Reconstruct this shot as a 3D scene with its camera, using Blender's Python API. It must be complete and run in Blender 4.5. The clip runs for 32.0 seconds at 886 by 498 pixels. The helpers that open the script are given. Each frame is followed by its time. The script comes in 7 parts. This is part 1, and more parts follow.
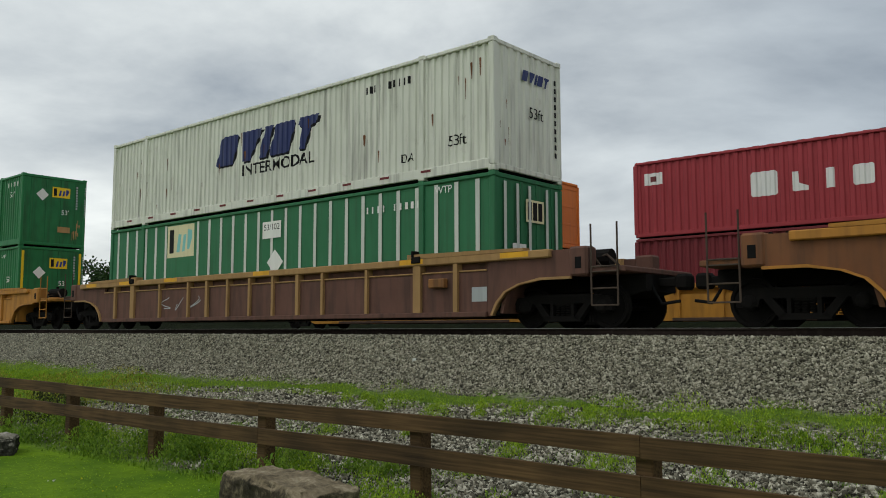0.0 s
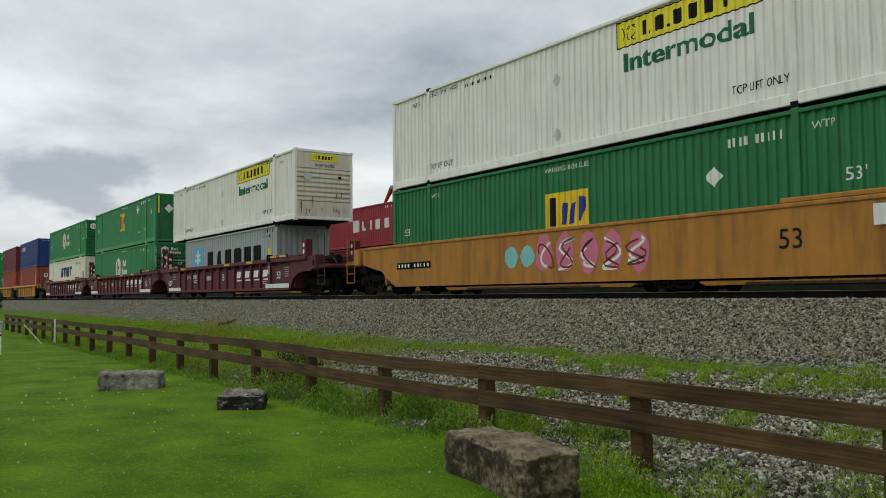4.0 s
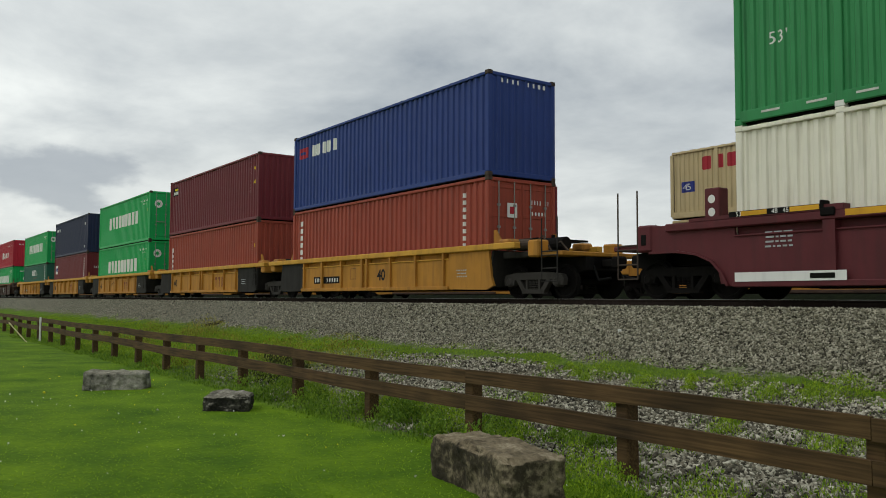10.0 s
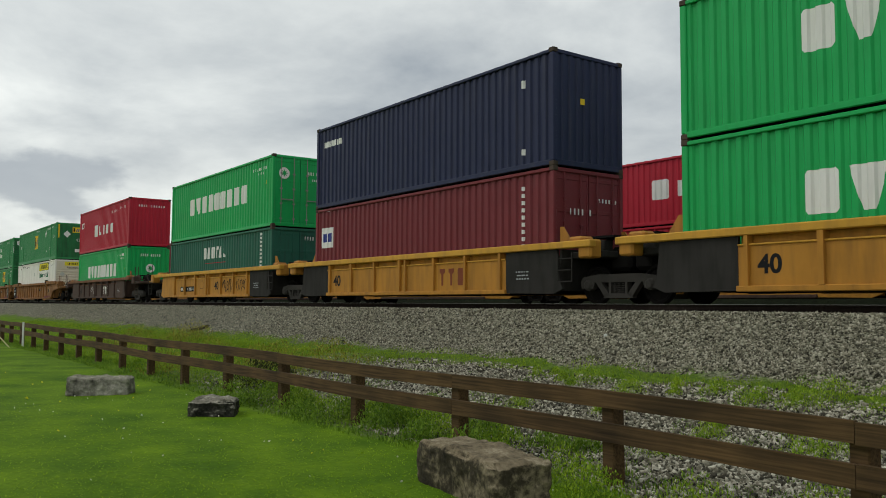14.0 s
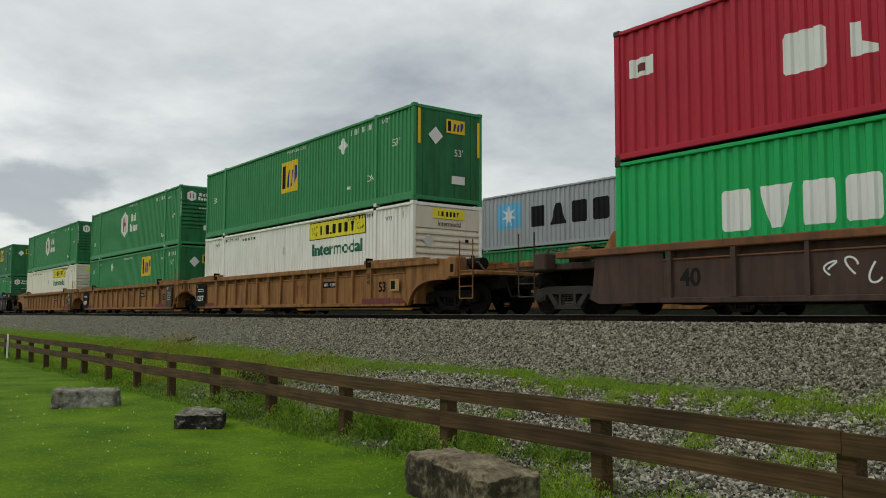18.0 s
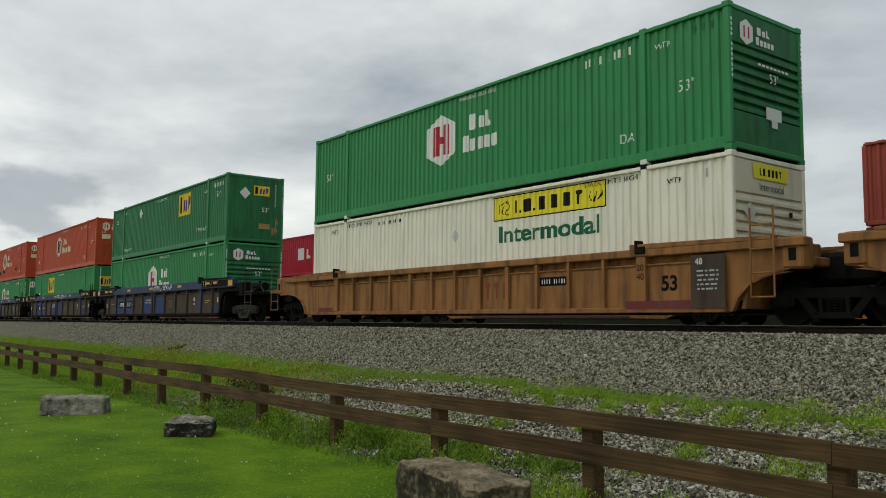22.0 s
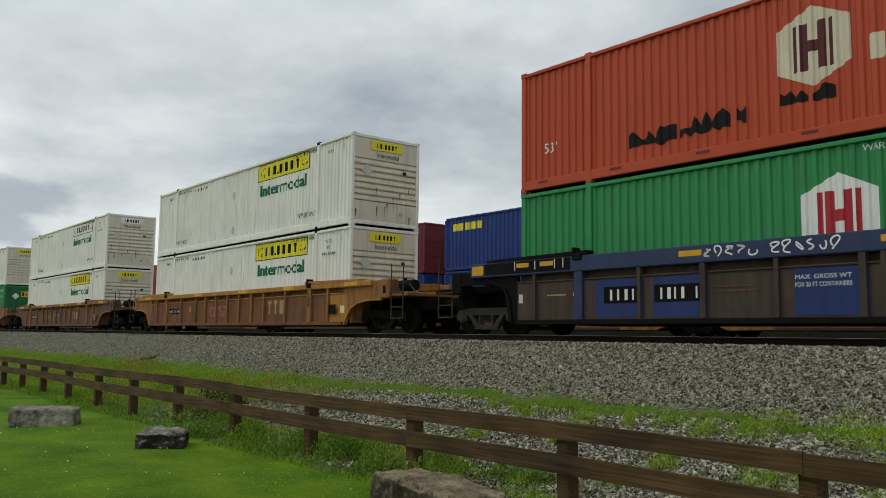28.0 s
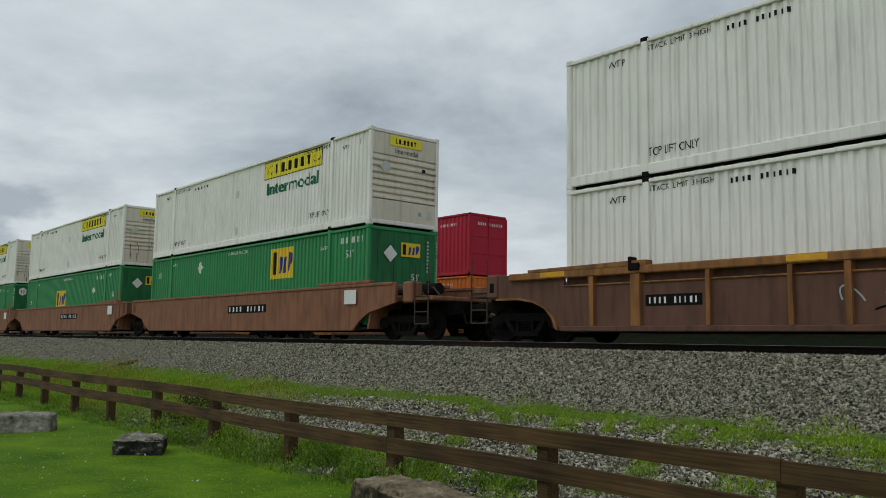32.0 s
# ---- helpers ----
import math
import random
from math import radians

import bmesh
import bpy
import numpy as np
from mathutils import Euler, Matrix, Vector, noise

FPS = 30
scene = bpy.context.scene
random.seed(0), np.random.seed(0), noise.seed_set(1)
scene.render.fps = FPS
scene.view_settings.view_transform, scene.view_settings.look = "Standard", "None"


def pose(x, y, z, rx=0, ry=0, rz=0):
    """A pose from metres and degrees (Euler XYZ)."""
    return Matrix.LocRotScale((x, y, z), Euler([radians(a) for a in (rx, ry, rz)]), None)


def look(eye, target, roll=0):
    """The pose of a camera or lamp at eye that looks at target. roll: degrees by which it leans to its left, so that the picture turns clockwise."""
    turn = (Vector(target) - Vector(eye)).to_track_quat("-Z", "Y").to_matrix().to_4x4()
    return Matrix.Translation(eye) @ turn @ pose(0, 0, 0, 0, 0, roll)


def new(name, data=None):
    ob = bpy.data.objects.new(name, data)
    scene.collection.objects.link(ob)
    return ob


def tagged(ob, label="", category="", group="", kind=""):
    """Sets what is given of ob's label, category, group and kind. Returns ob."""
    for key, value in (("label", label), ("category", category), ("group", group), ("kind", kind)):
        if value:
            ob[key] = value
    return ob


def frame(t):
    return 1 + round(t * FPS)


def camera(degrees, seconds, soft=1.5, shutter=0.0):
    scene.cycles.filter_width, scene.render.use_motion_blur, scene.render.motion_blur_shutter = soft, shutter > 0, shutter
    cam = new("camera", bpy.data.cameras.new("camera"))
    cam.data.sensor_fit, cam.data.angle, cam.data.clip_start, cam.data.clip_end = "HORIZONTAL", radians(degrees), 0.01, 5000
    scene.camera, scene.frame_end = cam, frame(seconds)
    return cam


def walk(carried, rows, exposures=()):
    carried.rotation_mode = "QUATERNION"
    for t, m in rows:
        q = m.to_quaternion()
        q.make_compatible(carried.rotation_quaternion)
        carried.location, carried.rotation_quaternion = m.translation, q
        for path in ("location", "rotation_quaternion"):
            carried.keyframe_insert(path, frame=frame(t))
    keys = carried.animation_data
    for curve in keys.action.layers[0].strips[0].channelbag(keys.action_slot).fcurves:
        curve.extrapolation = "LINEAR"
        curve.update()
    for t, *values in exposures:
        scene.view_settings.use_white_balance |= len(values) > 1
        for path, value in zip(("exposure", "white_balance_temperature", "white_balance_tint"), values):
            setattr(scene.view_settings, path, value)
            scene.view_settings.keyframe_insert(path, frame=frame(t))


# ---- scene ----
# Camera: hand-held at one spot, eye at the origin, the track along x, metres
cam = camera(56.16, 32.0, soft=0.95)
# seconds, yaw, pitch, roll
PATH = [
    (0.0, 40.89, 5.53, 0.08), (0.5, 42.83, 5.56, -0.03), (1.0, 47.03, 5.54, -0.46), (1.5, 48.43, 5.54, -0.36), (2.0, 50.89, 5.30, -0.19),
    (2.5, 54.40, 4.00, 0.14), (3.0, 55.47, 3.41, 0.47), (3.5, 55.51, 3.23, 0.56), (5.5, 56.08, 3.09, 0.35), (6.0, 56.06, 3.16, 0.30),
    (6.5, 56.61, 3.18, 0.28), (7.0, 56.41, 3.26, 0.14), (7.5, 56.22, 3.31, 0.07), (8.0, 56.11, 3.36, 0.12), (8.5, 56.17, 3.39, -0.17),
    (9.0, 55.89, 3.43, -0.32), (9.5, 55.28, 3.45, -0.29), (10.0, 54.84, 3.45, -0.29), (10.5, 55.76, 3.51, -0.36), (11.0, 54.89, 3.57, -0.34),
    (11.5, 54.80, 3.63, -0.34), (12.0, 54.48, 3.68, -0.31), (12.5, 55.14, 3.70, -0.45), (13.0, 54.05, 3.74, -0.28), (13.5, 53.92, 3.76, -0.31),
    (15.5, 53.74, 4.04, -0.22), (16.0, 53.62, 4.12, -0.29), (16.5, 53.88, 4.25, -0.31), (17.0, 53.30, 4.34, -0.23), (17.5, 53.20, 4.44, -0.33),
    (18.0, 53.10, 4.55, -0.22), (18.5, 53.21, 4.63, -0.21), (19.0, 53.50, 4.65, -0.21), (19.5, 52.97, 4.72, -0.17), (20.0, 52.95, 4.82, -0.26),
    (20.5, 52.79, 4.93, -0.33), (21.0, 52.73, 5.03, -0.46), (21.5, 52.69, 5.11, -0.57), (22.0, 52.54, 5.14, -0.51), (22.5, 53.06, 5.19, -0.49),
    (23.0, 51.89, 5.31, -0.49), (23.5, 52.00, 5.41, -0.59), (24.0, 51.65, 5.48, -0.62), (24.5, 52.33, 5.53, -0.86), (25.0, 51.14, 5.61, -0.87),
    (25.5, 51.90, 5.66, -0.94), (27.5, 51.11, 5.84, -0.68), (28.0, 50.87, 5.90, -0.65), (28.5, 50.68, 5.95, -0.57), (29.0, 50.59, 6.00, -0.63),
    (29.5, 50.48, 6.10, -0.75), (30.0, 50.31, 6.17, -0.82), (30.5, 50.28, 6.20, -0.88), (31.0, 50.83, 6.20, -1.01), (31.5, 49.63, 6.25, -0.79),
    (32.0, 49.58, 6.35, -0.87),
]
walk(cam, [(t, pose(0, 0, 0, 90 + p, r, y)) for t, y, p, r in PATH], exposures=[(0, 0.0, 6550, 4.5), (2, -0.08, 6400, 4.5), (6, 0.0, 6600, 4.5), (16, 0.0, 6700, 4.5), (20, -0.05, 6650, 4.5), (25.5, 0.0, 6700, 4.5), (28, -0.06, 6500, 4.5), (29, -0.15, 6350, 4.5), (31, -0.17, 6350, 4.5), (32, -0.19, 6300, 4.5)])

# ---------------------------------------------------------------- world and sun
RAIL = 0.02      # top of rail
NEAR_Y = 14.92   # centre of the near track
FAR_Y = 26.42    # centre of the far track
LAWN = -1.65

SUN_EL, SUN_AZ = 52.0, 215.0
world = bpy.data.worlds.new("overcast_sky")
scene.world = world
world.use_nodes = True
wn, wl = world.node_tree.nodes, world.node_tree.links
wn.clear()
w_out = wn.new("ShaderNodeOutputWorld")
sky = wn.new("ShaderNodeTexSky")
sky.sky_type = "NISHITA"
sky.sun_disc = False
sky.sun_elevation, sky.sun_rotation = radians(SUN_EL), radians(SUN_AZ)
bg_sky = wn.new("ShaderNodeBackground")
bg_sky.inputs["Strength"].default_value = 0.1
wl.new(sky.outputs["Color"], bg_sky.inputs["Color"])
# cloud deck: the direction laid out on a flat layer overhead
co = wn.new("ShaderNodeTexCoord")
sep = wn.new("ShaderNodeSeparateXYZ")
wl.new(co.outputs["Generated"], sep.inputs[0])
up = wn.new("ShaderNodeMath"); up.operation = "MAXIMUM"; up.inputs[1].default_value = 0.0
wl.new(sep.outputs["Z"], up.inputs[0])
lift = wn.new("ShaderNodeMath"); lift.operation = "ADD"; lift.inputs[1].default_value = 0.22
wl.new(up.outputs[0], lift.inputs[0])
flat = wn.new("ShaderNodeVectorMath"); flat.operation = "DIVIDE"
comb = wn.new("ShaderNodeCombineXYZ")
for k in range(3):
    wl.new(lift.outputs[0], comb.inputs[k])
wl.new(co.outputs["Generated"], flat.inputs[0])
wl.new(comb.outputs[0], flat.inputs[1])
big = wn.new("ShaderNodeTexNoise")
big.inputs["Scale"].default_value = 1.15
big.inputs["Detail"].default_value = 8.0
big.inputs["Roughness"].default_value = 0.56
big.inputs["Distortion"].default_value = 0.25
wl.new(flat.outputs[0], big.inputs["Vector"])
ramp = wn.new("ShaderNodeValToRGB")
ramp.color_ramp.elements[0].position, ramp.color_ramp.elements[0].color = 0.29, (0.335, 0.37, 0.43, 1)
ramp.color_ramp.elements[1].position, ramp.color_ramp.elements[1].color = 0.66, (0.90, 0.918, 0.938, 1)
wl.new(big.outputs["Fac"], ramp.inputs["Fac"])
# brighter band low over the horizon
low = wn.new("ShaderNodeMapRange")
low.inputs["From Min"].default_value, low.inputs["From Max"].default_value = 0.0, 0.22
low.inputs["To Min"].default_value, low.inputs["To Max"].default_value = 0.42, 0.0
wl.new(up.outputs[0], low.inputs["Value"])
glow = wn.new("ShaderNodeMixRGB")
glow.inputs["Color2"].default_value = (0.98, 0.975, 0.955, 1)
wl.new(low.outputs[0], glow.inputs["Fac"])
wl.new(ramp.outputs["Color"], glow.inputs["Color1"])
bg_cloud = wn.new("ShaderNodeBackground")
bg_cloud.inputs["Strength"].default_value = 1.06
# one darker ragged cloud low over the line
off = wn.new("ShaderNodeVectorMath"); off.operation = "SUBTRACT"; off.inputs[1].default_value = (-0.977, 0.168, 0.132)
wl.new(co.outputs["Generated"], off.inputs[0])
wide = wn.new("ShaderNodeVectorMath"); wide.operation = "MULTIPLY"; wide.inputs[1].default_value = (1.0, 1.0, 2.2)
wl.new(off.outputs[0], wide.inputs[0])
dist = wn.new("ShaderNodeVectorMath"); dist.operation = "LENGTH"
wl.new(wide.outputs[0], dist.inputs[0])
torn = wn.new("ShaderNodeTexNoise"); torn.inputs["Scale"].default_value, torn.inputs["Detail"].default_value = 16.0, 5
wl.new(wide.outputs[0], torn.inputs["Vector"])
ragged = wn.new("ShaderNodeMath"); ragged.operation = "MULTIPLY_ADD"; ragged.inputs[1].default_value = -0.17
wl.new(torn.outputs["Fac"], ragged.inputs[0]); wl.new(dist.outputs["Value"], ragged.inputs[2])
patch = wn.new("ShaderNodeMapRange"); patch.interpolation_type = "SMOOTHSTEP"
patch.inputs["From Min"].default_value, patch.inputs["From Max"].default_value = -0.035, 0.012
patch.inputs["To Min"].default_value, patch.inputs["To Max"].default_value = 0.75, 0.0
wl.new(ragged.outputs[0], patch.inputs["Value"])
cloud = wn.new("ShaderNodeMixRGB"); cloud.inputs["Color2"].default_value = (0.37, 0.40, 0.46, 1)
wl.new(patch.outputs[0], cloud.inputs["Fac"]); wl.new(glow.outputs["Color"], cloud.inputs["Color1"])
# darker sky at right; its unseen part is added to dim end faces
dim_right = wn.new("ShaderNodeVectorMath"); dim_right.operation = "DISTANCE"; dim_right.inputs[1].default_value = (0.30, 0.85, 0.22)
wl.new(co.outputs["Generated"], dim_right.inputs[0])
dim_fac = wn.new("ShaderNodeMapRange"); dim_fac.interpolation_type = "SMOOTHSTEP"
dim_fac.inputs["From Min"].default_value, dim_fac.inputs["From Max"].default_value = 0.5, 1.1
dim_fac.inputs["To Min"].default_value, dim_fac.inputs["To Max"].default_value = 0.85, 0.0
wl.new(dim_right.outputs["Value"], dim_fac.inputs["Value"])
cloud2 = wn.new("ShaderNodeMixRGB"); cloud2.blend_type = "MULTIPLY"; cloud2.inputs["Color2"].default_value = (0.46, 0.50, 0.57, 1)
wl.new(dim_fac.outputs[0], cloud2.inputs["Fac"]); wl.new(cloud.outputs["Color"], cloud2.inputs["Color1"])
wl.new(cloud2.outputs["Color"], bg_cloud.inputs["Color"])
w_mix = wn.new("ShaderNodeMixShader")
w_mix.inputs["Fac"].default_value = 0.93
wl.new(bg_sky.outputs[0], w_mix.inputs[1])
wl.new(bg_cloud.outputs[0], w_mix.inputs[2])
wl.new(w_mix.outputs[0], w_out.inputs["Surface"])

sun = new("sun", bpy.data.lights.new("sun", "SUN"))
sun.data.energy, sun.data.angle, sun.data.color = 0.7, radians(30), (1.0, 0.97, 0.92)
el, az = radians(SUN_EL), radians(SUN_AZ)
sun.matrix_world = look((20 * math.sin(az) * math.cos(el), 20 * math.cos(az) * math.cos(el), 20 * math.sin(el)), (0, 0, 0))

# ---------------------------------------------------------------- materials
MATS = {}


def nodes_of(name):
    m = bpy.data.materials.new(name)
    m.use_nodes = True
    n, l = m.node_tree.nodes, m.node_tree.links
    return m, n, l, n["Principled BSDF"]


def paint(name, base, rough=0.55, dirt=0.35, rust=0.0, streak=0.4, metal=0.0, dirt_color=(0.10, 0.085, 0.07), vary=0.13):
    """Weathered paint on steel: blotches, vertical run-off streaks, rust freckles and a little relief."""
    if name in MATS:
        return MATS[name]
    m, n, l, b = nodes_of(name)
    co = n.new("ShaderNodeTexCoord")
    info = n.new("ShaderNodeObjectInfo")
    shift = n.new("ShaderNodeVectorMath"); shift.operation = "ADD"
    l.new(co.outputs["Object"], shift.inputs[0])
    l.new(info.outputs["Random"], shift.inputs[1])
    blot = n.new("ShaderNodeTexNoise")
    blot.inputs["Scale"].default_value, blot.inputs["Detail"].default_value = (1.5 if vary > 0.2 else 0.9), 6
    l.new(shift.outputs[0], blot.inputs["Vector"])
    mp = n.new("ShaderNodeMapping")
    mp.inputs["Scale"].default_value = (3.2, 3.2, 0.45) if vary > 0.2 else (5.0, 5.0, 0.35)
    l.new(shift.outputs[0], mp.inputs["Vector"])
    run = n.new("ShaderNodeTexNoise")
    run.inputs["Scale"].default_value, run.inputs["Detail"].default_value = 1.6, 6
    l.new(mp.outputs[0], run.inputs["Vector"])
    tone = n.new("ShaderNodeMixRGB")
    tone.inputs["Color1"].default_value = (*[c * (1 - vary) for c in base], 1)
    tone.inputs["Color2"].default_value = (*[min(1, c * (1 + vary) + 0.03 * vary) for c in base], 1)
    l.new(blot.outputs["Fac"], tone.inputs["Fac"])
    r1 = n.new("ShaderNodeMapRange")
    r1.inputs["From Min"].default_value, r1.inputs["From Max"].default_value = (0.44, 0.68) if vary > 0.2 else (0.5, 0.78)
    r1.inputs["To Max"].default_value = dirt * streak * (0.8 if vary > 0.2 else 1.6)
    l.new(run.outputs["Fac"], r1.inputs["Value"])
    d1 = n.new("ShaderNodeMixRGB")
    d1.inputs["Color2"].default_value = (*dirt_color, 1)
    l.new(r1.outputs[0], d1.inputs["Fac"])
    l.new(tone.outputs[0], d1.inputs["Color1"])
    spot = n.new("ShaderNodeTexNoise")
    spot.inputs["Scale"].default_value, spot.inputs["Detail"].default_value = 3.1, 8
    spot.inputs["Roughness"].default_value = 0.7
    l.new(shift.outputs[0], spot.inputs["Vector"])
    r2 = n.new("ShaderNodeMapRange")
    r2.inputs["From Min"].default_value, r2.inputs["From Max"].default_value = 0.62 - 0.12 * rust, 0.74 - 0.1 * rust
    r2.inputs["To Max"].default_value = min(1.0, 0.15 * dirt + rust)
    l.new(spot.outputs["Fac"], r2.inputs["Value"])
    d2 = n.new("ShaderNodeMixRGB")
    d2.inputs["Color2"].default_value = (0.115, 0.05, 0.026, 1) if rust else (*dirt_color, 1)
    l.new(r2.outputs[0], d2.inputs["Fac"])
    l.new(d1.outputs[0], d2.inputs["Color1"])
    l.new(d2.outputs[0], b.inputs["Base Color"])
    r3 = n.new("ShaderNodeMapRange")
    r3.inputs["To Min"].default_value, r3.inputs["To Max"].default_value = rough - 0.1, rough + 0.18
    l.new(spot.outputs["Fac"], r3.inputs["Value"])
    l.new(r3.outputs[0], b.inputs["Roughness"])
    b.inputs["Metallic"].default_value = metal
    b.inputs["Specular IOR Level"].default_value = 0.3 if max(base) > 0.03 else 0.08
    bump = n.new("ShaderNodeBump")
    bump.inputs["Strength"].default_value, bump.inputs["Distance"].default_value = 0.12, 0.01
    l.new(blot.outputs["Fac"], bump.inputs["Height"])
    l.new(bump.outputs[0], b.inputs["Normal"])
    MATS[name] = m
    return m


def mineral(name, dark, light, scale, rough=0.9, bump=0.6, island=False, extra=None):
    """Stone, gravel, soil, bark: two scales of noise between two tones."""
    m, n, l, b = nodes_of(name)
    co = n.new("ShaderNodeTexCoord")
    n1 = n.new("ShaderNodeTexNoise"); n1.inputs["Scale"].default_value, n1.inputs["Detail"].default_value = scale, 8
    n2 = n.new("ShaderNodeTexNoise"); n2.inputs["Scale"].default_value, n2.inputs["Detail"].default_value = scale * 0.12, 4
    l.new(co.outputs["Object"], n1.inputs["Vector"]); l.new(co.outputs["Object"], n2.inputs["Vector"])
    mul = n.new("ShaderNodeMath"); mul.operation = "ADD"
    l.new(n1.outputs["Fac"], mul.inputs[0])
    if island:
        geo = n.new("ShaderNodeNewGeometry")
        l.new(geo.outputs["Random Per Island"], mul.inputs[1])
    else:
        l.new(n2.outputs["Fac"], mul.inputs[1])
    half = n.new("ShaderNodeMath"); half.operation = "MULTIPLY"; half.inputs[1].default_value = 0.5
    l.new(mul.outputs[0], half.inputs[0])
    r = n.new("ShaderNodeValToRGB")
    r.color_ramp.elements[0].position, r.color_ramp.elements[0].color = 0.28, (*dark, 1)
    r.color_ramp.elements[1].position, r.color_ramp.elements[1].color = 0.74, (*light, 1)
    if extra:
        e = r.color_ramp.elements.new(0.52)
        e.color = (*extra, 1)
    l.new(half.outputs[0], r.inputs["Fac"])
    l.new(r.outputs[0], b.inputs["Base Color"])
    b.inputs["Roughness"].default_value = rough
    b.inputs["Specular IOR Level"].default_value = 0.25
    bp = n.new("ShaderNodeBump"); bp.inputs["Strength"].default_value, bp.inputs["Distance"].default_value = bump, 0.02
    l.new(n1.outputs["Fac"], bp.inputs["Height"]); l.new(bp.outputs[0], b.inputs["Normal"])
    MATS[name] = m
    return m


def sky_lit_stone(name, side, top, scale=15.0):
    """Quarried block: (dark, mid, light) tones for the faces, light painted in as paler ones where it faces the sky,
    borders torn by noise.
    """
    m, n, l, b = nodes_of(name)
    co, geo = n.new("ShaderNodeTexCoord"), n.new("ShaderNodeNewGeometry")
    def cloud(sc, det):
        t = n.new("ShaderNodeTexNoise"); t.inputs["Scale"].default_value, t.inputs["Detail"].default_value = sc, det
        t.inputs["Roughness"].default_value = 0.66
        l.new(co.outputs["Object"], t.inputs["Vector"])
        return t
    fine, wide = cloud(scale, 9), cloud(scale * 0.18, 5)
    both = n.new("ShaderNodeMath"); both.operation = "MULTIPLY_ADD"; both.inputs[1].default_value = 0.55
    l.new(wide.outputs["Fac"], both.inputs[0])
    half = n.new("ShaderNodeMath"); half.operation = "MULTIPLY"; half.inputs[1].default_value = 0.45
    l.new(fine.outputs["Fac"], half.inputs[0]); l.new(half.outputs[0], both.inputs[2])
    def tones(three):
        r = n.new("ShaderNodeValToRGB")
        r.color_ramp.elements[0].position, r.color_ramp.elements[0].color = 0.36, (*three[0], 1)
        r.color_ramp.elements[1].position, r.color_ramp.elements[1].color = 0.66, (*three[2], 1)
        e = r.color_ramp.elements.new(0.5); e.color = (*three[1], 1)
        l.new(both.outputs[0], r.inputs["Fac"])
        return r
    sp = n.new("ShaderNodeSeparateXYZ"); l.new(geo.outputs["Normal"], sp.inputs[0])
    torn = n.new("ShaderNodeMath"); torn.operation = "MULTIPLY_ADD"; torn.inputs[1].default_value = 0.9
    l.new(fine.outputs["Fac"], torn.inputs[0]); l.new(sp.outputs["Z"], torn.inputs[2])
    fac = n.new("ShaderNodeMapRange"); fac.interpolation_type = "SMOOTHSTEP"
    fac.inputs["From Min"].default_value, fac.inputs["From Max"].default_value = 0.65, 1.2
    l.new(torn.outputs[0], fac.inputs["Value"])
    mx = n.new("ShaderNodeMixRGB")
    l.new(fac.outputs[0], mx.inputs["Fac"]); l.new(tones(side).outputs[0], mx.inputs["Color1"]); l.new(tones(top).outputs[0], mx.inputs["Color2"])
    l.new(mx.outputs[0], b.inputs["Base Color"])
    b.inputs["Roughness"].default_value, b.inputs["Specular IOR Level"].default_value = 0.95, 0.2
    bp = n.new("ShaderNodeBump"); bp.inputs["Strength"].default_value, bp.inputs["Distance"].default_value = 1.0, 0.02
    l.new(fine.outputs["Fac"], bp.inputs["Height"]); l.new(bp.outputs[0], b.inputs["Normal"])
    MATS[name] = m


# mottled stone; side tones carry painted shade, top tones painted sky light
sky_lit_stone("stone_block", ((0.012, 0.010, 0.007), (0.055, 0.045, 0.028), (0.30, 0.25, 0.16)), ((0.07, 0.055, 0.034), (0.20, 0.16, 0.10), (0.42, 0.36, 0.25)))
sky_lit_stone("stone_dark", ((0.006, 0.006, 0.005), (0.020, 0.019, 0.015), (0.10, 0.095, 0.075)), ((0.06, 0.055, 0.04), (0.20, 0.185, 0.145), (0.46, 0.43, 0.36)))
sky_lit_stone("stone_pale", ((0.02, 0.019, 0.015), (0.20, 0.188, 0.155), (0.48, 0.455, 0.385)), ((0.09, 0.085, 0.06), (0.24, 0.225, 0.175), (0.50, 0.47, 0.39)), 10.0)


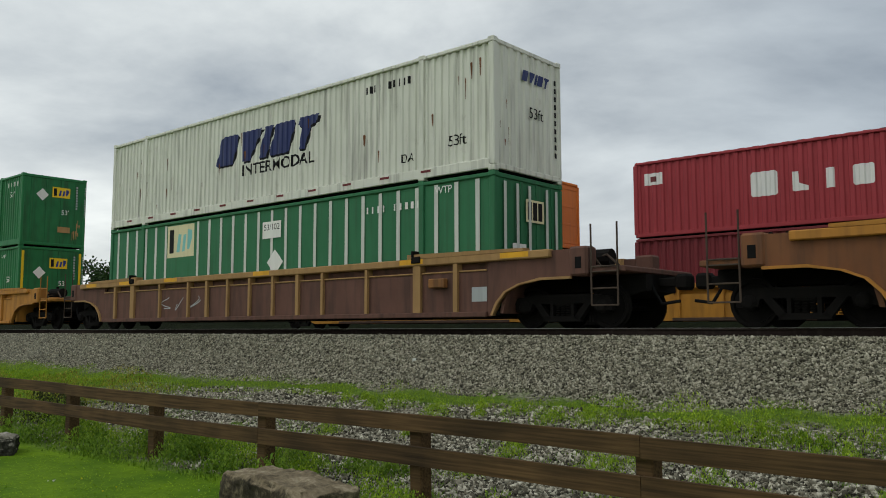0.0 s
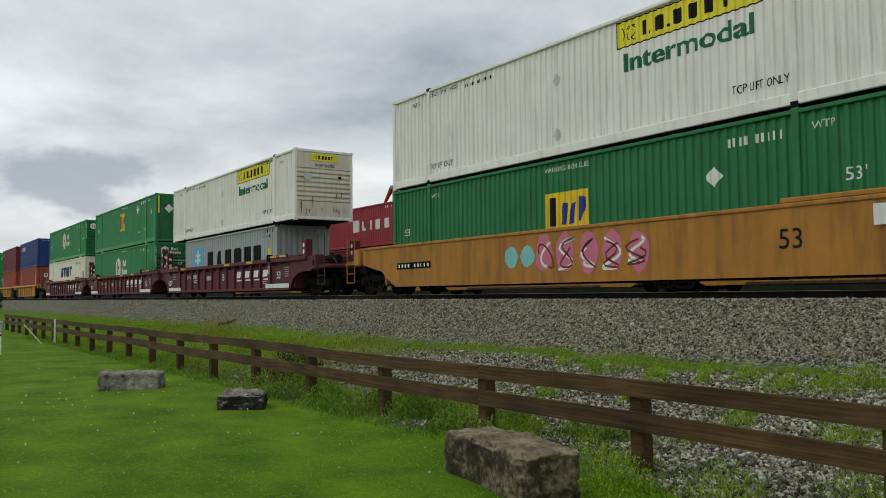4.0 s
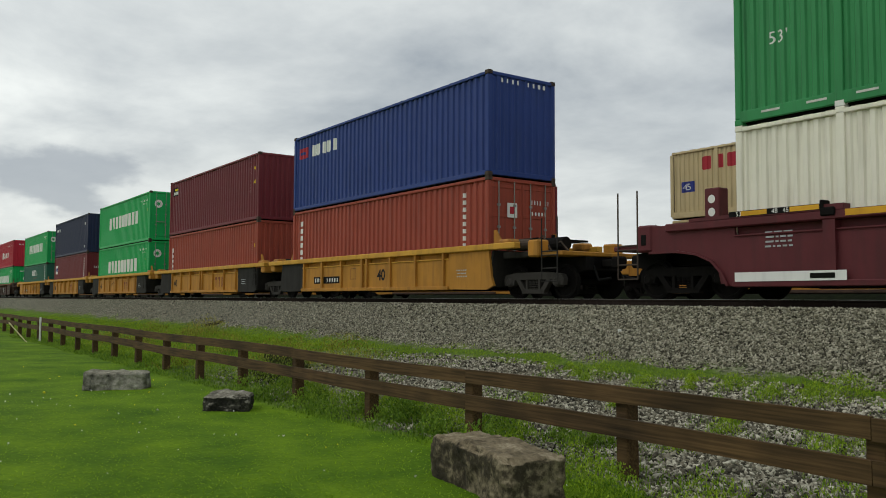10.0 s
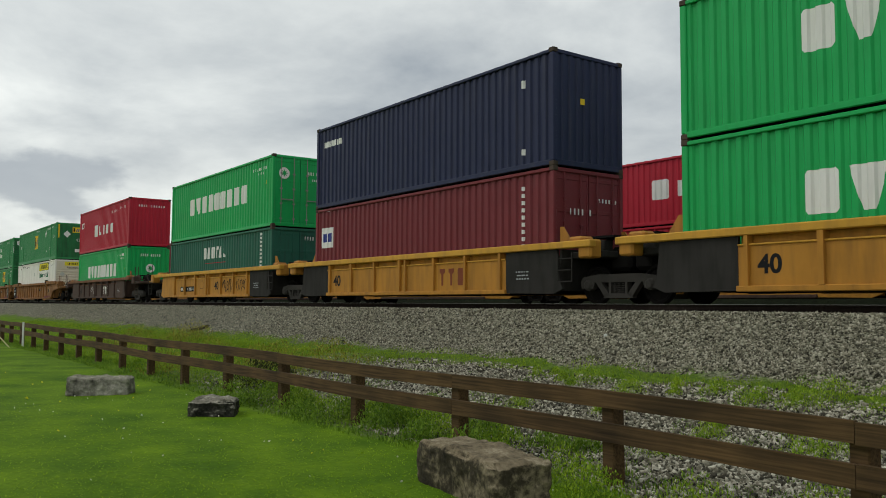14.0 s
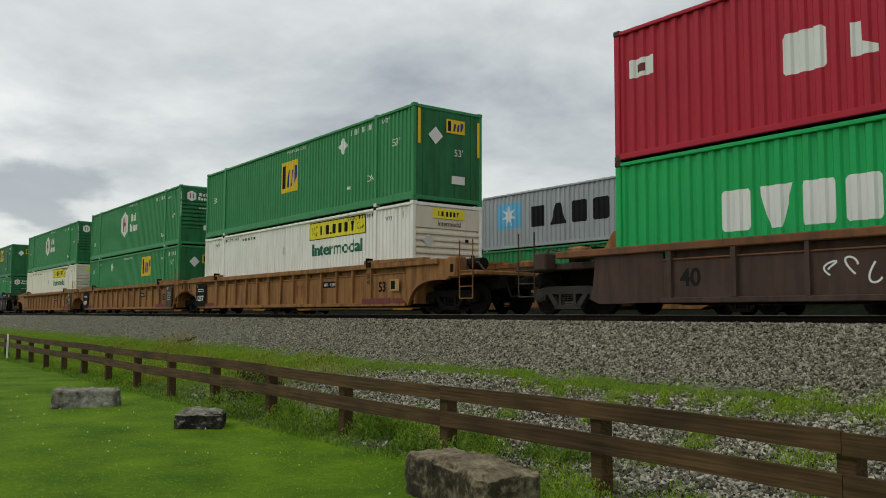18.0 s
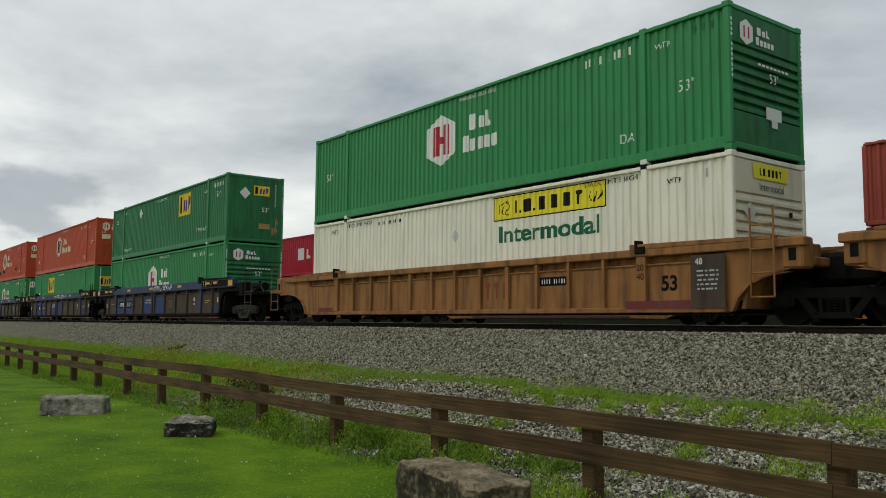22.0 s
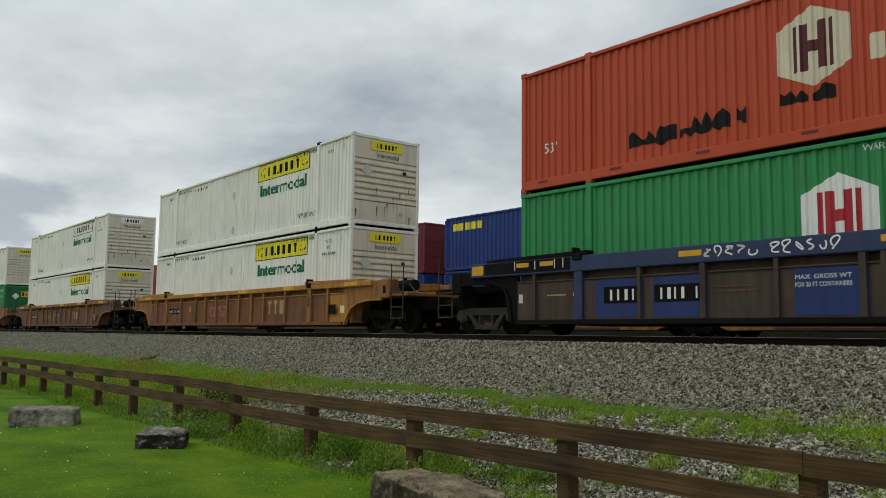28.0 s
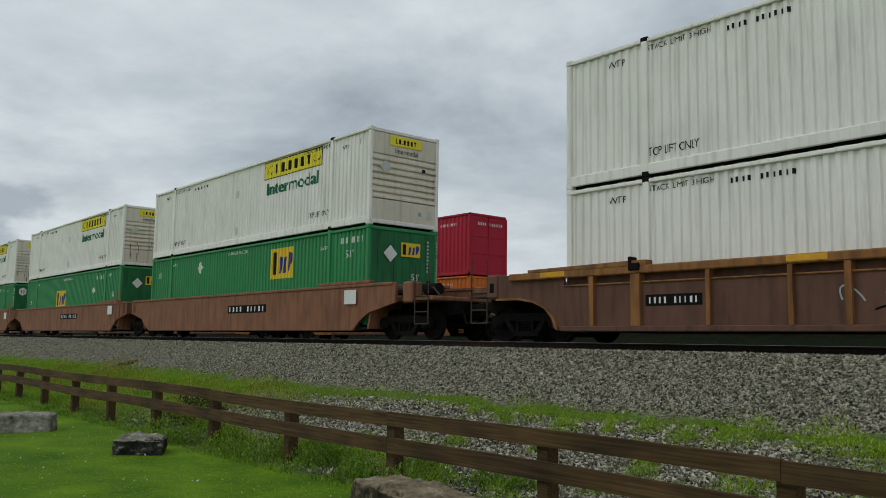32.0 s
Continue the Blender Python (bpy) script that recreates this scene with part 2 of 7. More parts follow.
def leafy(name, dark, light):
    m, n, l, b = nodes_of(name)
    geo = n.new("ShaderNodeNewGeometry")
    co = n.new("ShaderNodeTexCoord")
    nz = n.new("ShaderNodeTexNoise"); nz.inputs["Scale"].default_value, nz.inputs["Detail"].default_value = 0.8, 3
    l.new(co.outputs["Object"], nz.inputs["Vector"])
    av = n.new("ShaderNodeMath"); av.operation = "ADD"
    l.new(geo.outputs["Random Per Island"], av.inputs[0]); l.new(nz.outputs["Fac"], av.inputs[1])
    hf = n.new("ShaderNodeMath"); hf.operation = "MULTIPLY"; hf.inputs[1].default_value = 0.5
    l.new(av.outputs[0], hf.inputs[0])
    r = n.new("ShaderNodeValToRGB")
    r.color_ramp.elements[0].position, r.color_ramp.elements[0].color = 0.2, (*dark, 1)
    r.color_ramp.elements[1].position, r.color_ramp.elements[1].color = 0.8, (*light, 1)
    l.new(hf.outputs[0], r.inputs["Fac"])
    l.new(r.outputs[0], b.inputs["Base Color"])
    b.inputs["Roughness"].default_value = 0.65
    b.inputs["Specular IOR Level"].default_value = 0.2
    tr = n.new("ShaderNodeBsdfTranslucent")
    l.new(r.outputs[0], tr.inputs["Color"])
    mx = n.new("ShaderNodeMixShader"); mx.inputs[0].default_value = 0.3
    out = n["Material Output"]
    l.new(b.outputs[0], mx.inputs[1]); l.new(tr.outputs[0], mx.inputs[2]); l.new(mx.outputs[0], out.inputs["Surface"])
    MATS[name] = m
    return m


# container paints
paint("c_white", (0.83, 0.805, 0.745), 0.5, 0.4, 0.0, 0.5, dirt_color=(0.27, 0.23, 0.17))
paint("c_white_old", (0.66, 0.665, 0.585), 0.55, 0.5, 0.12, 0.7)
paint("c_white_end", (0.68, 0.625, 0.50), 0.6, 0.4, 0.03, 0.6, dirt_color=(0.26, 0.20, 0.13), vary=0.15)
paint("c_green_deep", (0.017, 0.165, 0.051), 0.5, 0.5, 0.0, 0.6, dirt_color=(0.018, 0.045, 0.022), vary=0.2)
paint("c_cream", (0.82, 0.785, 0.66), 0.5, 0.4, 0.0, 0.5, dirt_color=(0.28, 0.23, 0.16))
paint("c_green", (0.033, 0.242, 0.077), 0.5, 0.45, 0.0, 0.5, dirt_color=(0.022, 0.06, 0.03))
paint("c_green_dark", (0.026, 0.180, 0.067), 0.5, 0.5, 0.0, 0.6, dirt_color=(0.03, 0.05, 0.03))
# for green end walls: darker base than the sides, with grime streaks over it
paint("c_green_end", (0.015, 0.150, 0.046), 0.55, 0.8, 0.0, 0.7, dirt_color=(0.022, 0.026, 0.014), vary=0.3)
paint("c_bright_green", (0.007, 0.37, 0.088), 0.45, 0.35, 0.0, 0.4, dirt_color=(0.015, 0.12, 0.035))
paint("c_teal", (0.020, 0.125, 0.080), 0.55, 0.5, 0.02, 0.7, dirt_color=(0.03, 0.05, 0.04))
paint("c_red", (0.42, 0.010, 0.030), 0.5, 0.35, 0.0, 0.4, dirt_color=(0.15, 0.02, 0.02))
paint("c_oxide", (0.315, 0.056, 0.031), 0.55, 0.5, 0.03, 0.6, dirt_color=(0.12, 0.035, 0.024), vary=0.18)
paint("c_maroon", (0.150, 0.016, 0.023), 0.5, 0.3, 0.0, 0.35, dirt_color=(0.06, 0.02, 0.02))
paint("c_maroon_red", (0.165, 0.020, 0.026), 0.5, 0.3, 0.0, 0.35, dirt_color=(0.07, 0.03, 0.03))
paint("c_blue", (0.016, 0.043, 0.195), 0.5, 0.35, 0.015, 0.4, dirt_color=(0.04, 0.05, 0.06))
paint("c_navy", (0.010, 0.016, 0.055), 0.5, 0.3, 0.0, 0.35)
paint("c_orange", (0.46, 0.062, 0.019), 0.5, 0.35, 0.0, 0.4, dirt_color=(0.2, 0.05, 0.03))
paint("c_lloyd", (0.62, 0.16, 0.02), 0.5, 0.25)
paint("c_grey", (0.37, 0.395, 0.395), 0.5, 0.4, 0.0, 0.4)
paint("c_grey_blue", (0.12, 0.18, 0.24), 0.5, 0.4)
paint("c_beige", (0.54, 0.43, 0.235), 0.55, 0.4, 0.05)
paint("c_red_faded", (0.33, 0.038, 0.047), 0.6, 0.35, 0.0, 0.4, dirt_color=(0.15, 0.03, 0.03))
paint("c_green_dull", (0.026, 0.148, 0.062), 0.6, 0.5, 0.0, 0.6, dirt_color=(0.03, 0.06, 0.035))
paint("c_offwhite", (0.56, 0.58, 0.53), 0.55, 0.4, 0.02)
# wagon paints
paint("w_brown", (0.118, 0.054, 0.038), 0.75, 0.8, 0.10, 0.8, dirt_color=(0.035, 0.024, 0.019), vary=0.3)
paint("w_dun", (0.128, 0.060, 0.038), 0.78, 0.85, 0.14, 0.85, dirt_color=(0.045, 0.028, 0.020), vary=0.34)
paint("w_rust", (0.170, 0.068, 0.026), 0.78, 0.8, 0.16, 0.8, dirt_color=(0.045, 0.03, 0.022), vary=0.34)
paint("w_yellow", (0.40, 0.175, 0.026), 0.65, 0.7, 0.07, 0.8, dirt_color=(0.10, 0.05, 0.02), vary=0.24)
paint("w_chord", (0.55, 0.29, 0.030), 0.6, 0.6, 0.04, 0.6, dirt_color=(0.2, 0.10, 0.03), vary=0.25)
paint("w_gold", (0.43, 0.195, 0.022), 0.65, 0.65, 0.07, 0.7, dirt_color=(0.13, 0.062, 0.018), vary=0.24)
paint("w_tan", (0.272, 0.118, 0.031), 0.7, 0.85, 0.17, 0.95, dirt_color=(0.060, 0.030, 0.015), vary=0.34)
paint("w_stake", (0.33, 0.195, 0.075), 0.7, 0.6, 0.08, 0.6, dirt_color=(0.11, 0.06, 0.028), vary=0.25)
paint("w_umber", (0.066, 0.036, 0.025), 0.78, 0.8, 0.10, 0.8, dirt_color=(0.022, 0.016, 0.013), vary=0.36)
paint("w_maroon", (0.098, 0.0135, 0.0175), 0.6, 0.6, 0.03, 0.6, dirt_color=(0.03, 0.014, 0.013), vary=0.24)
paint("w_dark", (0.0075, 0.0066, 0.006), 0.8, 0.6, 0.0, 0.5, dirt_color=(0.005, 0.0045, 0.004))
paint("w_blue", (0.026, 0.039, 0.098), 0.65, 0.6, 0.04, 0.6, dirt_color=(0.02, 0.02, 0.024), vary=0.24)
paint("w_blue_patch", (0.016, 0.033, 0.130), 0.65, 0.6, 0.0, 0.6, dirt_color=(0.015, 0.016, 0.04), vary=0.22)
paint("w_slate", (0.030, 0.028, 0.025), 0.75, 0.7, 0.03, 0.7, dirt_color=(0.012, 0.011, 0.010), vary=0.3)
paint("w_soot", (0.062, 0.042, 0.029), 0.8, 0.9, 0.10, 0.6, dirt_color=(0.013, 0.011, 0.009), vary=0.34)
paint("w_pink", (0.23, 0.10, 0.07), 0.7, 0.6, 0.08, 0.6)
paint("w_clay", (0.235, 0.100, 0.050), 0.75, 0.75, 0.06, 0.8, dirt_color=(0.06, 0.035, 0.025), vary=0.28)
paint("w_black", (0.006, 0.006, 0.006), 0.75, 0.4, 0.0, 0.4, dirt_color=(0.006, 0.005, 0.005))
paint("truck_steel", (0.007, 0.0062, 0.0056), 0.85, 0.7, 0.0, 0.3, dirt_color=(0.02, 0.016, 0.013))
paint("truck_grey", (0.036, 0.032, 0.027), 0.85, 0.7, 0.0, 0.4, dirt_color=(0.016, 0.014, 0.012), vary=0.3)
paint("safety_yellow", (0.66, 0.34, 0.015), 0.55, 0.5, 0.04, 0.6, dirt_color=(0.16, 0.08, 0.02), vary=0.24)
paint("rail_steel", (0.022, 0.015, 0.012), 0.8, 0.5, 0.1, 0.3, 0.0)
paint("rail_shine", (0.32, 0.31, 0.30), 0.3, 0.2, 0.0, 0.2, 0.9)
paint("bare_steel", (0.28, 0.27, 0.25), 0.5, 0.4, 0.05, 0.3, 0.5)
# markings
paint("k_white", (0.74, 0.74, 0.70), 0.6, 0.25, 0.0, 0.3)
paint("k_black", (0.014, 0.014, 0.015), 0.65, 0.3, 0.0, 0.4, dirt_color=(0.03, 0.028, 0.025))
paint("k_yellow", (0.76, 0.52, 0.015), 0.55, 0.2, 0.0, 0.3)
paint("k_lemon", (0.80, 0.68, 0.03), 0.55, 0.15, 0.0, 0.3)
paint("k_red", (0.40, 0.02, 0.035), 0.55, 0.2)
paint("k_blue", (0.02, 0.035, 0.22), 0.55, 0.2)
paint("k_ink", (0.022, 0.033, 0.125), 0.6, 0.4, 0.0, 0.4, dirt_color=(0.25, 0.25, 0.24))
paint("k_sky", (0.13, 0.45, 0.68), 0.55, 0.2)
paint("k_green", (0.008, 0.13, 0.06), 0.55, 0.2)
paint("k_cream", (0.68, 0.62, 0.38), 0.6, 0.3)
paint("k_sand", (0.66, 0.575, 0.44), 0.6, 0.4, 0.0, 0.5, dirt_color=(0.40, 0.12, 0.05), vary=0.18)
paint("k_pink", (0.56, 0.16, 0.24), 0.6, 0.3)
paint("k_aqua", (0.22, 0.52, 0.50), 0.6, 0.3)
paint("k_ghost", (0.19, 0.045, 0.016), 0.7, 0.5)
paint("k_tan", (0.40, 0.245, 0.10), 0.7, 0.6, dirt_color=(0.14, 0.07, 0.03))
paint("k_faded", (0.15, 0.028, 0.03), 0.7, 0.5)
# ground and loose things
mineral("ballast_rock", (0.032, 0.029, 0.019), (0.45, 0.425, 0.33), 14.0, 0.9, 0.5, island=True, extra=(0.215, 0.200, 0.142))
mineral("pale_rock", (0.024, 0.021, 0.014), (0.55, 0.52, 0.42), 14.0, 0.88, 0.5, island=True, extra=(0.185, 0.168, 0.122))
mineral("tie_wood", (0.02, 0.016, 0.013), (0.07, 0.055, 0.043), 9.0)
mineral("bark", (0.03, 0.024, 0.018), (0.10, 0.08, 0.06), 11.0)
leafy("lawn_blade", (0.13, 0.25, 0.006), (0.30, 0.44, 0.02))
leafy("weed_blade", (0.10, 0.20, 0.008), (0.34, 0.45, 0.03))
leafy("weed_leaf", (0.08, 0.19, 0.010), (0.40, 0.54, 0.035))
leafy("dry_leaf", (0.09, 0.08, 0.012), (0.42, 0.40, 0.06))
leafy("dark_leaf", (0.05, 0.125, 0.010), (0.25, 0.38, 0.035))
leafy("brush_leaf", (0.012, 0.020, 0.006), (0.075, 0.085, 0.024))
leafy("tree_leaf", (0.006, 0.022, 0.006), (0.035, 0.075, 0.014))


def fence_wood():
    m, n, l, b = nodes_of("fence_wood")
    co = n.new("ShaderNodeTexCoord")
    info = n.new("ShaderNodeObjectInfo")
    mp = n.new("ShaderNodeMapping"); mp.inputs["Scale"].default_value = (0.5, 16, 16)
    sh = n.new("ShaderNodeVectorMath"); sh.operation = "ADD"
    l.new(co.outputs["Object"], sh.inputs[0]); l.new(info.outputs["Random"], sh.inputs[1])
    l.new(sh.outputs[0], mp.inputs["Vector"])
    g = n.new("ShaderNodeTexNoise"); g.inputs["Scale"].default_value, g.inputs["Detail"].default_value = 3.0, 8
    l.new(mp.outputs[0], g.inputs["Vector"])
    w = n.new("ShaderNodeTexNoise"); w.inputs["Scale"].default_value, w.inputs["Detail"].default_value = 1.3, 5
    l.new(sh.outputs[0], w.inputs["Vector"])
    r = n.new("ShaderNodeValToRGB")
    r.color_ramp.elements[0].position, r.color_ramp.elements[0].color = 0.28, (0.036, 0.0235, 0.0115, 1)
    r.color_ramp.elements[1].position, r.color_ramp.elements[1].color = 0.72, (0.116, 0.072, 0.033, 1)
    l.new(g.outputs["Fac"], r.inputs["Fac"])
    mx = n.new("ShaderNodeMixRGB"); mx.blend_type = "MULTIPLY"; mx.inputs["Fac"].default_value = 0.6
    r2 = n.new("ShaderNodeValToRGB")
    r2.color_ramp.elements[0].position, r2.color_ramp.elements[0].color = 0.32, (0.40, 0.38, 0.34, 1)
    r2.color_ramp.elements[1].position, r2.color_ramp.elements[1].color = 0.65, (1.45, 1.32, 1.12, 1)
    l.new(w.outputs["Fac"], r2.inputs["Fac"])
    l.new(r.outputs[0], mx.inputs["Color1"]); l.new(r2.outputs[0], mx.inputs["Color2"])
    l.new(mx.outputs[0], b.inputs["Base Color"])
    b.inputs["Roughness"].default_value = 0.85
    b.inputs["Specular IOR Level"].default_value = 0.2
    bp = n.new("ShaderNodeBump"); bp.inputs["Strength"].default_value, bp.inputs["Distance"].default_value = 0.5, 0.006
    l.new(g.outputs["Fac"], bp.inputs["Height"]); l.new(bp.outputs[0], b.inputs["Normal"])
    MATS["fence_wood"] = m


fence_wood()


def ground_material():
    """One sheet: mown lawn, loose gravel beside the fence, a green strip, the ballast bank; borders ragged by noise."""
    m, n, l, b = nodes_of("ground_cover")
    geo = n.new("ShaderNodeNewGeometry")
    sp = n.new("ShaderNodeSeparateXYZ"); l.new(geo.outputs["Position"], sp.inputs[0])
    wob = n.new("ShaderNodeTexNoise"); wob.inputs["Scale"].default_value, wob.inputs["Detail"].default_value = 0.9, 6
    l.new(geo.outputs["Position"], wob.inputs["Vector"])
    ws = n.new("ShaderNodeMath"); ws.operation = "MULTIPLY_ADD"; ws.inputs[1].default_value, ws.inputs[2].default_value = 1.6, -0.8
    l.new(wob.outputs["Fac"], ws.inputs[0])
    yy = n.new("ShaderNodeMath"); yy.operation = "ADD"
    l.new(sp.outputs["Y"], yy.inputs[0]); l.new(ws.outputs[0], yy.inputs[1])
    # soil and grass
    def tone(scale, dark, light, det=6):
        t = n.new("ShaderNodeTexNoise"); t.inputs["Scale"].default_value, t.inputs["Detail"].default_value = scale, det
        l.new(geo.outputs["Position"], t.inputs["Vector"])
        r = n.new("ShaderNodeValToRGB")
        r.color_ramp.elements[0].position, r.color_ramp.elements[0].color = 0.3, (*dark, 1)
        r.color_ramp.elements[1].position, r.color_ramp.elements[1].color = 0.7, (*light, 1)
        l.new(t.outputs["Fac"], r.inputs["Fac"])
        return r, t
    lawn1, t1 = tone(1.1, (0.052, 0.118, 0.004), (0.136, 0.234, 0.008))
    lawn2, t2 = tone(16.0, (0.55, 0.62, 0.5), (1.25, 1.2, 1.1))
    lawn = n.new("ShaderNodeMixRGB"); lawn.blend_type = "MULTIPLY"; lawn.inputs["Fac"].default_value = 0.55
    l.new(lawn1.outputs[0], lawn.inputs["Color1"]); l.new(lawn2.outputs[0], lawn.inputs["Color2"])
    vor = n.new("ShaderNodeTexVoronoi"); vor.inputs["Scale"].default_value = 24.0
    l.new(geo.outputs["Position"], vor.inputs["Vector"])
    grv = n.new("ShaderNodeValToRGB")
    grv.color_ramp.elements[0].position, grv.color_ramp.elements[0].color = 0.05, (0.024, 0.022, 0.015, 1)
    grv.color_ramp.elements[1].position, grv.color_ramp.elements[1].color = 0.95, (0.27, 0.26, 0.195, 1)
    vs = n.new("ShaderNodeSeparateColor"); l.new(vor.outputs["Color"], vs.inputs[0])
    l.new(vs.outputs[0], grv.inputs["Fac"])
    def step(lo, hi, flip=False):
        s = n.new("ShaderNodeMapRange"); s.interpolation_type = "SMOOTHSTEP"
        s.inputs["From Min"].default_value, s.inputs["From Max"].default_value = lo, hi
        if flip:
            s.inputs["To Min"].default_value, s.inputs["To Max"].default_value = 1.0, 0.0
        l.new(yy.outputs[0], s.inputs["Value"])
        return s
    g1 = step(5.35, 6.0)            # lawn gives way to gravel
    near = n.new("ShaderNodeMapRange"); near.interpolation_type = "SMOOTHSTEP"
    near.inputs["From Min"].default_value, near.inputs["From Max"].default_value = -21.0, -15.0
    xw = n.new("ShaderNodeMath"); xw.operation = "MULTIPLY_ADD"; xw.inputs[1].default_value = 4.0
    l.new(ws.outputs[0], xw.inputs[0]); l.new(sp.outputs["X"], xw.inputs[2]); l.new(xw.outputs[0], near.inputs["Value"])
    bal = step(10.7, 11.0)
    keep = n.new("ShaderNodeMath"); keep.operation = "MAXIMUM"
    l.new(near.outputs[0], keep.inputs[0]); l.new(bal.outputs[0], keep.inputs[1])
    g2 = n.new("ShaderNodeMath"); g2.operation = "MULTIPLY"
    l.new(g1.outputs[0], g2.inputs[0]); l.new(keep.outputs[0], g2.inputs[1])
    mix1 = n.new("ShaderNodeMixRGB")
    l.new(g2.outputs[0], mix1.inputs["Fac"]); l.new(lawn.outputs[0], mix1.inputs["Color1"]); l.new(grv.outputs[0], mix1.inputs["Color2"])
    s1, s2 = step(10.3, 10.6), step(10.8, 11.1, True)
    band = n.new("ShaderNodeMath"); band.operation = "MULTIPLY"
    l.new(s1.outputs[0], band.inputs[0]); l.new(s2.outputs[0], band.inputs[1])
    mix2 = n.new("ShaderNodeMixRGB")
    strip, t3 = tone(9.0, (0.055, 0.095, 0.014), (0.13, 0.205, 0.022))
    l.new(band.outputs[0], mix2.inputs["Fac"]); l.new(mix1.outputs[0], mix2.inputs["Color1"]); l.new(strip.outputs[0], mix2.inputs["Color2"])
    far = step(28.6, 29.6)          # past the far track: shade under the cars painted as near-black ground
    mix3 = n.new("ShaderNodeMixRGB")
    l.new(far.outputs[0], mix3.inputs["Fac"]); l.new(mix2.outputs[0], mix3.inputs["Color1"]); far_shade, t4 = tone(3.0, (0.005, 0.007, 0.003), (0.014, 0.019, 0.007))
    l.new(far_shade.outputs[0], mix3.inputs["Color2"])
    l.new(mix3.outputs[0], b.inputs["Base Color"])
    b.inputs["Roughness"].default_value = 0.95
    b.inputs["Specular IOR Level"].default_value = 0.1
    bp = n.new("ShaderNodeBump"); bp.inputs["Strength"].default_value, bp.inputs["Distance"].default_value = 0.7, 0.03
    hgt = n.new("ShaderNodeMixRGB")
    turf = n.new("ShaderNodeMixRGB"); turf.blend_type = "MULTIPLY"; turf.inputs["Fac"].default_value = 1.0; turf.inputs["Color2"].default_value = (0.25, 0.25, 0.25, 1)
    l.new(t2.outputs["Fac"], turf.inputs["Color1"])
    l.new(g2.outputs[0], hgt.inputs["Fac"]); l.new(turf.outputs[0], hgt.inputs["Color1"]); l.new(vor.outputs["Distance"], hgt.inputs["Color2"])
    l.new(hgt.outputs[0], bp.inputs["Height"]); l.new(bp.outputs[0], b.inputs["Normal"])
    MATS["ground_cover"] = m


ground_material()

# ---------------------------------------------------------------- mesh helpers
MESH = {}
JOINED = {"code_stencil", "number_stencil", "stencil", "rust_stain", "tag_paint", "sprayed_paint", "paint_scrawl", "sign_print", "brand_mark", "sign_emblem", "web_line", "spring", "label_print", "word_line", "lift_stencil", "stack_stencil", "warning_stencil", "post_stencil", "size_marking", "load_marking", "unit_letter", "word_mark_edge"}


def box(bm, x0, x1, y0, y1, z0, z1):
    v = [bm.verts.new(p) for p in ((x0, y0, z0), (x1, y0, z0), (x1, y1, z0), (x0, y1, z0), (x0, y0, z1), (x1, y0, z1), (x1, y1, z1), (x0, y1, z1))]
    for f in ((0, 3, 2, 1), (4, 5, 6, 7), (0, 1, 5, 4), (1, 2, 6, 5), (2, 3, 7, 6), (3, 0, 4, 7)):
        bm.faces.new([v[i] for i in f])


def chamfer_box(bm, x0, x1, y0, y1, z0, z1, c=0.02):
    """A box with its twelve edges broken."""
    cx, cy, cz = (x0 + x1) / 2, (y0 + y1) / 2, (z0 + z1) / 2
    hx, hy, hz = (x1 - x0) / 2, (y1 - y0) / 2, (z1 - z0) / 2
    c = min(c, hx * 0.6, hy * 0.6, hz * 0.6)
    pts = []
    for sx in (-1, 1):
        for sy in (-1, 1):
            for sz in (-1, 1):
                pts += [(cx + sx * hx, cy + sy * (hy - c), cz + sz * (hz - c)), (cx + sx * (hx - c), cy + sy * hy, cz + sz * (hz - c)), (cx + sx * (hx - c), cy + sy * (hy - c), cz + sz * hz)]
    vs = [bm.verts.new(p) for p in pts]
    bmesh.ops.convex_hull(bm, input=vs)


def prism(bm, outline, y0, y1):
    """An outline in x and z pushed from y0 to y1."""
    a = [bm.verts.new((x, y0, z)) for x, z in outline]
    b = [bm.verts.new((x, y1, z)) for x, z in outline]
    bm.faces.new(a)
    bm.faces.new(b[::-1])
    k = len(outline)
    for i in range(k):
        bm.faces.new((a[i], b[i], b[(i + 1) % k], a[(i + 1) % k]))


def rod(bm, p, q, r, sides=8):
    p, q = Vector(p), Vector(q)
    d = q - p
    m = Matrix.Translation((p + q) / 2) @ d.to_track_quat("Z", "Y").to_matrix().to_4x4()
    bmesh.ops.create_cone(bm, cap_ends=True, segments=sides, radius1=r, radius2=r, depth=d.length, matrix=m)


def lathe_y(bm, ring, y_r, cx=0.0, cz=0.0, sides=20):
    """Turned about an axis along y: y_r is a list of (y, radius)."""
    rows = []
    for y, r in y_r:
        rows.append([bm.verts.new((cx + r * math.cos(2 * math.pi * i / sides), y, cz + r * math.sin(2 * math.pi * i / sides))) for i in range(sides)])
    for a, b in zip(rows, rows[1:]):
        for i in range(sides):
            bm.faces.new((a[i], a[(i + 1) % sides], b[(i + 1) % sides], b[i]))
    bm.faces.new(rows[0][::-1])
    bm.faces.new(rows[-1])


def mesh_of(key, fill, mat):
    """The mesh for a key, built once by fill(bm)."""
    key = (key, mat)
    if key not in MESH:
        bm = bmesh.new()
        fill(bm)
        bmesh.ops.recalc_face_normals(bm, faces=bm.faces)
        me = bpy.data.meshes.new("mesh")
        bm.to_mesh(me)
        bm.free()
        me.materials.append(MATS[mat])
        MESH[key] = me
    return MESH[key]


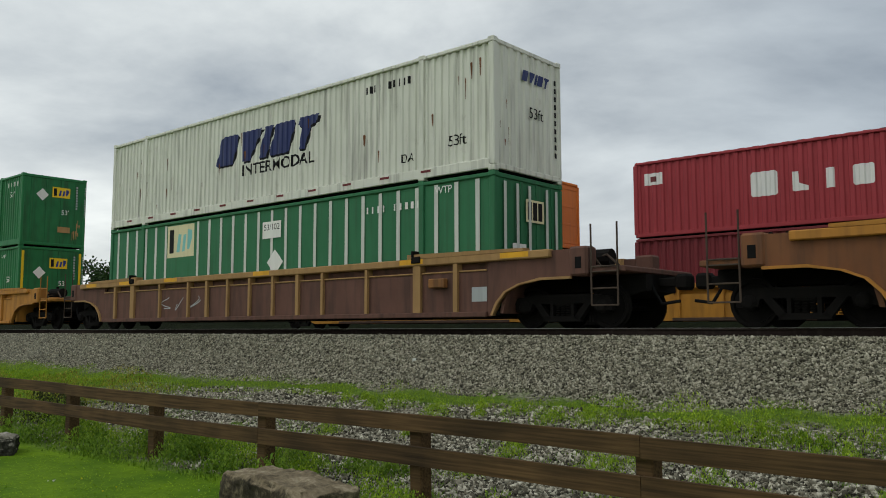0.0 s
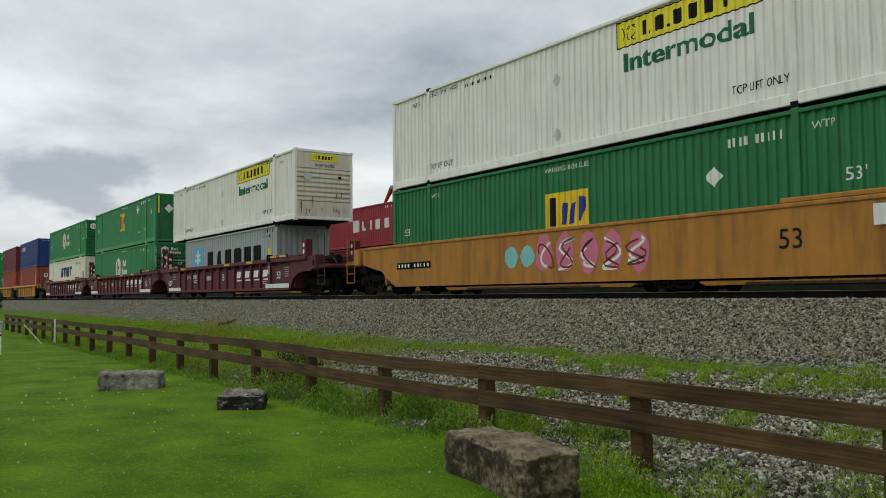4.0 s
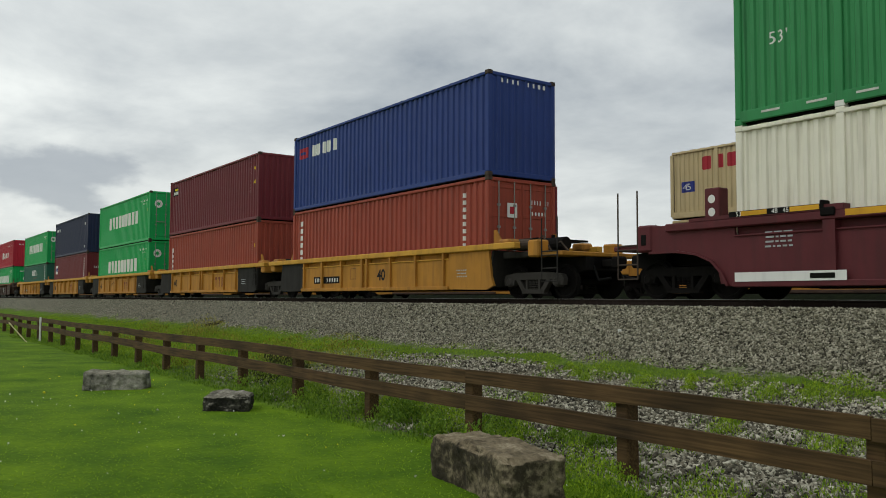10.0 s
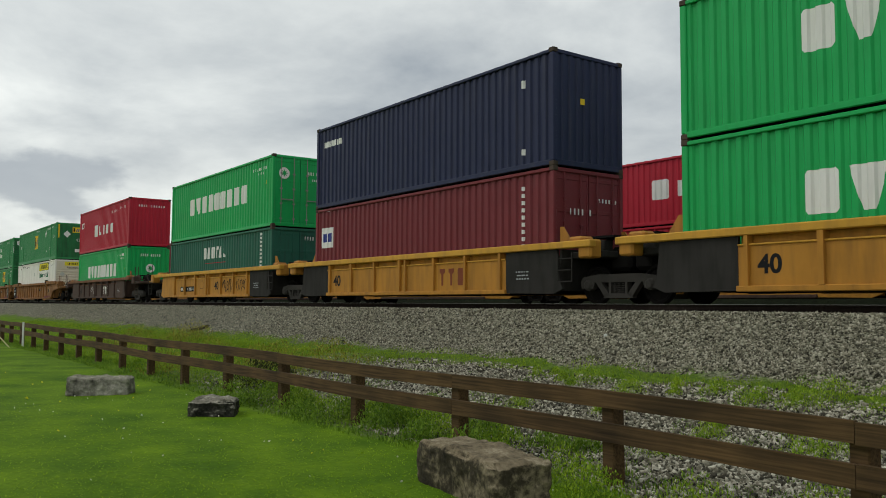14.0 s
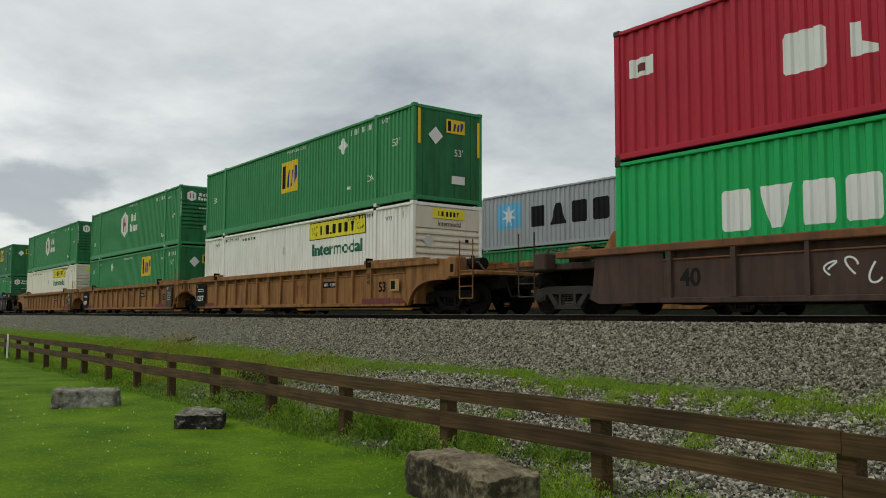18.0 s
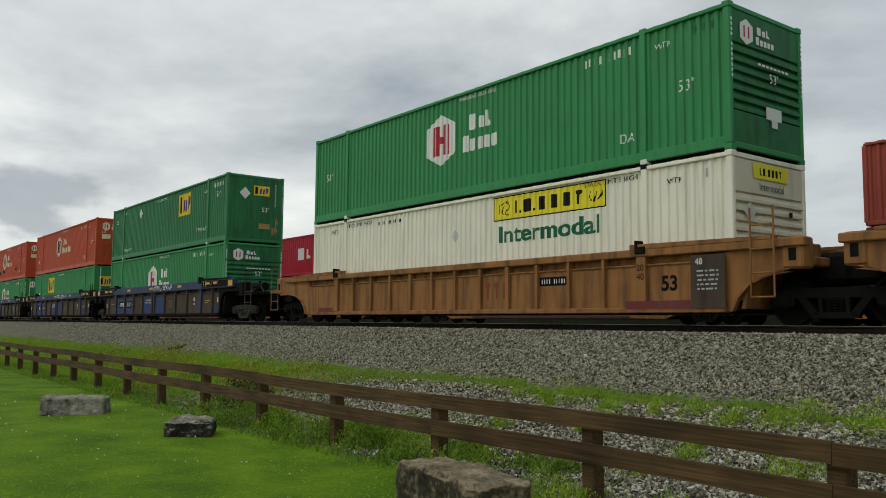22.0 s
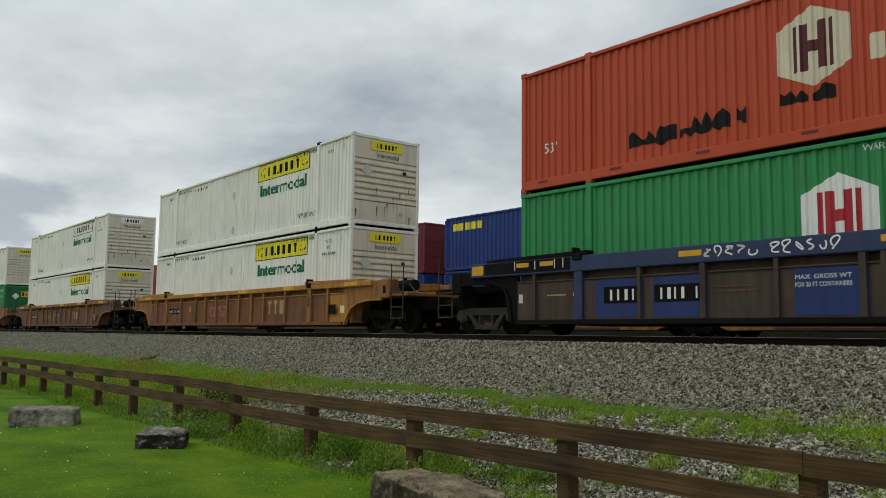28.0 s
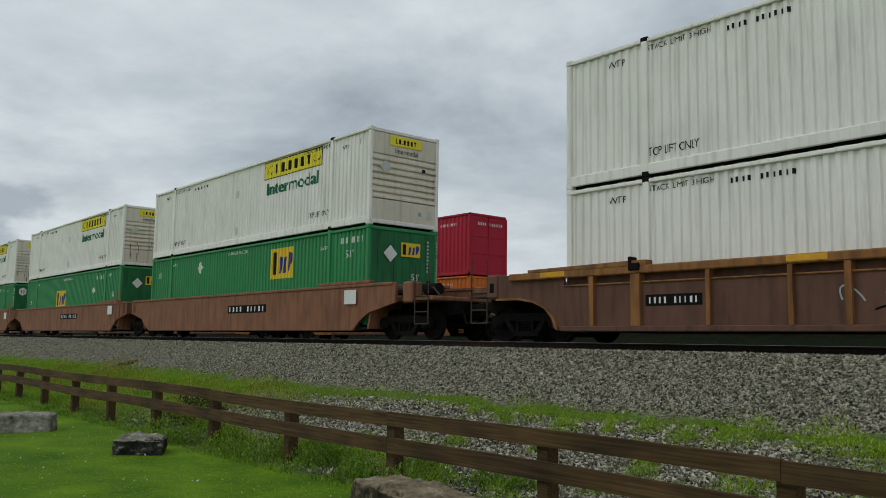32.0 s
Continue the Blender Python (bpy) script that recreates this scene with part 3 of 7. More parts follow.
def part(name, key, fill, mat, parent, label="", at=None):
    """Links a mesh as one object under a thing or a part."""
    ob = new(name, mesh_of(key, fill, mat))
    ob.parent = parent
    if at is not None:
        ob.matrix_basis = at
    if label:
        ob["label"] = label
    if name in JOINED:
        ob["kind"] = "stuff"
    return ob


def thing(name, m, label, category, group="", kind=""):
    ob = new(name)
    ob.empty_display_size = 0.2
    ob.matrix_basis = m
    return tagged(ob, label, category, group, kind)


# ---------------------------------------------------------------- flat marks that follow a surface
def rect(x0, x1, z0, z1, lean=0.0):
    return [(x0 + lean * z0, z0), (x1 + lean * z0, z0), (x1 + lean * z1, z1), (x0 + lean * z1, z1)]


def blocks(x0, x1, z0, z1, count, lean=0.0, gap=0.2, seed=1):
    """A row of plain solid blocks standing for a word mark, one outline for each."""
    rnd = random.Random(seed)
    w, h = (x1 - x0) / count, z1 - z0
    out = []
    for i in range(count):
        f = (1 - gap * 0.6) * rnd.uniform(0.88, 1.0)
        a, b = x0 + w * (i + 0.5 - f / 2), x0 + w * (i + 0.5 + f / 2)
        c = min(b - a, h) * 0.06
        out.append([(x + lean * (z - z0), z) for x, z in ((a + c, z0), (b - c, z0), (b, z0 + c), (b, z1 - c), (b - c, z1), (a + c, z1), (a, z1 - c), (a, z0 + c))])
    return out


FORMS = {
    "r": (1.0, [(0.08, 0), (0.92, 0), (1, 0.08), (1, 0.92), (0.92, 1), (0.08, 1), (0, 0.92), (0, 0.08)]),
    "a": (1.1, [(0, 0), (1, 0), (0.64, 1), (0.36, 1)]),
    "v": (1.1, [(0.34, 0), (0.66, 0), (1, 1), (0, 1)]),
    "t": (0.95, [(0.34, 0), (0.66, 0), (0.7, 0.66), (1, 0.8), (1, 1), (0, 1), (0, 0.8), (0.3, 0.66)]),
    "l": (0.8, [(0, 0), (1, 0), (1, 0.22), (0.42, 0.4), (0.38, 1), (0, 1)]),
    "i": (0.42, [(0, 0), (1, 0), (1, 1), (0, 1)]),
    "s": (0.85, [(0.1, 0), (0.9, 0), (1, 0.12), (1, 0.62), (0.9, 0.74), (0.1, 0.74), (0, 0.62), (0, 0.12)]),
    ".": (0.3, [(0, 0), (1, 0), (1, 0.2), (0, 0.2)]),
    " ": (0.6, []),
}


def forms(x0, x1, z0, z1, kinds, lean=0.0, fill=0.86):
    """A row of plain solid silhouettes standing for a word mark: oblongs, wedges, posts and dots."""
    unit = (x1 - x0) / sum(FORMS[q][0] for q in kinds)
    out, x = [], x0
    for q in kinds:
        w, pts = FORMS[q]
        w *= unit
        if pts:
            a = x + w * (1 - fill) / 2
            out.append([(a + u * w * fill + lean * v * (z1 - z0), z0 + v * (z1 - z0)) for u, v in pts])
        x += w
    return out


def bars(x0, x1, z0, z1, count, seed=1):
    """Plain upright bars standing for writing that is not spelled out."""
    rnd = random.Random(seed)
    w = (x1 - x0) / count
    out = []
    for i in range(count):
        if count > 5 and i == 4:
            continue
        a = x0 + w * i
        out.append(rect(a + w * 0.2, a + w * (0.42 + 0.3 * rnd.random()), z0, z1))
    return out


def hexagon(cx, cz, rx, rz):
    return [[(cx, cz + rz), (cx - rx, cz + rz * 0.55), (cx - rx, cz - rz * 0.55), (cx, cz - rz), (cx + rx, cz - rz * 0.55), (cx + rx, cz + rz * 0.55)]]


def diamond(cx, cz, r):
    return [[(cx, cz + r), (cx - r, cz), (cx, cz - r), (cx + r, cz)]]


def disc(cx, cz, r, k=16):
    return [[(cx + r * math.cos(2 * math.pi * i / k), cz + r * math.sin(2 * math.pi * i / k)) for i in range(k)]]


def star(cx, cz, r, k=7):
    out = []
    for i in range(k):
        a = math.pi / 2 + 2 * math.pi * i / k
        d = math.pi / k
        out.append([(cx, cz), (cx + 0.4 * r * math.cos(a - d), cz + 0.4 * r * math.sin(a - d)), (cx + r * math.cos(a), cz + r * math.sin(a)), (cx + 0.4 * r * math.cos(a + d), cz + 0.4 * r * math.sin(a + d))])
    return out


def scribble(x0, x1, z0, z1, count, seed=3, w=0.04):
    """Loose looping paint strokes."""
    rnd = random.Random(seed)
    out = []
    cell, hz = (x1 - x0) / count, (z1 - z0) / 2
    for i in range(count):
        cx, cz = x0 + cell * (i + 0.5), (z0 + z1) / 2
        p, q, r = rnd.uniform(0, 6.28), rnd.uniform(0, 6.28), rnd.choice((1.0, 1.5, 2.0, 3.0))
        ax, az = cell * rnd.uniform(0.25, 0.40), hz * rnd.uniform(0.6, 0.95)
        turn = rnd.uniform(0.45, 0.8) * 2 * math.pi
        pts = [Vector((cx + ax * math.sin(r * turn * k / 14 + p) + 0.15 * cell * (k / 14 - 0.5), cz + az * math.cos(turn * k / 14 + q))) for k in range(15)]
        edge = []
        for k in range(15):
            d = pts[min(k + 1, 14)] - pts[max(k - 1, 0)]
            n = Vector((-d.y, d.x)).normalized() * w / 2 if d.length > 1e-4 else Vector((0, w / 2))
            edge.append((pts[k] - n, pts[k] + n))
        for (a, b), (c, d) in zip(edge, edge[1:]):
            out.append([tuple(a), tuple(c), tuple(d), tuple(b)])
    return out


def lobes(x0, x1, z0, z1, count, seed):
    """Fat rounded paint shapes side by side."""
    rnd = random.Random(seed)
    cell, out = (x1 - x0) / count, []
    for i in range(count):
        cx, cz = x0 + cell * (i + 0.5), (z0 + z1) / 2 + rnd.uniform(-0.05, 0.05)
        out.append([(cx + cell * 0.46 * rnd.uniform(0.75, 1.0) * math.cos(k * math.pi / 6), cz + (z1 - z0) / 2 * rnd.uniform(0.8, 1.0) * math.sin(k * math.pi / 6)) for k in range(12)])
    return out


def smear(x0, x1, z0, z1, count, seed):
    """One ragged run of paint: touching uneven slabs."""
    rnd = random.Random(seed)
    xs = [x0 + (x1 - x0) * i / count for i in range(count + 1)]
    low = [z0 + (z1 - z0) * rnd.uniform(0.0, 0.25) for _ in xs]
    top = [z1 - (z1 - z0) * rnd.choice((0.0, 0.1, 0.3, 0.55)) for _ in xs]
    return [[(xs[i], low[i]), (xs[i + 1], low[i + 1]), (xs[i + 1], top[i + 1]), (xs[i], top[i])] for i in range(count)]


def words(text, x0, z0, height, width=None, bold=0.0):
    """Readable writing in the built-in font, as triangles in x and z."""
    key = ("words", text, bold)
    if key not in MESH:
        cu = bpy.data.curves.new("t", "FONT")
        cu.body = text
        cu.offset = bold
        ob = bpy.data.objects.new("t", cu)
        scene.collection.objects.link(ob)
        bpy.context.view_layer.update()
        dg = bpy.context.evaluated_depsgraph_get()
        me = ob.evaluated_get(dg).to_mesh()
        co = [(v.co.x, v.co.y) for v in me.vertices]
        MESH[key] = [[co[i] for i in p.vertices] for p in me.polygons]
        ob.evaluated_get(dg).to_mesh_clear()
        bpy.data.objects.remove(ob)
        bpy.data.curves.remove(cu)
    tris = MESH[key]
    xs = [p[0] for t in tris for p in t]
    zs = [p[1] for t in tris for p in t]
    sz = height / (max(zs) - min(zs))
    sx = sz if width is None else width / (max(xs) - min(xs))
    return [[(x0 + (x - min(xs)) * sx, z0 + (z - min(zs)) * sz) for x, z in t] for t in tris]


def lay(bm, polys, place, cuts=()):
    """Lays flat shapes on a surface: cut where the surface folds, then place(u, v) gives the point."""
    for p in polys:
        try:
            bm.faces.new([bm.verts.new((x, 0, z)) for x, z in p])
        except ValueError:
            pass
    bm.normal_update()
    if cuts:
        us = [v.co.x for v in bm.verts]
        lo, hi = min(us), max(us)
        for c in cuts:
            if lo < c < hi:
                bmesh.ops.bisect_plane(bm, geom=bm.verts[:] + bm.edges[:] + bm.faces[:], plane_co=(c, 0, 0), plane_no=(1, 0, 0))
    for v in bm.verts:
        v.co = place(v.co.x, v.co.z)


# ---------------------------------------------------------------- containers
def folds(x0, x1, pitch, depth):
    """Break points (x, depth inwards) of trapezoid corrugation between x0 and x1."""
    k = max(1, round((x1 - x0) / pitch))
    p = (x1 - x0) / k
    out = [(x0, 0.0)]
    for i in range(k):
        a = x0 + i * p
        out += [(a + p * 0.34, 0.0), (a + p * 0.48, depth), (a + p * 0.82, depth), (a + p * 0.96, 0.0)]
    out.append((x1, 0.0))
    return out


LIFT = 6.0     # lift posts of the long boxes, from the middle


def side_folds(L, style):
    h = L / 2 - 0.14
    if style == "plate":
        return folds(-h, h, 0.61, 0.006)
    pitch, depth = (0.205, 0.034) if style == "fine" else (0.21, 0.036) if L > 15 else (0.28, 0.046)
    if L > 15:
        a, b = LIFT - 0.08, LIFT + 0.08
        return folds(-h, -b, pitch, depth) + folds(-a, a, pitch, depth) + folds(b, h, pitch, depth)
    return folds(-h, h, pitch, depth)


def depth_at(line, x):
    for (a, da), (b, db) in zip(line, line[1:]):
        if a <= x <= b:
            return da + (db - da) * (x - a) / max(1e-6, b - a)
    return 0.0


def corrugated(bm, line, z0, z1, put):
    lo = [bm.verts.new(put(x, d, z0)) for x, d in line]
    hi = [bm.verts.new(put(x, d, z1)) for x, d in line]
    for i in range(len(line) - 1):
        if line[i + 1][0] - line[i][0] > 1e-6:
            bm.faces.new((lo[i], lo[i + 1], hi[i + 1], hi[i]))


def container(name, label, group, L, H, W, mat, style="std", end="vert", marks=(), far=False, post=None, rail=None):
    """A box: corrugated sides, ends (plain, ribbed or doors), rails, posts and corner castings; origin at the middle of its underside."""
    ob = thing(name, Matrix.Identity(4), label, "container", group)
    k = (round(L, 2), round(H, 2), round(W, 2), style)
    post, rail = post or mat, rail or mat
    h, w = L / 2, W / 2
    line = side_folds(L, style)
    big_box = L > 15
    zr = 0.05 if big_box else 0.03          # underside of the bottom rail
    zb, zt = (0.27 if big_box else 0.16), H - 0.12
    inset = 0.045
    part("side_wall", ("side", k, -1), lambda bm: corrugated(bm, line, zb, zt, lambda x, d, z: (x, -w + inset + d, z)), mat, ob)
    part("side_wall", ("side", k, 1), lambda bm: corrugated(bm, line, zb, zt, lambda x, d, z: (x, w - inset - d, z)), mat, ob)
    e_line = folds(-w + 0.1, w - 0.1, 0.26, 0.04)
    v_line = [(0.16, 0.0), (0.78, 0.0)]
    for j in range(7):
        z = 0.78 + j * 0.19
        v_line += [(z, 0.07), (z + 0.015, 0.07), (z + 0.03, 0.0), (z + 0.09, 0.0)]
    v_line += [(0.78 + 7 * 0.19, 0.05), (0.78 + 7 * 0.19 + 0.02, 0.0), (H - 0.14, 0.0)]
    for s in (1, -1):
        kind = end if s == 1 else "vert"
        if kind == "vert":
            part("end_wall", ("endv", k, s), lambda bm: corrugated(bm, e_line, 0.14, H - 0.12, lambda y, d, z: (s * (h - 0.015 - d), y, z)), mat, ob)
        elif kind == "flat":
            def flat_end(bm):
                box(bm, s * (h - 0.05) - 0.02, s * (h - 0.05) + 0.02, -w + 0.1, w - 0.1, 0.14, H - 0.12)
            # green boxes take the darker end paint
            end_mat = "c_green_end" if mat in ("c_green", "c_green_deep", "c_green_dark") else mat
            part("end_wall", ("endf", k, s), flat_end, end_mat, ob)
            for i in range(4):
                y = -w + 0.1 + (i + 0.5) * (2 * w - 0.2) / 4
                part("end_rib", ("endr", k, i), lambda bm: box(bm, h - 0.032, h - 0.014, y - 0.05, y + 0.05, 0.16, H - 0.14), end_mat, ob)
        elif kind == "slats":
            def slat_end(bm):
                for z in range(len(v_line) - 1):
                    (a, da), (b, db) = v_line[z], v_line[z + 1]
                    if b - a > 1e-6:
                        bm.faces.new([bm.verts.new(p) for p in ((h - 0.02 - da, -w + 0.1, a), (h - 0.02 - da, w - 0.1, a), (h - 0.02 - db, w - 0.1, b), (h - 0.02 - db, -w + 0.1, b))])
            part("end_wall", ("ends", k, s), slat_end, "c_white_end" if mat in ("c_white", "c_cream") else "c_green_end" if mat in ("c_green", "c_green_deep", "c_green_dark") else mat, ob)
        else:
            for q, (ya, yb) in enumerate(((-w + 0.1, -0.012), (0.012, w - 0.1))):
                def leaf(bm, ya=ya, yb=yb):
                    box(bm, h - 0.075, h - 0.045, ya, yb, 0.15, H - 0.13)
                    for zz in (0.22, 0.22 + (H - 0.5) * 0.33, 0.22 + (H - 0.5) * 0.66, H - 0.30):
                        chamfer_box(bm, h - 0.047, h - 0.03, ya + 0.03, yb - 0.03, zz, zz + 0.09, 0.01)
                    box(bm, h - 0.047, h - 0.035, ya, ya + 0.06, 0.15, H - 0.13)
                    box(bm, h - 0.047, h - 0.035, yb - 0.06, yb, 0.15, H - 0.13)
                dr = part("door", ("leaf", k, q), leaf, mat, ob)
                for j, yy in enumerate(() if far else (ya + 0.28, yb - 0.28)):
                    def bar(bm, yy=yy):
                        rod(bm, (h - 0.012, yy, 0.12), (h - 0.012, yy, H - 0.1), 0.017, 6)
                        for zz in (0.3, 0.9, 1.5, 2.1):
                            box(bm, h - 0.03, h + 0.008, yy - 0.05, yy + 0.05, zz, zz + 0.06)
                        box(bm, h - 0.01, h + 0.012, yy, yy + 0.34 * (1 if j == 0 else -1), 1.08, 1.12)
                    part("lock_rod", ("rod", k, q, j), bar, "k_white" if mat in ("c_green", "c_green_deep") else "bare_steel" if mat in ("c_bright_green", "c_oxide") else mat, dr, "steel locking bar with handle")
    part("roof", ("roof", k), lambda bm: corrugated(bm, folds(-h + 0.05, h - 0.05, 0.45, 0.02), -w + 0.05, w - 0.05, lambda x, d, y: (x, y, H - 0.015 - d)), mat, ob)
    part("floor", ("floor", k), lambda bm: box(bm, -h + 0.05, h - 0.05, -w + 0.12, w - 0.12, 0.03, 0.16), "w_dark", ob, "dark underframe")
    for sy in (-1, 1):
        ya, yb = sorted((sy * w, sy * (w - 0.07)))
        part("bottom_rail", ("brail", k, sy), lambda bm: chamfer_box(bm, -h + 0.1, h - 0.1, ya, yb, zr, zb, 0.015), rail, ob)
        part("top_rail", ("trail", k, sy), lambda bm: chamfer_box(bm, -h + 0.1, h - 0.1, ya, yb, zt, H - 0.035, 0.015), rail, ob)
    for sx in (-1, 1):
        xa, xb = sorted((sx * h, sx * (h - 0.09)))
        part("end_sill", ("sill", k, sx), lambda bm: chamfer_box(bm, xa, xb, -w + 0.1, w - 0.1, zr, 0.17, 0.015), rail, ob)
        part("end_header", ("head", k, sx), lambda bm: chamfer_box(bm, xa, xb, -w + 0.1, w - 0.1, H - 0.13, H - 0.03, 0.015), rail, ob)
        for sy in (-1, 1):
            pa, pb = sorted((sx * h, sx * (h - 0.15)))
            qa, qb = sorted((sy * w, sy * (w - 0.11)))
            part("corner_post", ("post", k, sx, sy), lambda bm: chamfer_box(bm, pa, pb, qa, qb, 0.12, H - 0.12, 0.02), post, ob)
            spots = [(sx * (h - 0.08), 0.085)]
            if L > 15:
                spots.append((sx * LIFT, 0.09))
                part("lift_post", ("lpost", k, sx, sy), lambda bm: chamfer_box(bm, sx * LIFT - 0.075, sx * LIFT + 0.075, *sorted((sy * (w + 0.006), sy * (w - 0.1))), 0.1, H - 0.08, 0.012), post, ob)
            if not far:
                for j, (xx, r) in enumerate(spots):
                    for z0 in (0.0, H - 0.12):
                        def cast(bm, xx=xx, r=r, z0=z0):
                            chamfer_box(bm, xx - r, xx + r, *sorted((sy * (w + 0.006), sy * (w - 0.16))), z0, z0 + 0.12, 0.015)
                        part("corner_casting", ("cast", k, sx, sy, j, z0), cast, ("w_soot" if L < 15 else rail) if j == 0 else ("k_white" if mat in ("c_green", "c_green_deep", "c_green_dark") and z0 == 0 else "w_black" if style == "fine" else rail), ob)
    cuts = [x for x, d in line]
    for i, (nm, polys, km, face, lab) in enumerate(marks):
        lvl = 0.0025 + 0.0008 * i
        put = {"side": lambda u, v: Vector((u, -w + inset + depth_at(line, u) - lvl, v)), "end": lambda u, v: Vector((h - 0.01 + lvl, u, v)), "rail": lambda u, v: Vector((u, -w - lvl, v)), "post": lambda u, v: Vector((h + lvl, u, v))}[face]
        cut = cuts if face == "side" else ()
        groups = [[p] for p in polys] if nm in ("word_mark", "reflector", "side_rib") else [polys]
        for g in groups:
            key = ("mark", k, nm, face, i, len(g), tuple(round(q, 3) for q in g[0][0] + g[0][2]), tuple(round(q, 3) for q in g[-1][0]))
            part("letter_block" if nm == "word_mark" else nm, key, lambda bm: lay(bm, g, put, cut), km, ob, lab if g is groups[0] else "")
    return ob

# ---------------------------------------------------------------- liveries: (name, shapes, material, face, label)
def M(nm, polys, km, face="side", lab=""):
    return (nm, polys, km, face, lab)


def runs(x0, x1, z0, z1, count, seed):
    """Narrow upright rust runs."""
    rnd = random.Random(seed)
    out = []
    for _ in range(count):
        x, z, w, g = rnd.uniform(x0, x1), rnd.uniform(z0 + 0.2, z1), rnd.uniform(0.008, 0.03), rnd.uniform(0.1, 0.5)
        out.append([(x - w * 0.3, max(z0, z - g)), (x + w * 0.3, max(z0, z - g)), (x + w, z), (x, z + 0.03), (x - w, z)])
    return out


def size_mark(x, z, km="k_white", h=0.24):
    return M("size_marking", words("53'", x, z, h), km)


def code(x0, x1, z0, z1, n, km, seed, face="side"):
    return M("code_stencil", bars(x0, x1, z0, z1, n, seed), km, face)


def post_code(seed, z0=1.25, z1=2.5, km="k_white"):
    """Small upright codes painted down both corner posts of the end."""
    rnd = random.Random(seed)
    n = int((z1 - z0) / 0.1)
    return [M("post_code", [rect(u - rnd.uniform(0.018, 0.03), u + 0.025, z1 - 0.1 * i, z1 - 0.1 * i + 0.065) for i in range(n) if i != 4], km, "post") for u in (-1.24, 1.235)]


def sign_emp(cx, cz, w, h, face="side", old=False, faded=False):
    """A yellow square with three dark and blue block shapes."""
    back = "k_cream" if faded else "k_yellow"
    x0, x1, z0, z1 = cx - w / 2, cx + w / 2, cz - h / 2, cz + h / 2
    dark = [rect(x0 + w * 0.08, x0 + w * 0.25, z0 + h * 0.14, z1 - h * 0.12)]
    blue = [[(x0 + w * 0.36, z0 + h * 0.16), (x0 + w * 0.47, z0 + h * 0.16), (x0 + w * 0.53, z0 + h * 0.70), (x0 + w * 0.42, z0 + h * 0.72)], [(x0 + w * 0.56, z0 + h * 0.16), (x0 + w * 0.67, z0 + h * 0.18), (x0 + w * 0.72, z0 + h * 0.70), (x0 + w * 0.61, z0 + h * 0.68)]]
    tail = [[(x0 + w * 0.76, z0 + h * 0.22), (x0 + w * 0.83, z0 + h * 0.22), (x0 + w * 0.93, z0 + h * 0.56), (x0 + w * 0.92, z0 + h * 0.80), (x0 + w * 0.77, z0 + h * 0.84)]]
    return [M("sign_panel", [rect(x0, x1, z0, z1)], back, face, "yellow square sign"), M("sign_block", dark, "k_black", face), M("sign_block", blue, "k_aqua" if faded else "k_blue", face), M("sign_block", tail, "k_aqua" if faded else "k_blue", face)]


def emp(high=True, seed=1, yellow_bar=False, cx=-0.07, wide=1.5):
    out = []
    if high:
        out += sign_emp(3.08, 2.07, 1.5, 1.02)
        out += [M("lift_stencil", words("TOP LIFT ONLY", 4.66, 0.66, 0.15, 1.15), "k_white"), M("lift_stencil", words("TOP LIFT ONLY", -5.9, 0.42, 0.15, 1.15), "k_white")]
        out += [M("diamond_plate", diamond(-3.28, 2.28, 0.24), "k_white"), code(6.55, 7.75, 2.42, 2.60, 10, "k_white", seed), size_mark(6.87, 1.98), size_mark(-7.45, 2.05, h=0.22)]
        out += [M("post_stencil", words("WTP", 5.45, 2.3, 0.12), "k_white"), M("post_stencil", words("WTP", -5.9, 2.45, 0.12), "k_white"), M("warning_stencil", words("WARNING HIGH CUBE", -0.9, 2.58, 0.11, 1.5), "k_white")]
    else:
        out += sign_emp(cx, 1.56, wide, 0.95)
        out += [M("diamond_plate", diamond(4.18, 1.86, 0.21), "k_white"), code(4.5, 5.75, 2.38, 2.55, 10, "k_white", seed), size_mark(6.89, 1.46), size_mark(-7.45, 1.42, h=0.22)]
        out += [M("post_stencil", words("WTP", 6.3, 2.45, 0.14), "k_white"), M("post_stencil", words("WTP", -5.9, 2.45, 0.12), "k_white"), M("warning_stencil", words("WARNING HIGH CUBE", -0.82, 2.55, 0.12, 1.54), "k_white")]
    if yellow_bar:
        out += [M("warning_strip", [rect(-1.2, -1.1, 1.2, 2.7)], "k_yellow", "end"), M("warning_strip", [rect(1.08, 1.18, 1.2, 2.7)], "k_yellow", "end")]
    out += sign_emp(0.25, 2.25, 0.72, 0.42, "end")
    out += [M("diamond_plate", diamond(-0.5, 1.85 if yellow_bar else 2.1, 0.25), "k_white", "end"), M("size_marking", words("53'", 0.28, 1.35, 0.2), "k_white", "end"), M("label_panel", [rect(0.15, 0.65, 0.62, 0.85)], "k_tan", "end"), M("code_stencil", [rect(0.86, 0.93, 2.5 - 0.11 * i, 2.57 - 0.11 * i) for i in range(9)], "c_grey", "end"), M("rust_stain", runs(0.75, 1.05, 0.35, 1.2, 8, 5), "k_tan", "end")] + post_code(3, 1.2, 2.5, "c_grey")[1:]
    return out


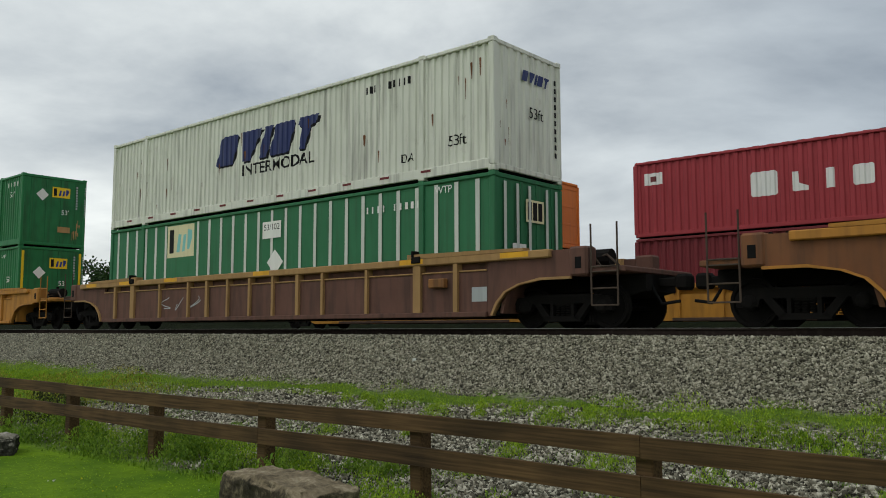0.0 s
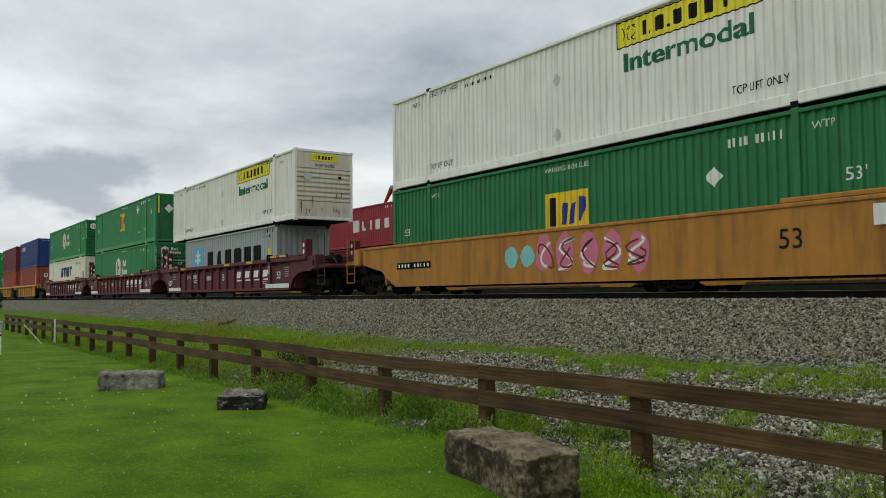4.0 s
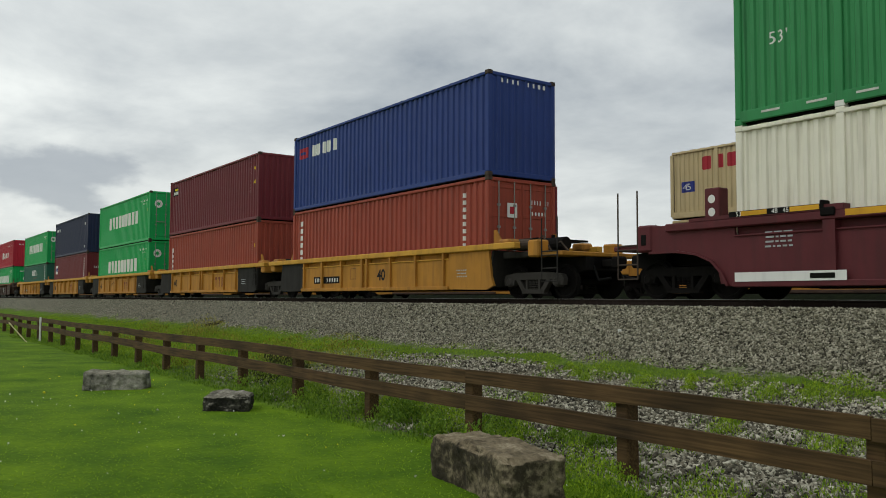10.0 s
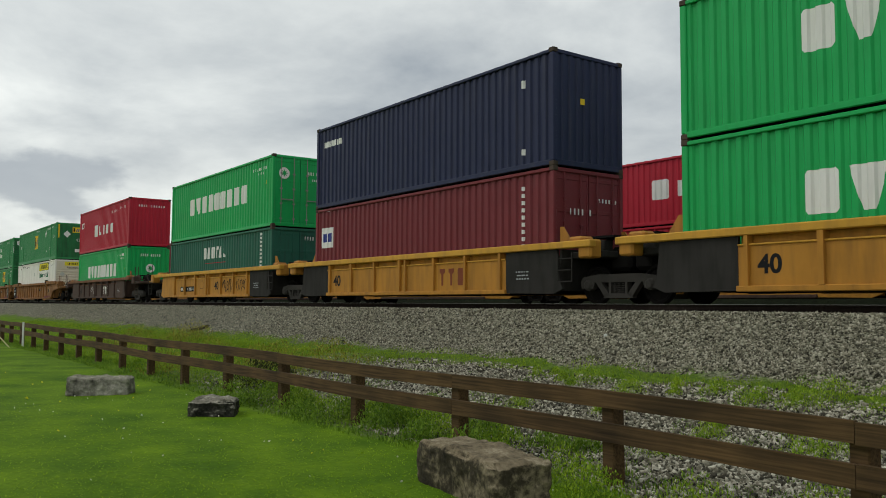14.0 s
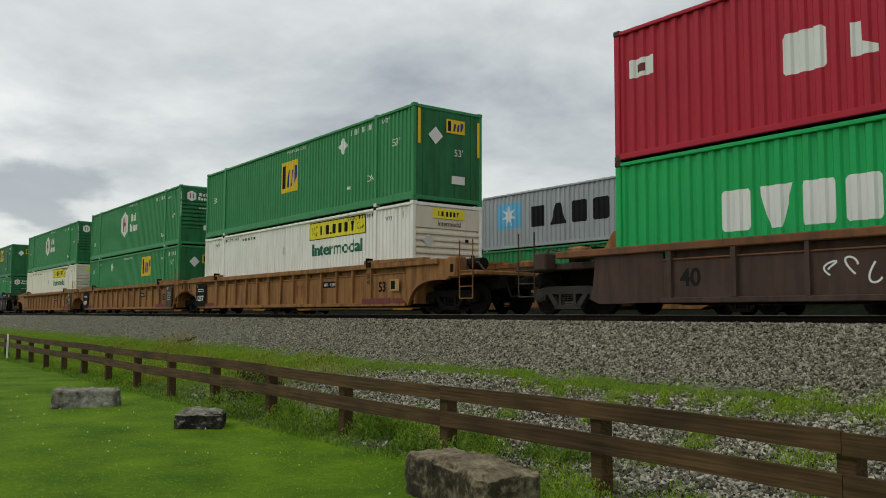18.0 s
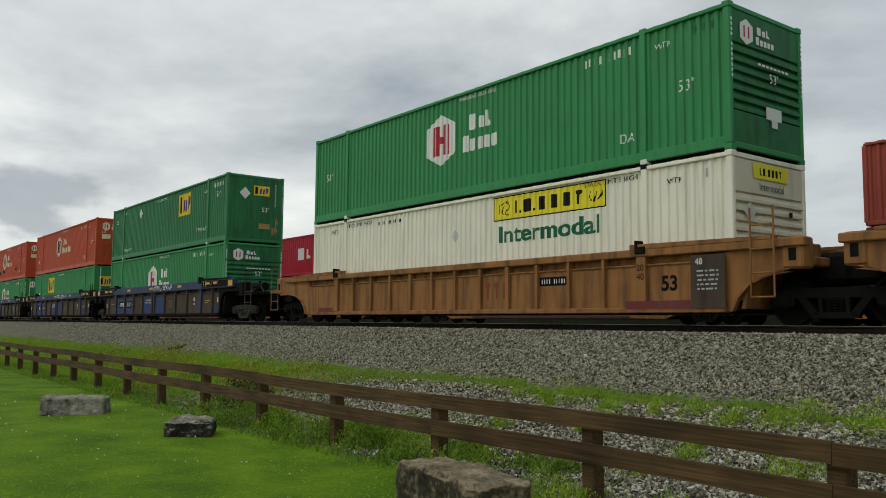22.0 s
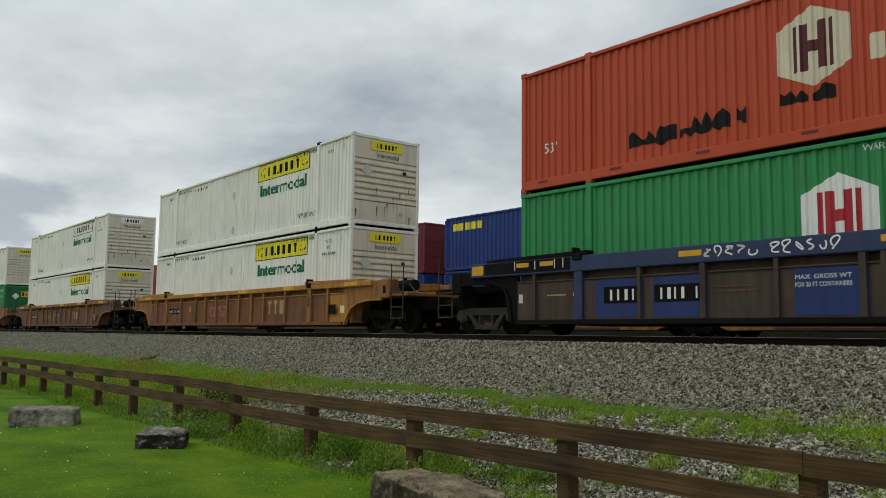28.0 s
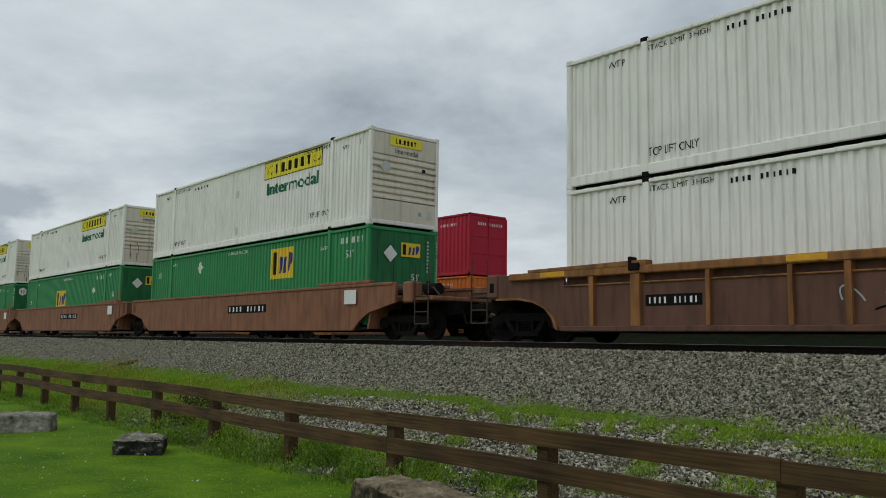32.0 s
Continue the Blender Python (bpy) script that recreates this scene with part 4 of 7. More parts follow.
def emp_split(seed=1):
    """Sign mid-side, as on the boxes with the diamond near the lift post."""
    out = sign_emp(0.0, 1.75, 1.35, 1.15)
    out += [M("diamond_plate", diamond(3.9, 2.25, 0.28), "k_white"), code(4.4, 5.8, 2.5, 2.68, 10, "k_white", seed), size_mark(6.9, 1.75), size_mark(-7.3, 1.5), M("post_stencil", words("WTP", 6.3, 2.55, 0.14), "k_white")]
    out += [M("post_stencil", words("DA", 5.45, 0.85, 0.2), "k_white"), M("small_panel", [rect(4.2, 4.45, 0.75, 0.85)], "k_white"), M("warning_stencil", words("WARNING HIGH CUBE", -0.2, 2.6, 0.11, 1.4), "k_white")]
    out += sign_emp(0.25, 2.35, 0.7, 0.42, "end")
    out += [M("diamond_plate", diamond(-0.5, 2.0, 0.27), "k_white", "end"), M("size_marking", words("53'", 0.2, 1.45, 0.22), "k_white", "end"), M("label_panel", [rect(0.1, 0.6, 0.6, 0.85)], "k_white", "end"), M("warning_strip", [rect(-1.15, -1.05, 1.7, 2.75)], "k_yellow", "end"), M("warning_strip", [rect(1.08, 1.18, 1.5, 2.6)], "k_yellow", "end")]
    return out


def emp_old():
    out = sign_emp(-3.87, 2.24, 1.45, 0.98, faded=True)
    for i in range(-13, 14):
        out.append(M("side_rib", [rect(i * 0.585 - 0.055, i * 0.585 + 0.055, 0.18, 2.76)], "c_offwhite", "side", "pale upright reinforcing strip"))
    out = [o for o in out if not (o[0] == "side_rib" and -4.6 < o[1][0][0][0] < -3.1)]
    out += [M("panel", [rect(0.2, 0.98, 2.0, 2.45)], "k_white"), M("size_marking", words("53/102", 0.26, 2.22, 0.16, 0.66), "k_black"), M("diamond_plate", diamond(0.75, 1.35, 0.34), "k_white"), code(4.2, 6.0, 2.3, 2.46, 10, "k_white", 4), M("post_stencil", words("WTP", 6.4, 2.55, 0.16), "k_white")]
    out += [M("sign_panel", [rect(-0.2, 0.5, 1.9, 2.4)], "k_cream", "end"), M("sign_print", blocks(-0.15, 0.45, 1.95, 2.35, 3, seed=9), "k_black", "end"), M("label_panel", [rect(-0.7, -0.2, 0.9, 1.4)], "k_white", "end")]
    out += [M("side_rib", [rect(y - 0.05, y + 0.05, 0.2, 2.7)], "c_offwhite", "end") for y in (-0.95, -0.5, -0.05, 0.62, 1.0)]
    return out


def swift(rough=False):
    z0, z1 = (1.36, 2.2) if rough else (1.5, 2.28)
    x0, x1 = (-2.2, 2.0) if rough else (-2.45, 2.05)
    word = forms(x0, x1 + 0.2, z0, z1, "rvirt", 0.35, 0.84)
    shade = [[(x + 0.06, z - 0.06) for x, z in p] for p in word]
    out = [M("word_mark_edge", shade, "k_black"), M("word_mark", word, "k_ink", "side", "blue slanted word mark")]
    if rough:
        out += [M("word_line", words("INTERMODAL", -0.82, 0.94, 0.32, 3.05, 0.015), "k_black"), code(4.1, 5.67, 2.34, 2.52, 10, "k_black", 2), M("size_marking", words("53ft", 6.77, 0.68, 0.24, 0.5), "k_black"), M("post_stencil", words("DA", 5.35, 0.5, 0.2), "k_black")]
        out += [M("reflector", [rect(x, x + 0.3, 0.17, 0.225) for x in [-7.0 + 1.3 * i for i in range(11)]], "k_faded", "rail")]
        out += [M("word_mark", forms(-0.3, 0.75, 2.15, 2.4, "rvirt", 0.3), "k_ink", "end"), M("size_marking", words("53ft", 0.0, 1.35, 0.25), "k_black", "end"), M("code_stencil", [rect(1.0, 1.08, 2.3 - 0.19 * i, 2.42 - 0.19 * i) for i in range(10)], "k_black", "end"), M("rust_stain", runs(-1.1, -0.5, 0.3, 1.8, 4, 7), "w_rust", "end")]
        out += [M("rust_stain", runs(-7.7, 7.7, 0.35, 2.5, 26, 11), "w_rust")]
    else:
        out += [code(3.95, 5.65, 2.35, 2.56, 11, "k_black", 6), M("word_mark", forms(0.0, 0.9, 2.3, 2.55, "rvirt", 0.3), "k_ink", "end")]
    return out


def hub(high=True, orange=False, seed=1, defaced=False, dx=0.0, left_z=None):
    cz = 1.72 if high else 1.62
    hx = (-1.03 if not orange else -1.28) + dx
    white = "k_sand" if orange else "k_white"
    ink = "w_maroon" if orange else "k_red"
    out = [M("hexagon_logo", hexagon(hx, cz, 0.65, 0.72), white, "side", "white hexagon emblem")]
    hs = [rect(hx - 0.36, hx - 0.28, cz - 0.42, cz + 0.42), rect(hx - 0.23, hx - 0.08, cz - 0.42, cz + 0.42), rect(hx + 0.08, hx + 0.23, cz - 0.42, cz + 0.42), rect(hx + 0.28, hx + 0.36, cz - 0.42, cz + 0.42), rect(hx - 0.08, hx + 0.08, cz - 0.1, cz + 0.1)]
    out.append(M("logo_emblem", hs, ink))
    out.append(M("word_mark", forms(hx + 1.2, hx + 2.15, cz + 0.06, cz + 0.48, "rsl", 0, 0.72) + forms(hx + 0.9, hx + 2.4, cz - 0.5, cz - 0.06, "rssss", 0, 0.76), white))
    if orange:
        out.append(M("word_mark", forms(hx + 2.55, hx + 3.15, cz - 0.5, cz - 0.06, "iss", 0, 0.72), white))
    out += [code(4.3, 5.7, 2.45, 2.63, 10, white, seed), size_mark(6.85, 1.35 if high else 0.9), size_mark(-7.35, left_z or (0.85 if high else 0.6)), M("post_stencil", words("DA", 5.35, 0.55, 0.2), white), M("warning_stencil", words("WARNING HIGH CUBE", -0.2, 2.62, 0.11, 1.5), white)]
    if high and not orange and seed == 6:
        out += [M("reflector", [rect(-7.5 + 0.9 * i, -7.12 + 0.9 * i, 0.165, 0.205) for i in range(17)], "c_offwhite", "rail", "white reflective dash")]
    if orange:
        out += [M("reflector", [rect(-7.5 + 2.1 * i, -7.2 + 2.1 * i, 0.17, 0.22) for i in range(7)], "k_faded", "rail")]
    if defaced:
        out += [M("paint_scrawl", smear(-4.95, -3.75, 0.5, 0.9, 9, 5) + smear(-3.7, -2.6, 0.55, 0.98, 9, 8) + smear(-2.45, -2.25, 0.6, 0.95, 3, 2) + smear(-1.6, -1.1, 0.75, 1.0, 5, 9) + smear(-1.0, -0.6, 0.72, 1.02, 4, 4) + scribble(3.6, 4.6, 0.75, 1.05, 3, 2, 0.11), "k_black", "side", "black sprayed scrawl")]
    e = [M("hexagon_logo", hexagon(-0.72, 2.38, 0.22, 0.26), white, "end"), M("logo_emblem", [rect(-0.82, -0.77, 2.26, 2.5), rect(-0.67, -0.62, 2.26, 2.5)], ink, "end"), M("word_mark", forms(-0.38, 0.1, 2.4, 2.56, "rsl", 0, 0.74) + forms(-0.42, 0.25, 2.2, 2.36, "rssss", 0, 0.76), white, "end")] + [M("size_marking", words("53'", -0.98 if orange else 0.05, 1.97 if orange else 1.5, 0.2), white, "end")]
    if not orange:
        e += post_code(seed) + [M("label_panel", [rect(-0.1, 0.45, 0.75, 1.0)], white, "end"), M("warning_stencil", [rect(-0.35 + 0.14 * i, -0.25 + 0.14 * i, 1.79, 1.84) for i in range(8)], white, "end"), M("label_panel", [rect(0.08, 0.3, 0.6, 0.75)], white, "end")]
    e += [M("vent_cover", [rect(7.22 + 0.2 * i, 7.31 + 0.2 * i, 2.48, 2.63) for i in range(3)], "w_umber" if orange else "c_green_end"), M("post_stencil", words("WTP", 6.3, 2.36, 0.12), white)]
    if orange:
        e += [M("code_stencil", bars(0.25, 0.75, 2.42, 2.54, 5, 3) + bars(0.25, 0.85, 2.22, 2.34, 6, 4), white, "end"), M("label_panel", [rect(-0.95, -0.45, 1.62, 1.9)], "k_cream", "end"), M("rust_stain", runs(-1.0, 1.0, 0.3, 1.5, 16, seed), "w_rust", "end"), M("label_panel", [rect(0.55, 0.9, 0.62, 0.95)], "w_yellow", "end", "worn yellow label"), M("stencil", [rect(0.3, 0.8, 1.95 - 0.09 * i, 1.98 - 0.09 * i) for i in range(6)], white, "end")]
    return out + e


def jb(seed=1, yellow=True, dx=0.0):
    back = "k_lemon" if yellow else "c_white"
    sx0, sx1, z0, z1 = 1.70 + dx, 5.36 + dx, 2.17, 2.72
    out = [M("sign_border", [rect(sx0 - 0.03, sx1 + 0.03, z0 - 0.03, z1 + 0.03)], "k_black"), M("sign_panel", [rect(sx0, sx1, z0, z1)], back, "side", "yellow name board" if yellow else "white outlined name board")]
    out.append(M("sign_print", forms(2.4 + dx, 3.2 + dx, 2.28, 2.6, "i.r.", 0, 0.6) + forms(3.2 + dx, 4.75 + dx, 2.28, 2.6, "rrrt", 0, 0.56), "k_black"))
    out.append(M("sign_emblem", scribble(1.78 + dx, 2.25 + dx, 2.25, 2.62, 3, 2, 0.025) + scribble(4.85 + dx, 5.28 + dx, 2.25, 2.62, 3, 4, 0.025), "k_black"))
    out.append(M("word_line", words("Intermodal", 1.87 + dx, 1.58, 0.42, 3.32, 0.022), "k_green", "side", "green lettering"))
    out += [M("lift_stencil", words("TOP LIFT ONLY", 4.66, 0.5, 0.17, 1.22), "k_black"), M("lift_stencil", words("TOP LIFT ONLY", -5.95, 0.42, 0.17, 1.15), "k_black"), M("stack_stencil", words("STACK LIMIT 3 HIGH", 4.3, 2.62, 0.11, 1.5), "k_black"), M("stack_stencil", words("STACK LIMIT 3 HIGH", -5.95, 2.6, 0.11, 1.45), "k_black"), code(-4.2, -2.9, 2.53, 2.63, 11, "k_black", seed), M("post_stencil", words("WTP", 6.55, 2.42, 0.11), "k_black"), M("post_stencil", words("WTP", -6.95, 2.45, 0.14), "k_black")]
    out += [M("diamond_plate", diamond(-0.35, 0.55, 0.17), "c_offwhite"), M("diamond_plate", diamond(-0.35, 1.9, 0.17), "c_offwhite"), M("latch", [rect(7.45, 7.52, 2.45, 2.62)], "c_grey", "side", "small steel latch")]
    out += [M("sign_panel", [rect(-0.6, 0.6, 2.42, 2.72)], back, "end"), M("sign_print", forms(-0.4, 0.4, 2.49, 2.64, "i.r.rrrt", 0, 0.6), "k_black", "end"), M("word_line", words("Intermodal", -0.4, 2.2, 0.15, 0.85), "k_black", "end"), M("label_panel", [rect(0.5, 0.62, 0.4, 0.52)], "c_grey", "end"), M("label_panel", [rect(0.85, 1.0, 0.34, 0.58)], "c_offwhite", "end"), M("diamond_plate", diamond(-0.75, 1.75, 0.2), "c_offwhite", "end"), M("latch", [rect(0.62, 0.75, 1.75, 1.85)], "k_black", "end")]
    if seed in (8, 12):
        out += [M("post_stencil", words("OR", 6.6, 2.24, 0.1), "k_black"), code(6.35, 7.2, 2.05, 2.13, 11, "k_black", seed + 3)]
    if seed % 2 == 0:
        out.append(M("rust_stain", runs(-1.15, 0.9, 0.15, 1.3, 9, seed), "w_rust", "end"))
    return out


def maersk():
    z0, z1 = 0.9, 1.82
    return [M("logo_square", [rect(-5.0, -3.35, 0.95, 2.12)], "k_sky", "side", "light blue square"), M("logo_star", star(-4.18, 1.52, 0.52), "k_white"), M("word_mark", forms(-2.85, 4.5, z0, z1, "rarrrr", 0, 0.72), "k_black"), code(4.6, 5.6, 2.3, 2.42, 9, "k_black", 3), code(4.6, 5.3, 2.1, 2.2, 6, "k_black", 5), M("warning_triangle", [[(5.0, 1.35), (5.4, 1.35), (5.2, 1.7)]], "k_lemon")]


def evergreen(doors=True, seed=1, pale=True):
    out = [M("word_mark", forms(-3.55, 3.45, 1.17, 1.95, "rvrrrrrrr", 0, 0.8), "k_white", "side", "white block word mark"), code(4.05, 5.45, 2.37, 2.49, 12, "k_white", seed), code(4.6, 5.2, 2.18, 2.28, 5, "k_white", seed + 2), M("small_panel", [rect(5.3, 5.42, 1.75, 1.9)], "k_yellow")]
    out += [M("round_emblem", disc(-0.72, 2.15, 0.23), "k_white", "end"), M("round_emblem", star(-0.72, 2.15, 0.17, 8), "c_bright_green", "end"), code(0.3, 1.05, 2.15, 2.28, 10, "k_white", seed, "end"), code(0.5, 0.9, 1.9, 2.0, 5, "k_white", seed, "end")]
    return out


def evergreen_blank():
    return [M("word_mark", forms(-3.55, 3.45, 1.17, 1.95, "rvrrrrrrr", 0, 0.8), "k_white"), code(3.6, 5.2, 2.35, 2.5, 11, "k_white", 4), code(4.3, 5.0, 2.15, 2.27, 5, "k_white", 5), M("small_panel", [rect(5.3, 5.42, 1.5, 1.65)], "k_yellow"), M("round_emblem", disc(0.1, 1.6, 0.26), "k_white", "end"), M("round_emblem", star(0.1, 1.6, 0.19, 8), "c_bright_green", "end"), code(-0.5, 0.7, 2.3, 2.45, 10, "k_white", 5, "end")]


def capital():
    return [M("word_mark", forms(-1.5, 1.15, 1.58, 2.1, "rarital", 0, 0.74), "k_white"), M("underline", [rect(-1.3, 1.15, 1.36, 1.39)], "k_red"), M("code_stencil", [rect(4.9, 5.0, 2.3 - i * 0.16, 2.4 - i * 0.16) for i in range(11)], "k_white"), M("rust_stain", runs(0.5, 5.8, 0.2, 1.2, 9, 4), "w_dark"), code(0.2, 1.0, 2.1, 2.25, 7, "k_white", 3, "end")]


def kline(flag_left=True):
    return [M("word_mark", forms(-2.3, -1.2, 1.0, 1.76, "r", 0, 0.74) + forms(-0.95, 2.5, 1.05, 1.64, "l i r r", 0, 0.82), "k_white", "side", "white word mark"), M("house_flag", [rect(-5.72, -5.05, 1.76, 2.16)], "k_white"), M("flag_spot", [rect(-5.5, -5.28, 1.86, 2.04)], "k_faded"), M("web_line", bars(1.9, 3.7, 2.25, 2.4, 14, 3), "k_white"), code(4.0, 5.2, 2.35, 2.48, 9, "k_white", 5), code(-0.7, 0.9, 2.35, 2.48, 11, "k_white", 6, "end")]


def seaco():
    return [M("word_mark", forms(-4.75, -2.64, 1.98, 2.55, "sssss", 0, 0.74), "k_white"), M("red_shape", [rect(-5.75, -5.0, 2.0, 2.4), ], "k_red"), M("red_gap", [rect(-5.6, -5.15, 2.15, 2.25)], "c_blue"), code(-0.8, 0.9, 2.6, 2.72, 9, "k_white", 4, "end")]


def triton():
    return [M("word_mark", [rect(-5.56, -5.3, 2.3 - i * 0.27, 2.48 - i * 0.27) for i in range(7)], "k_white"), M("code_stencil", [rect(4.9, 5.0, 2.4 - i * 0.2, 2.52 - i * 0.2) for i in range(10)], "k_white"), M("label_panel", [rect(-0.55, -0.2, 1.8, 2.2)], "k_white", "end"), M("label_mark", [rect(-0.46, -0.29, 1.9, 2.1)], "k_red", "end"), code(0.3, 1.0, 2.2, 2.32, 7, "k_white", 3, "end"), code(0.3, 0.9, 1.9, 2.0, 5, "k_white", 5, "end")]


def beacon(km="k_white"):
    return [M("brand_plate", [rect(-5.7, -4.85, 2.1, 2.55)], "k_black"), M("brand_mark", blocks(-5.6, -4.95, 2.16, 2.32, 5, seed=3), "k_white"), M("brand_mark", [rect(-5.55, -5.0, 2.38, 2.48)], "k_lemon"), M("code_stencil", [rect(5.05, 5.11, 2.5 - i * 0.14, 2.59 - i * 0.14) for i in range(10)], "k_white"), M("warning_triangle", [[(5.45, 1.6), (5.7, 1.6), (5.575, 1.81)]], "k_yellow"), M("small_panel", [rect(5.5, 5.62, 2.2, 2.32)], "k_yellow")]


def oxide_marks():
    return [M("label_strip", [rect(-5.62, -5.42, 0.4, 2.2)], "k_white"), M("label_print", [rect(-5.58, -5.46, 0.55 + 0.26 * i, 0.66 + 0.26 * i) for i in range(6)], "k_faded"), M("code_stencil", [rect(5.02, 5.08, 2.45 - i * 0.15, 2.54 - i * 0.15) for i in range(11)], "k_white"), M("code_stencil", [rect(5.34, 5.39, 1.95 - i * 0.13, 2.03 - i * 0.13) for i in range(5)], "k_white"), M("warning_triangle", [[(5.55, 0.85), (5.8, 0.85), (5.675, 1.06)]], "k_yellow"), M("small_panel", [rect(5.6, 5.73, 1.75, 1.9)], "k_yellow")]


def navy_marks():
    return [M("brand_mark", blocks(-5.6, -4.4, 2.15, 2.35, 7, seed=5), "k_white"), M("small_panel", [rect(4.9, 5.0, 2.1, 2.3), rect(4.9, 5.0, 0.4, 0.55)], "k_white"), M("label_panel", [rect(-0.3, -0.15, 1.6, 1.75)], "k_yellow", "end")]


def red_marks():
    return [M("brand_plate", [rect(-5.7, -4.9, 1.5, 2.2)], "k_white"), M("brand_mark", blocks(-5.6, -5.0, 1.7, 2.0, 4, seed=3), "k_blue"), M("code_stencil", [rect(4.9, 4.98, 2.4 - i * 0.18, 2.5 - i * 0.18) for i in range(10)], "k_white"), code(-0.7, 0.1, 1.75, 1.9, 6, "k_white", 3, "end"), code(0.3, 1.0, 2.1, 2.2, 6, "k_white", 5, "end")]

# ---------------------------------------------------------------- well cars
def truck(parent, x, steel="truck_steel"):
    """A two-axle bogie: side frames, springs, bolster, axles, wheels."""
    tk = part("bogie", ("bolster",), lambda bm: chamfer_box(bm, -0.2, 0.2, -1.05, 1.05, 0.42, 0.66, 0.03), "truck_steel", parent, "black cast-steel bogie", pose(x, 0, 0))
    for s in (-1, 1):
        def frame_side(bm):
            y0, y1 = sorted((s * 0.93, s * 1.07))
            top = [(-1.12, 0.50), (-1.06, 0.60), (-0.6, 0.66), (0.6, 0.66), (1.06, 0.60), (1.12, 0.50), (1.1, 0.34), (0.74, 0.34), (0.70, 0.48), (-0.70, 0.48), (-0.74, 0.34), (-1.1, 0.34)]
            prism(bm, top, y0, y1)
            prism(bm, [(-0.66, 0.485), (-0.50, 0.485), (-0.26, 0.20), (-0.40, 0.16)], y0, y1)
            prism(bm, [(0.66, 0.485), (0.50, 0.485), (0.26, 0.20), (0.40, 0.16)], y0, y1)
            prism(bm, [(-0.42, 0.13), (0.42, 0.13), (0.36, 0.235), (-0.36, 0.235)], y0, y1)
            prism(bm, [(-0.27, 0.485), (-0.20, 0.485), (-0.20, 0.235), (-0.27, 0.235)], y0, y1)
            prism(bm, [(0.20, 0.485), (0.27, 0.485), (0.27, 0.235), (0.20, 0.235)], y0, y1)
        part("side_frame", ("sframe", s), frame_side, steel, tk)
        def coils(bm):
            for xx in (-0.12, 0.0, 0.12):
                for i in range(5):
                    rod(bm, (xx, s * 1.0, 0.25 + i * 0.045), (xx, s * 1.0, 0.275 + i * 0.045), 0.055, 8)
        part("spring", ("coils", s), coils, steel, tk)
        for wx in (-0.89, 0.89):
            part("wheel", ("wheel", s, wx), lambda bm: lathe_y(bm, None, [(s * 0.69, 0.43), (s * 0.72, 0.455), (s * 0.735, 0.425), (s * 0.81, 0.415), (s * 0.815, 0.36), (s * 0.77, 0.33), (s * 0.77, 0.14), (s * 0.82, 0.12)], wx, 0.42, 24), "truck_steel", tk, "steel wheel")
            part("bearing_cap", ("cap", s, wx), lambda bm: lathe_y(bm, None, [(s * 0.9, 0.13), (s * 1.08, 0.13), (s * 1.12, 0.08)], wx, 0.42, 10), steel, tk)
    for wx in (-0.89, 0.89):
        part("axle", ("axle", wx), lambda bm: rod(bm, (wx, -0.9, 0.42), (wx, 0.9, 0.42), 0.08, 8), "truck_steel", tk)
    return tk


def ladder(parent, x, mat, z0=0.45, z1=1.3, y=-1.56, w=0.42, rungs=3, name="ladder"):
    def fill(bm):
        for xx in (x - w / 2, x + w / 2):
            rod(bm, (xx, y, z0), (xx, y, z1), 0.018, 6)
        for i in range(rungs):
            z = z0 + (z1 - z0) * i / max(1, rungs - 1) * 0.8
            rod(bm, (x - w / 2, y, z), (x + w / 2, y, z), 0.016, 6)
    part(name, (name, round(x, 2), z0, z1, w, rungs, y), fill, mat, parent)


def brake_wheel(bm, x, y, z, r=0.25):
    """A spoked ring on a short stand."""
    pts = [Vector((x, y + r * math.cos(math.pi * i / 7), z + r * math.sin(math.pi * i / 7))) for i in range(14)]
    for i in range(14):
        rod(bm, pts[i], pts[(i + 1) % 14], 0.018, 5)
    for i in range(0, 14, 3):
        rod(bm, (x, y, z), pts[i], 0.012, 4)
    box(bm, x - 0.05, x + 0.05, y - 0.1, y + 0.1, 1.15, z)


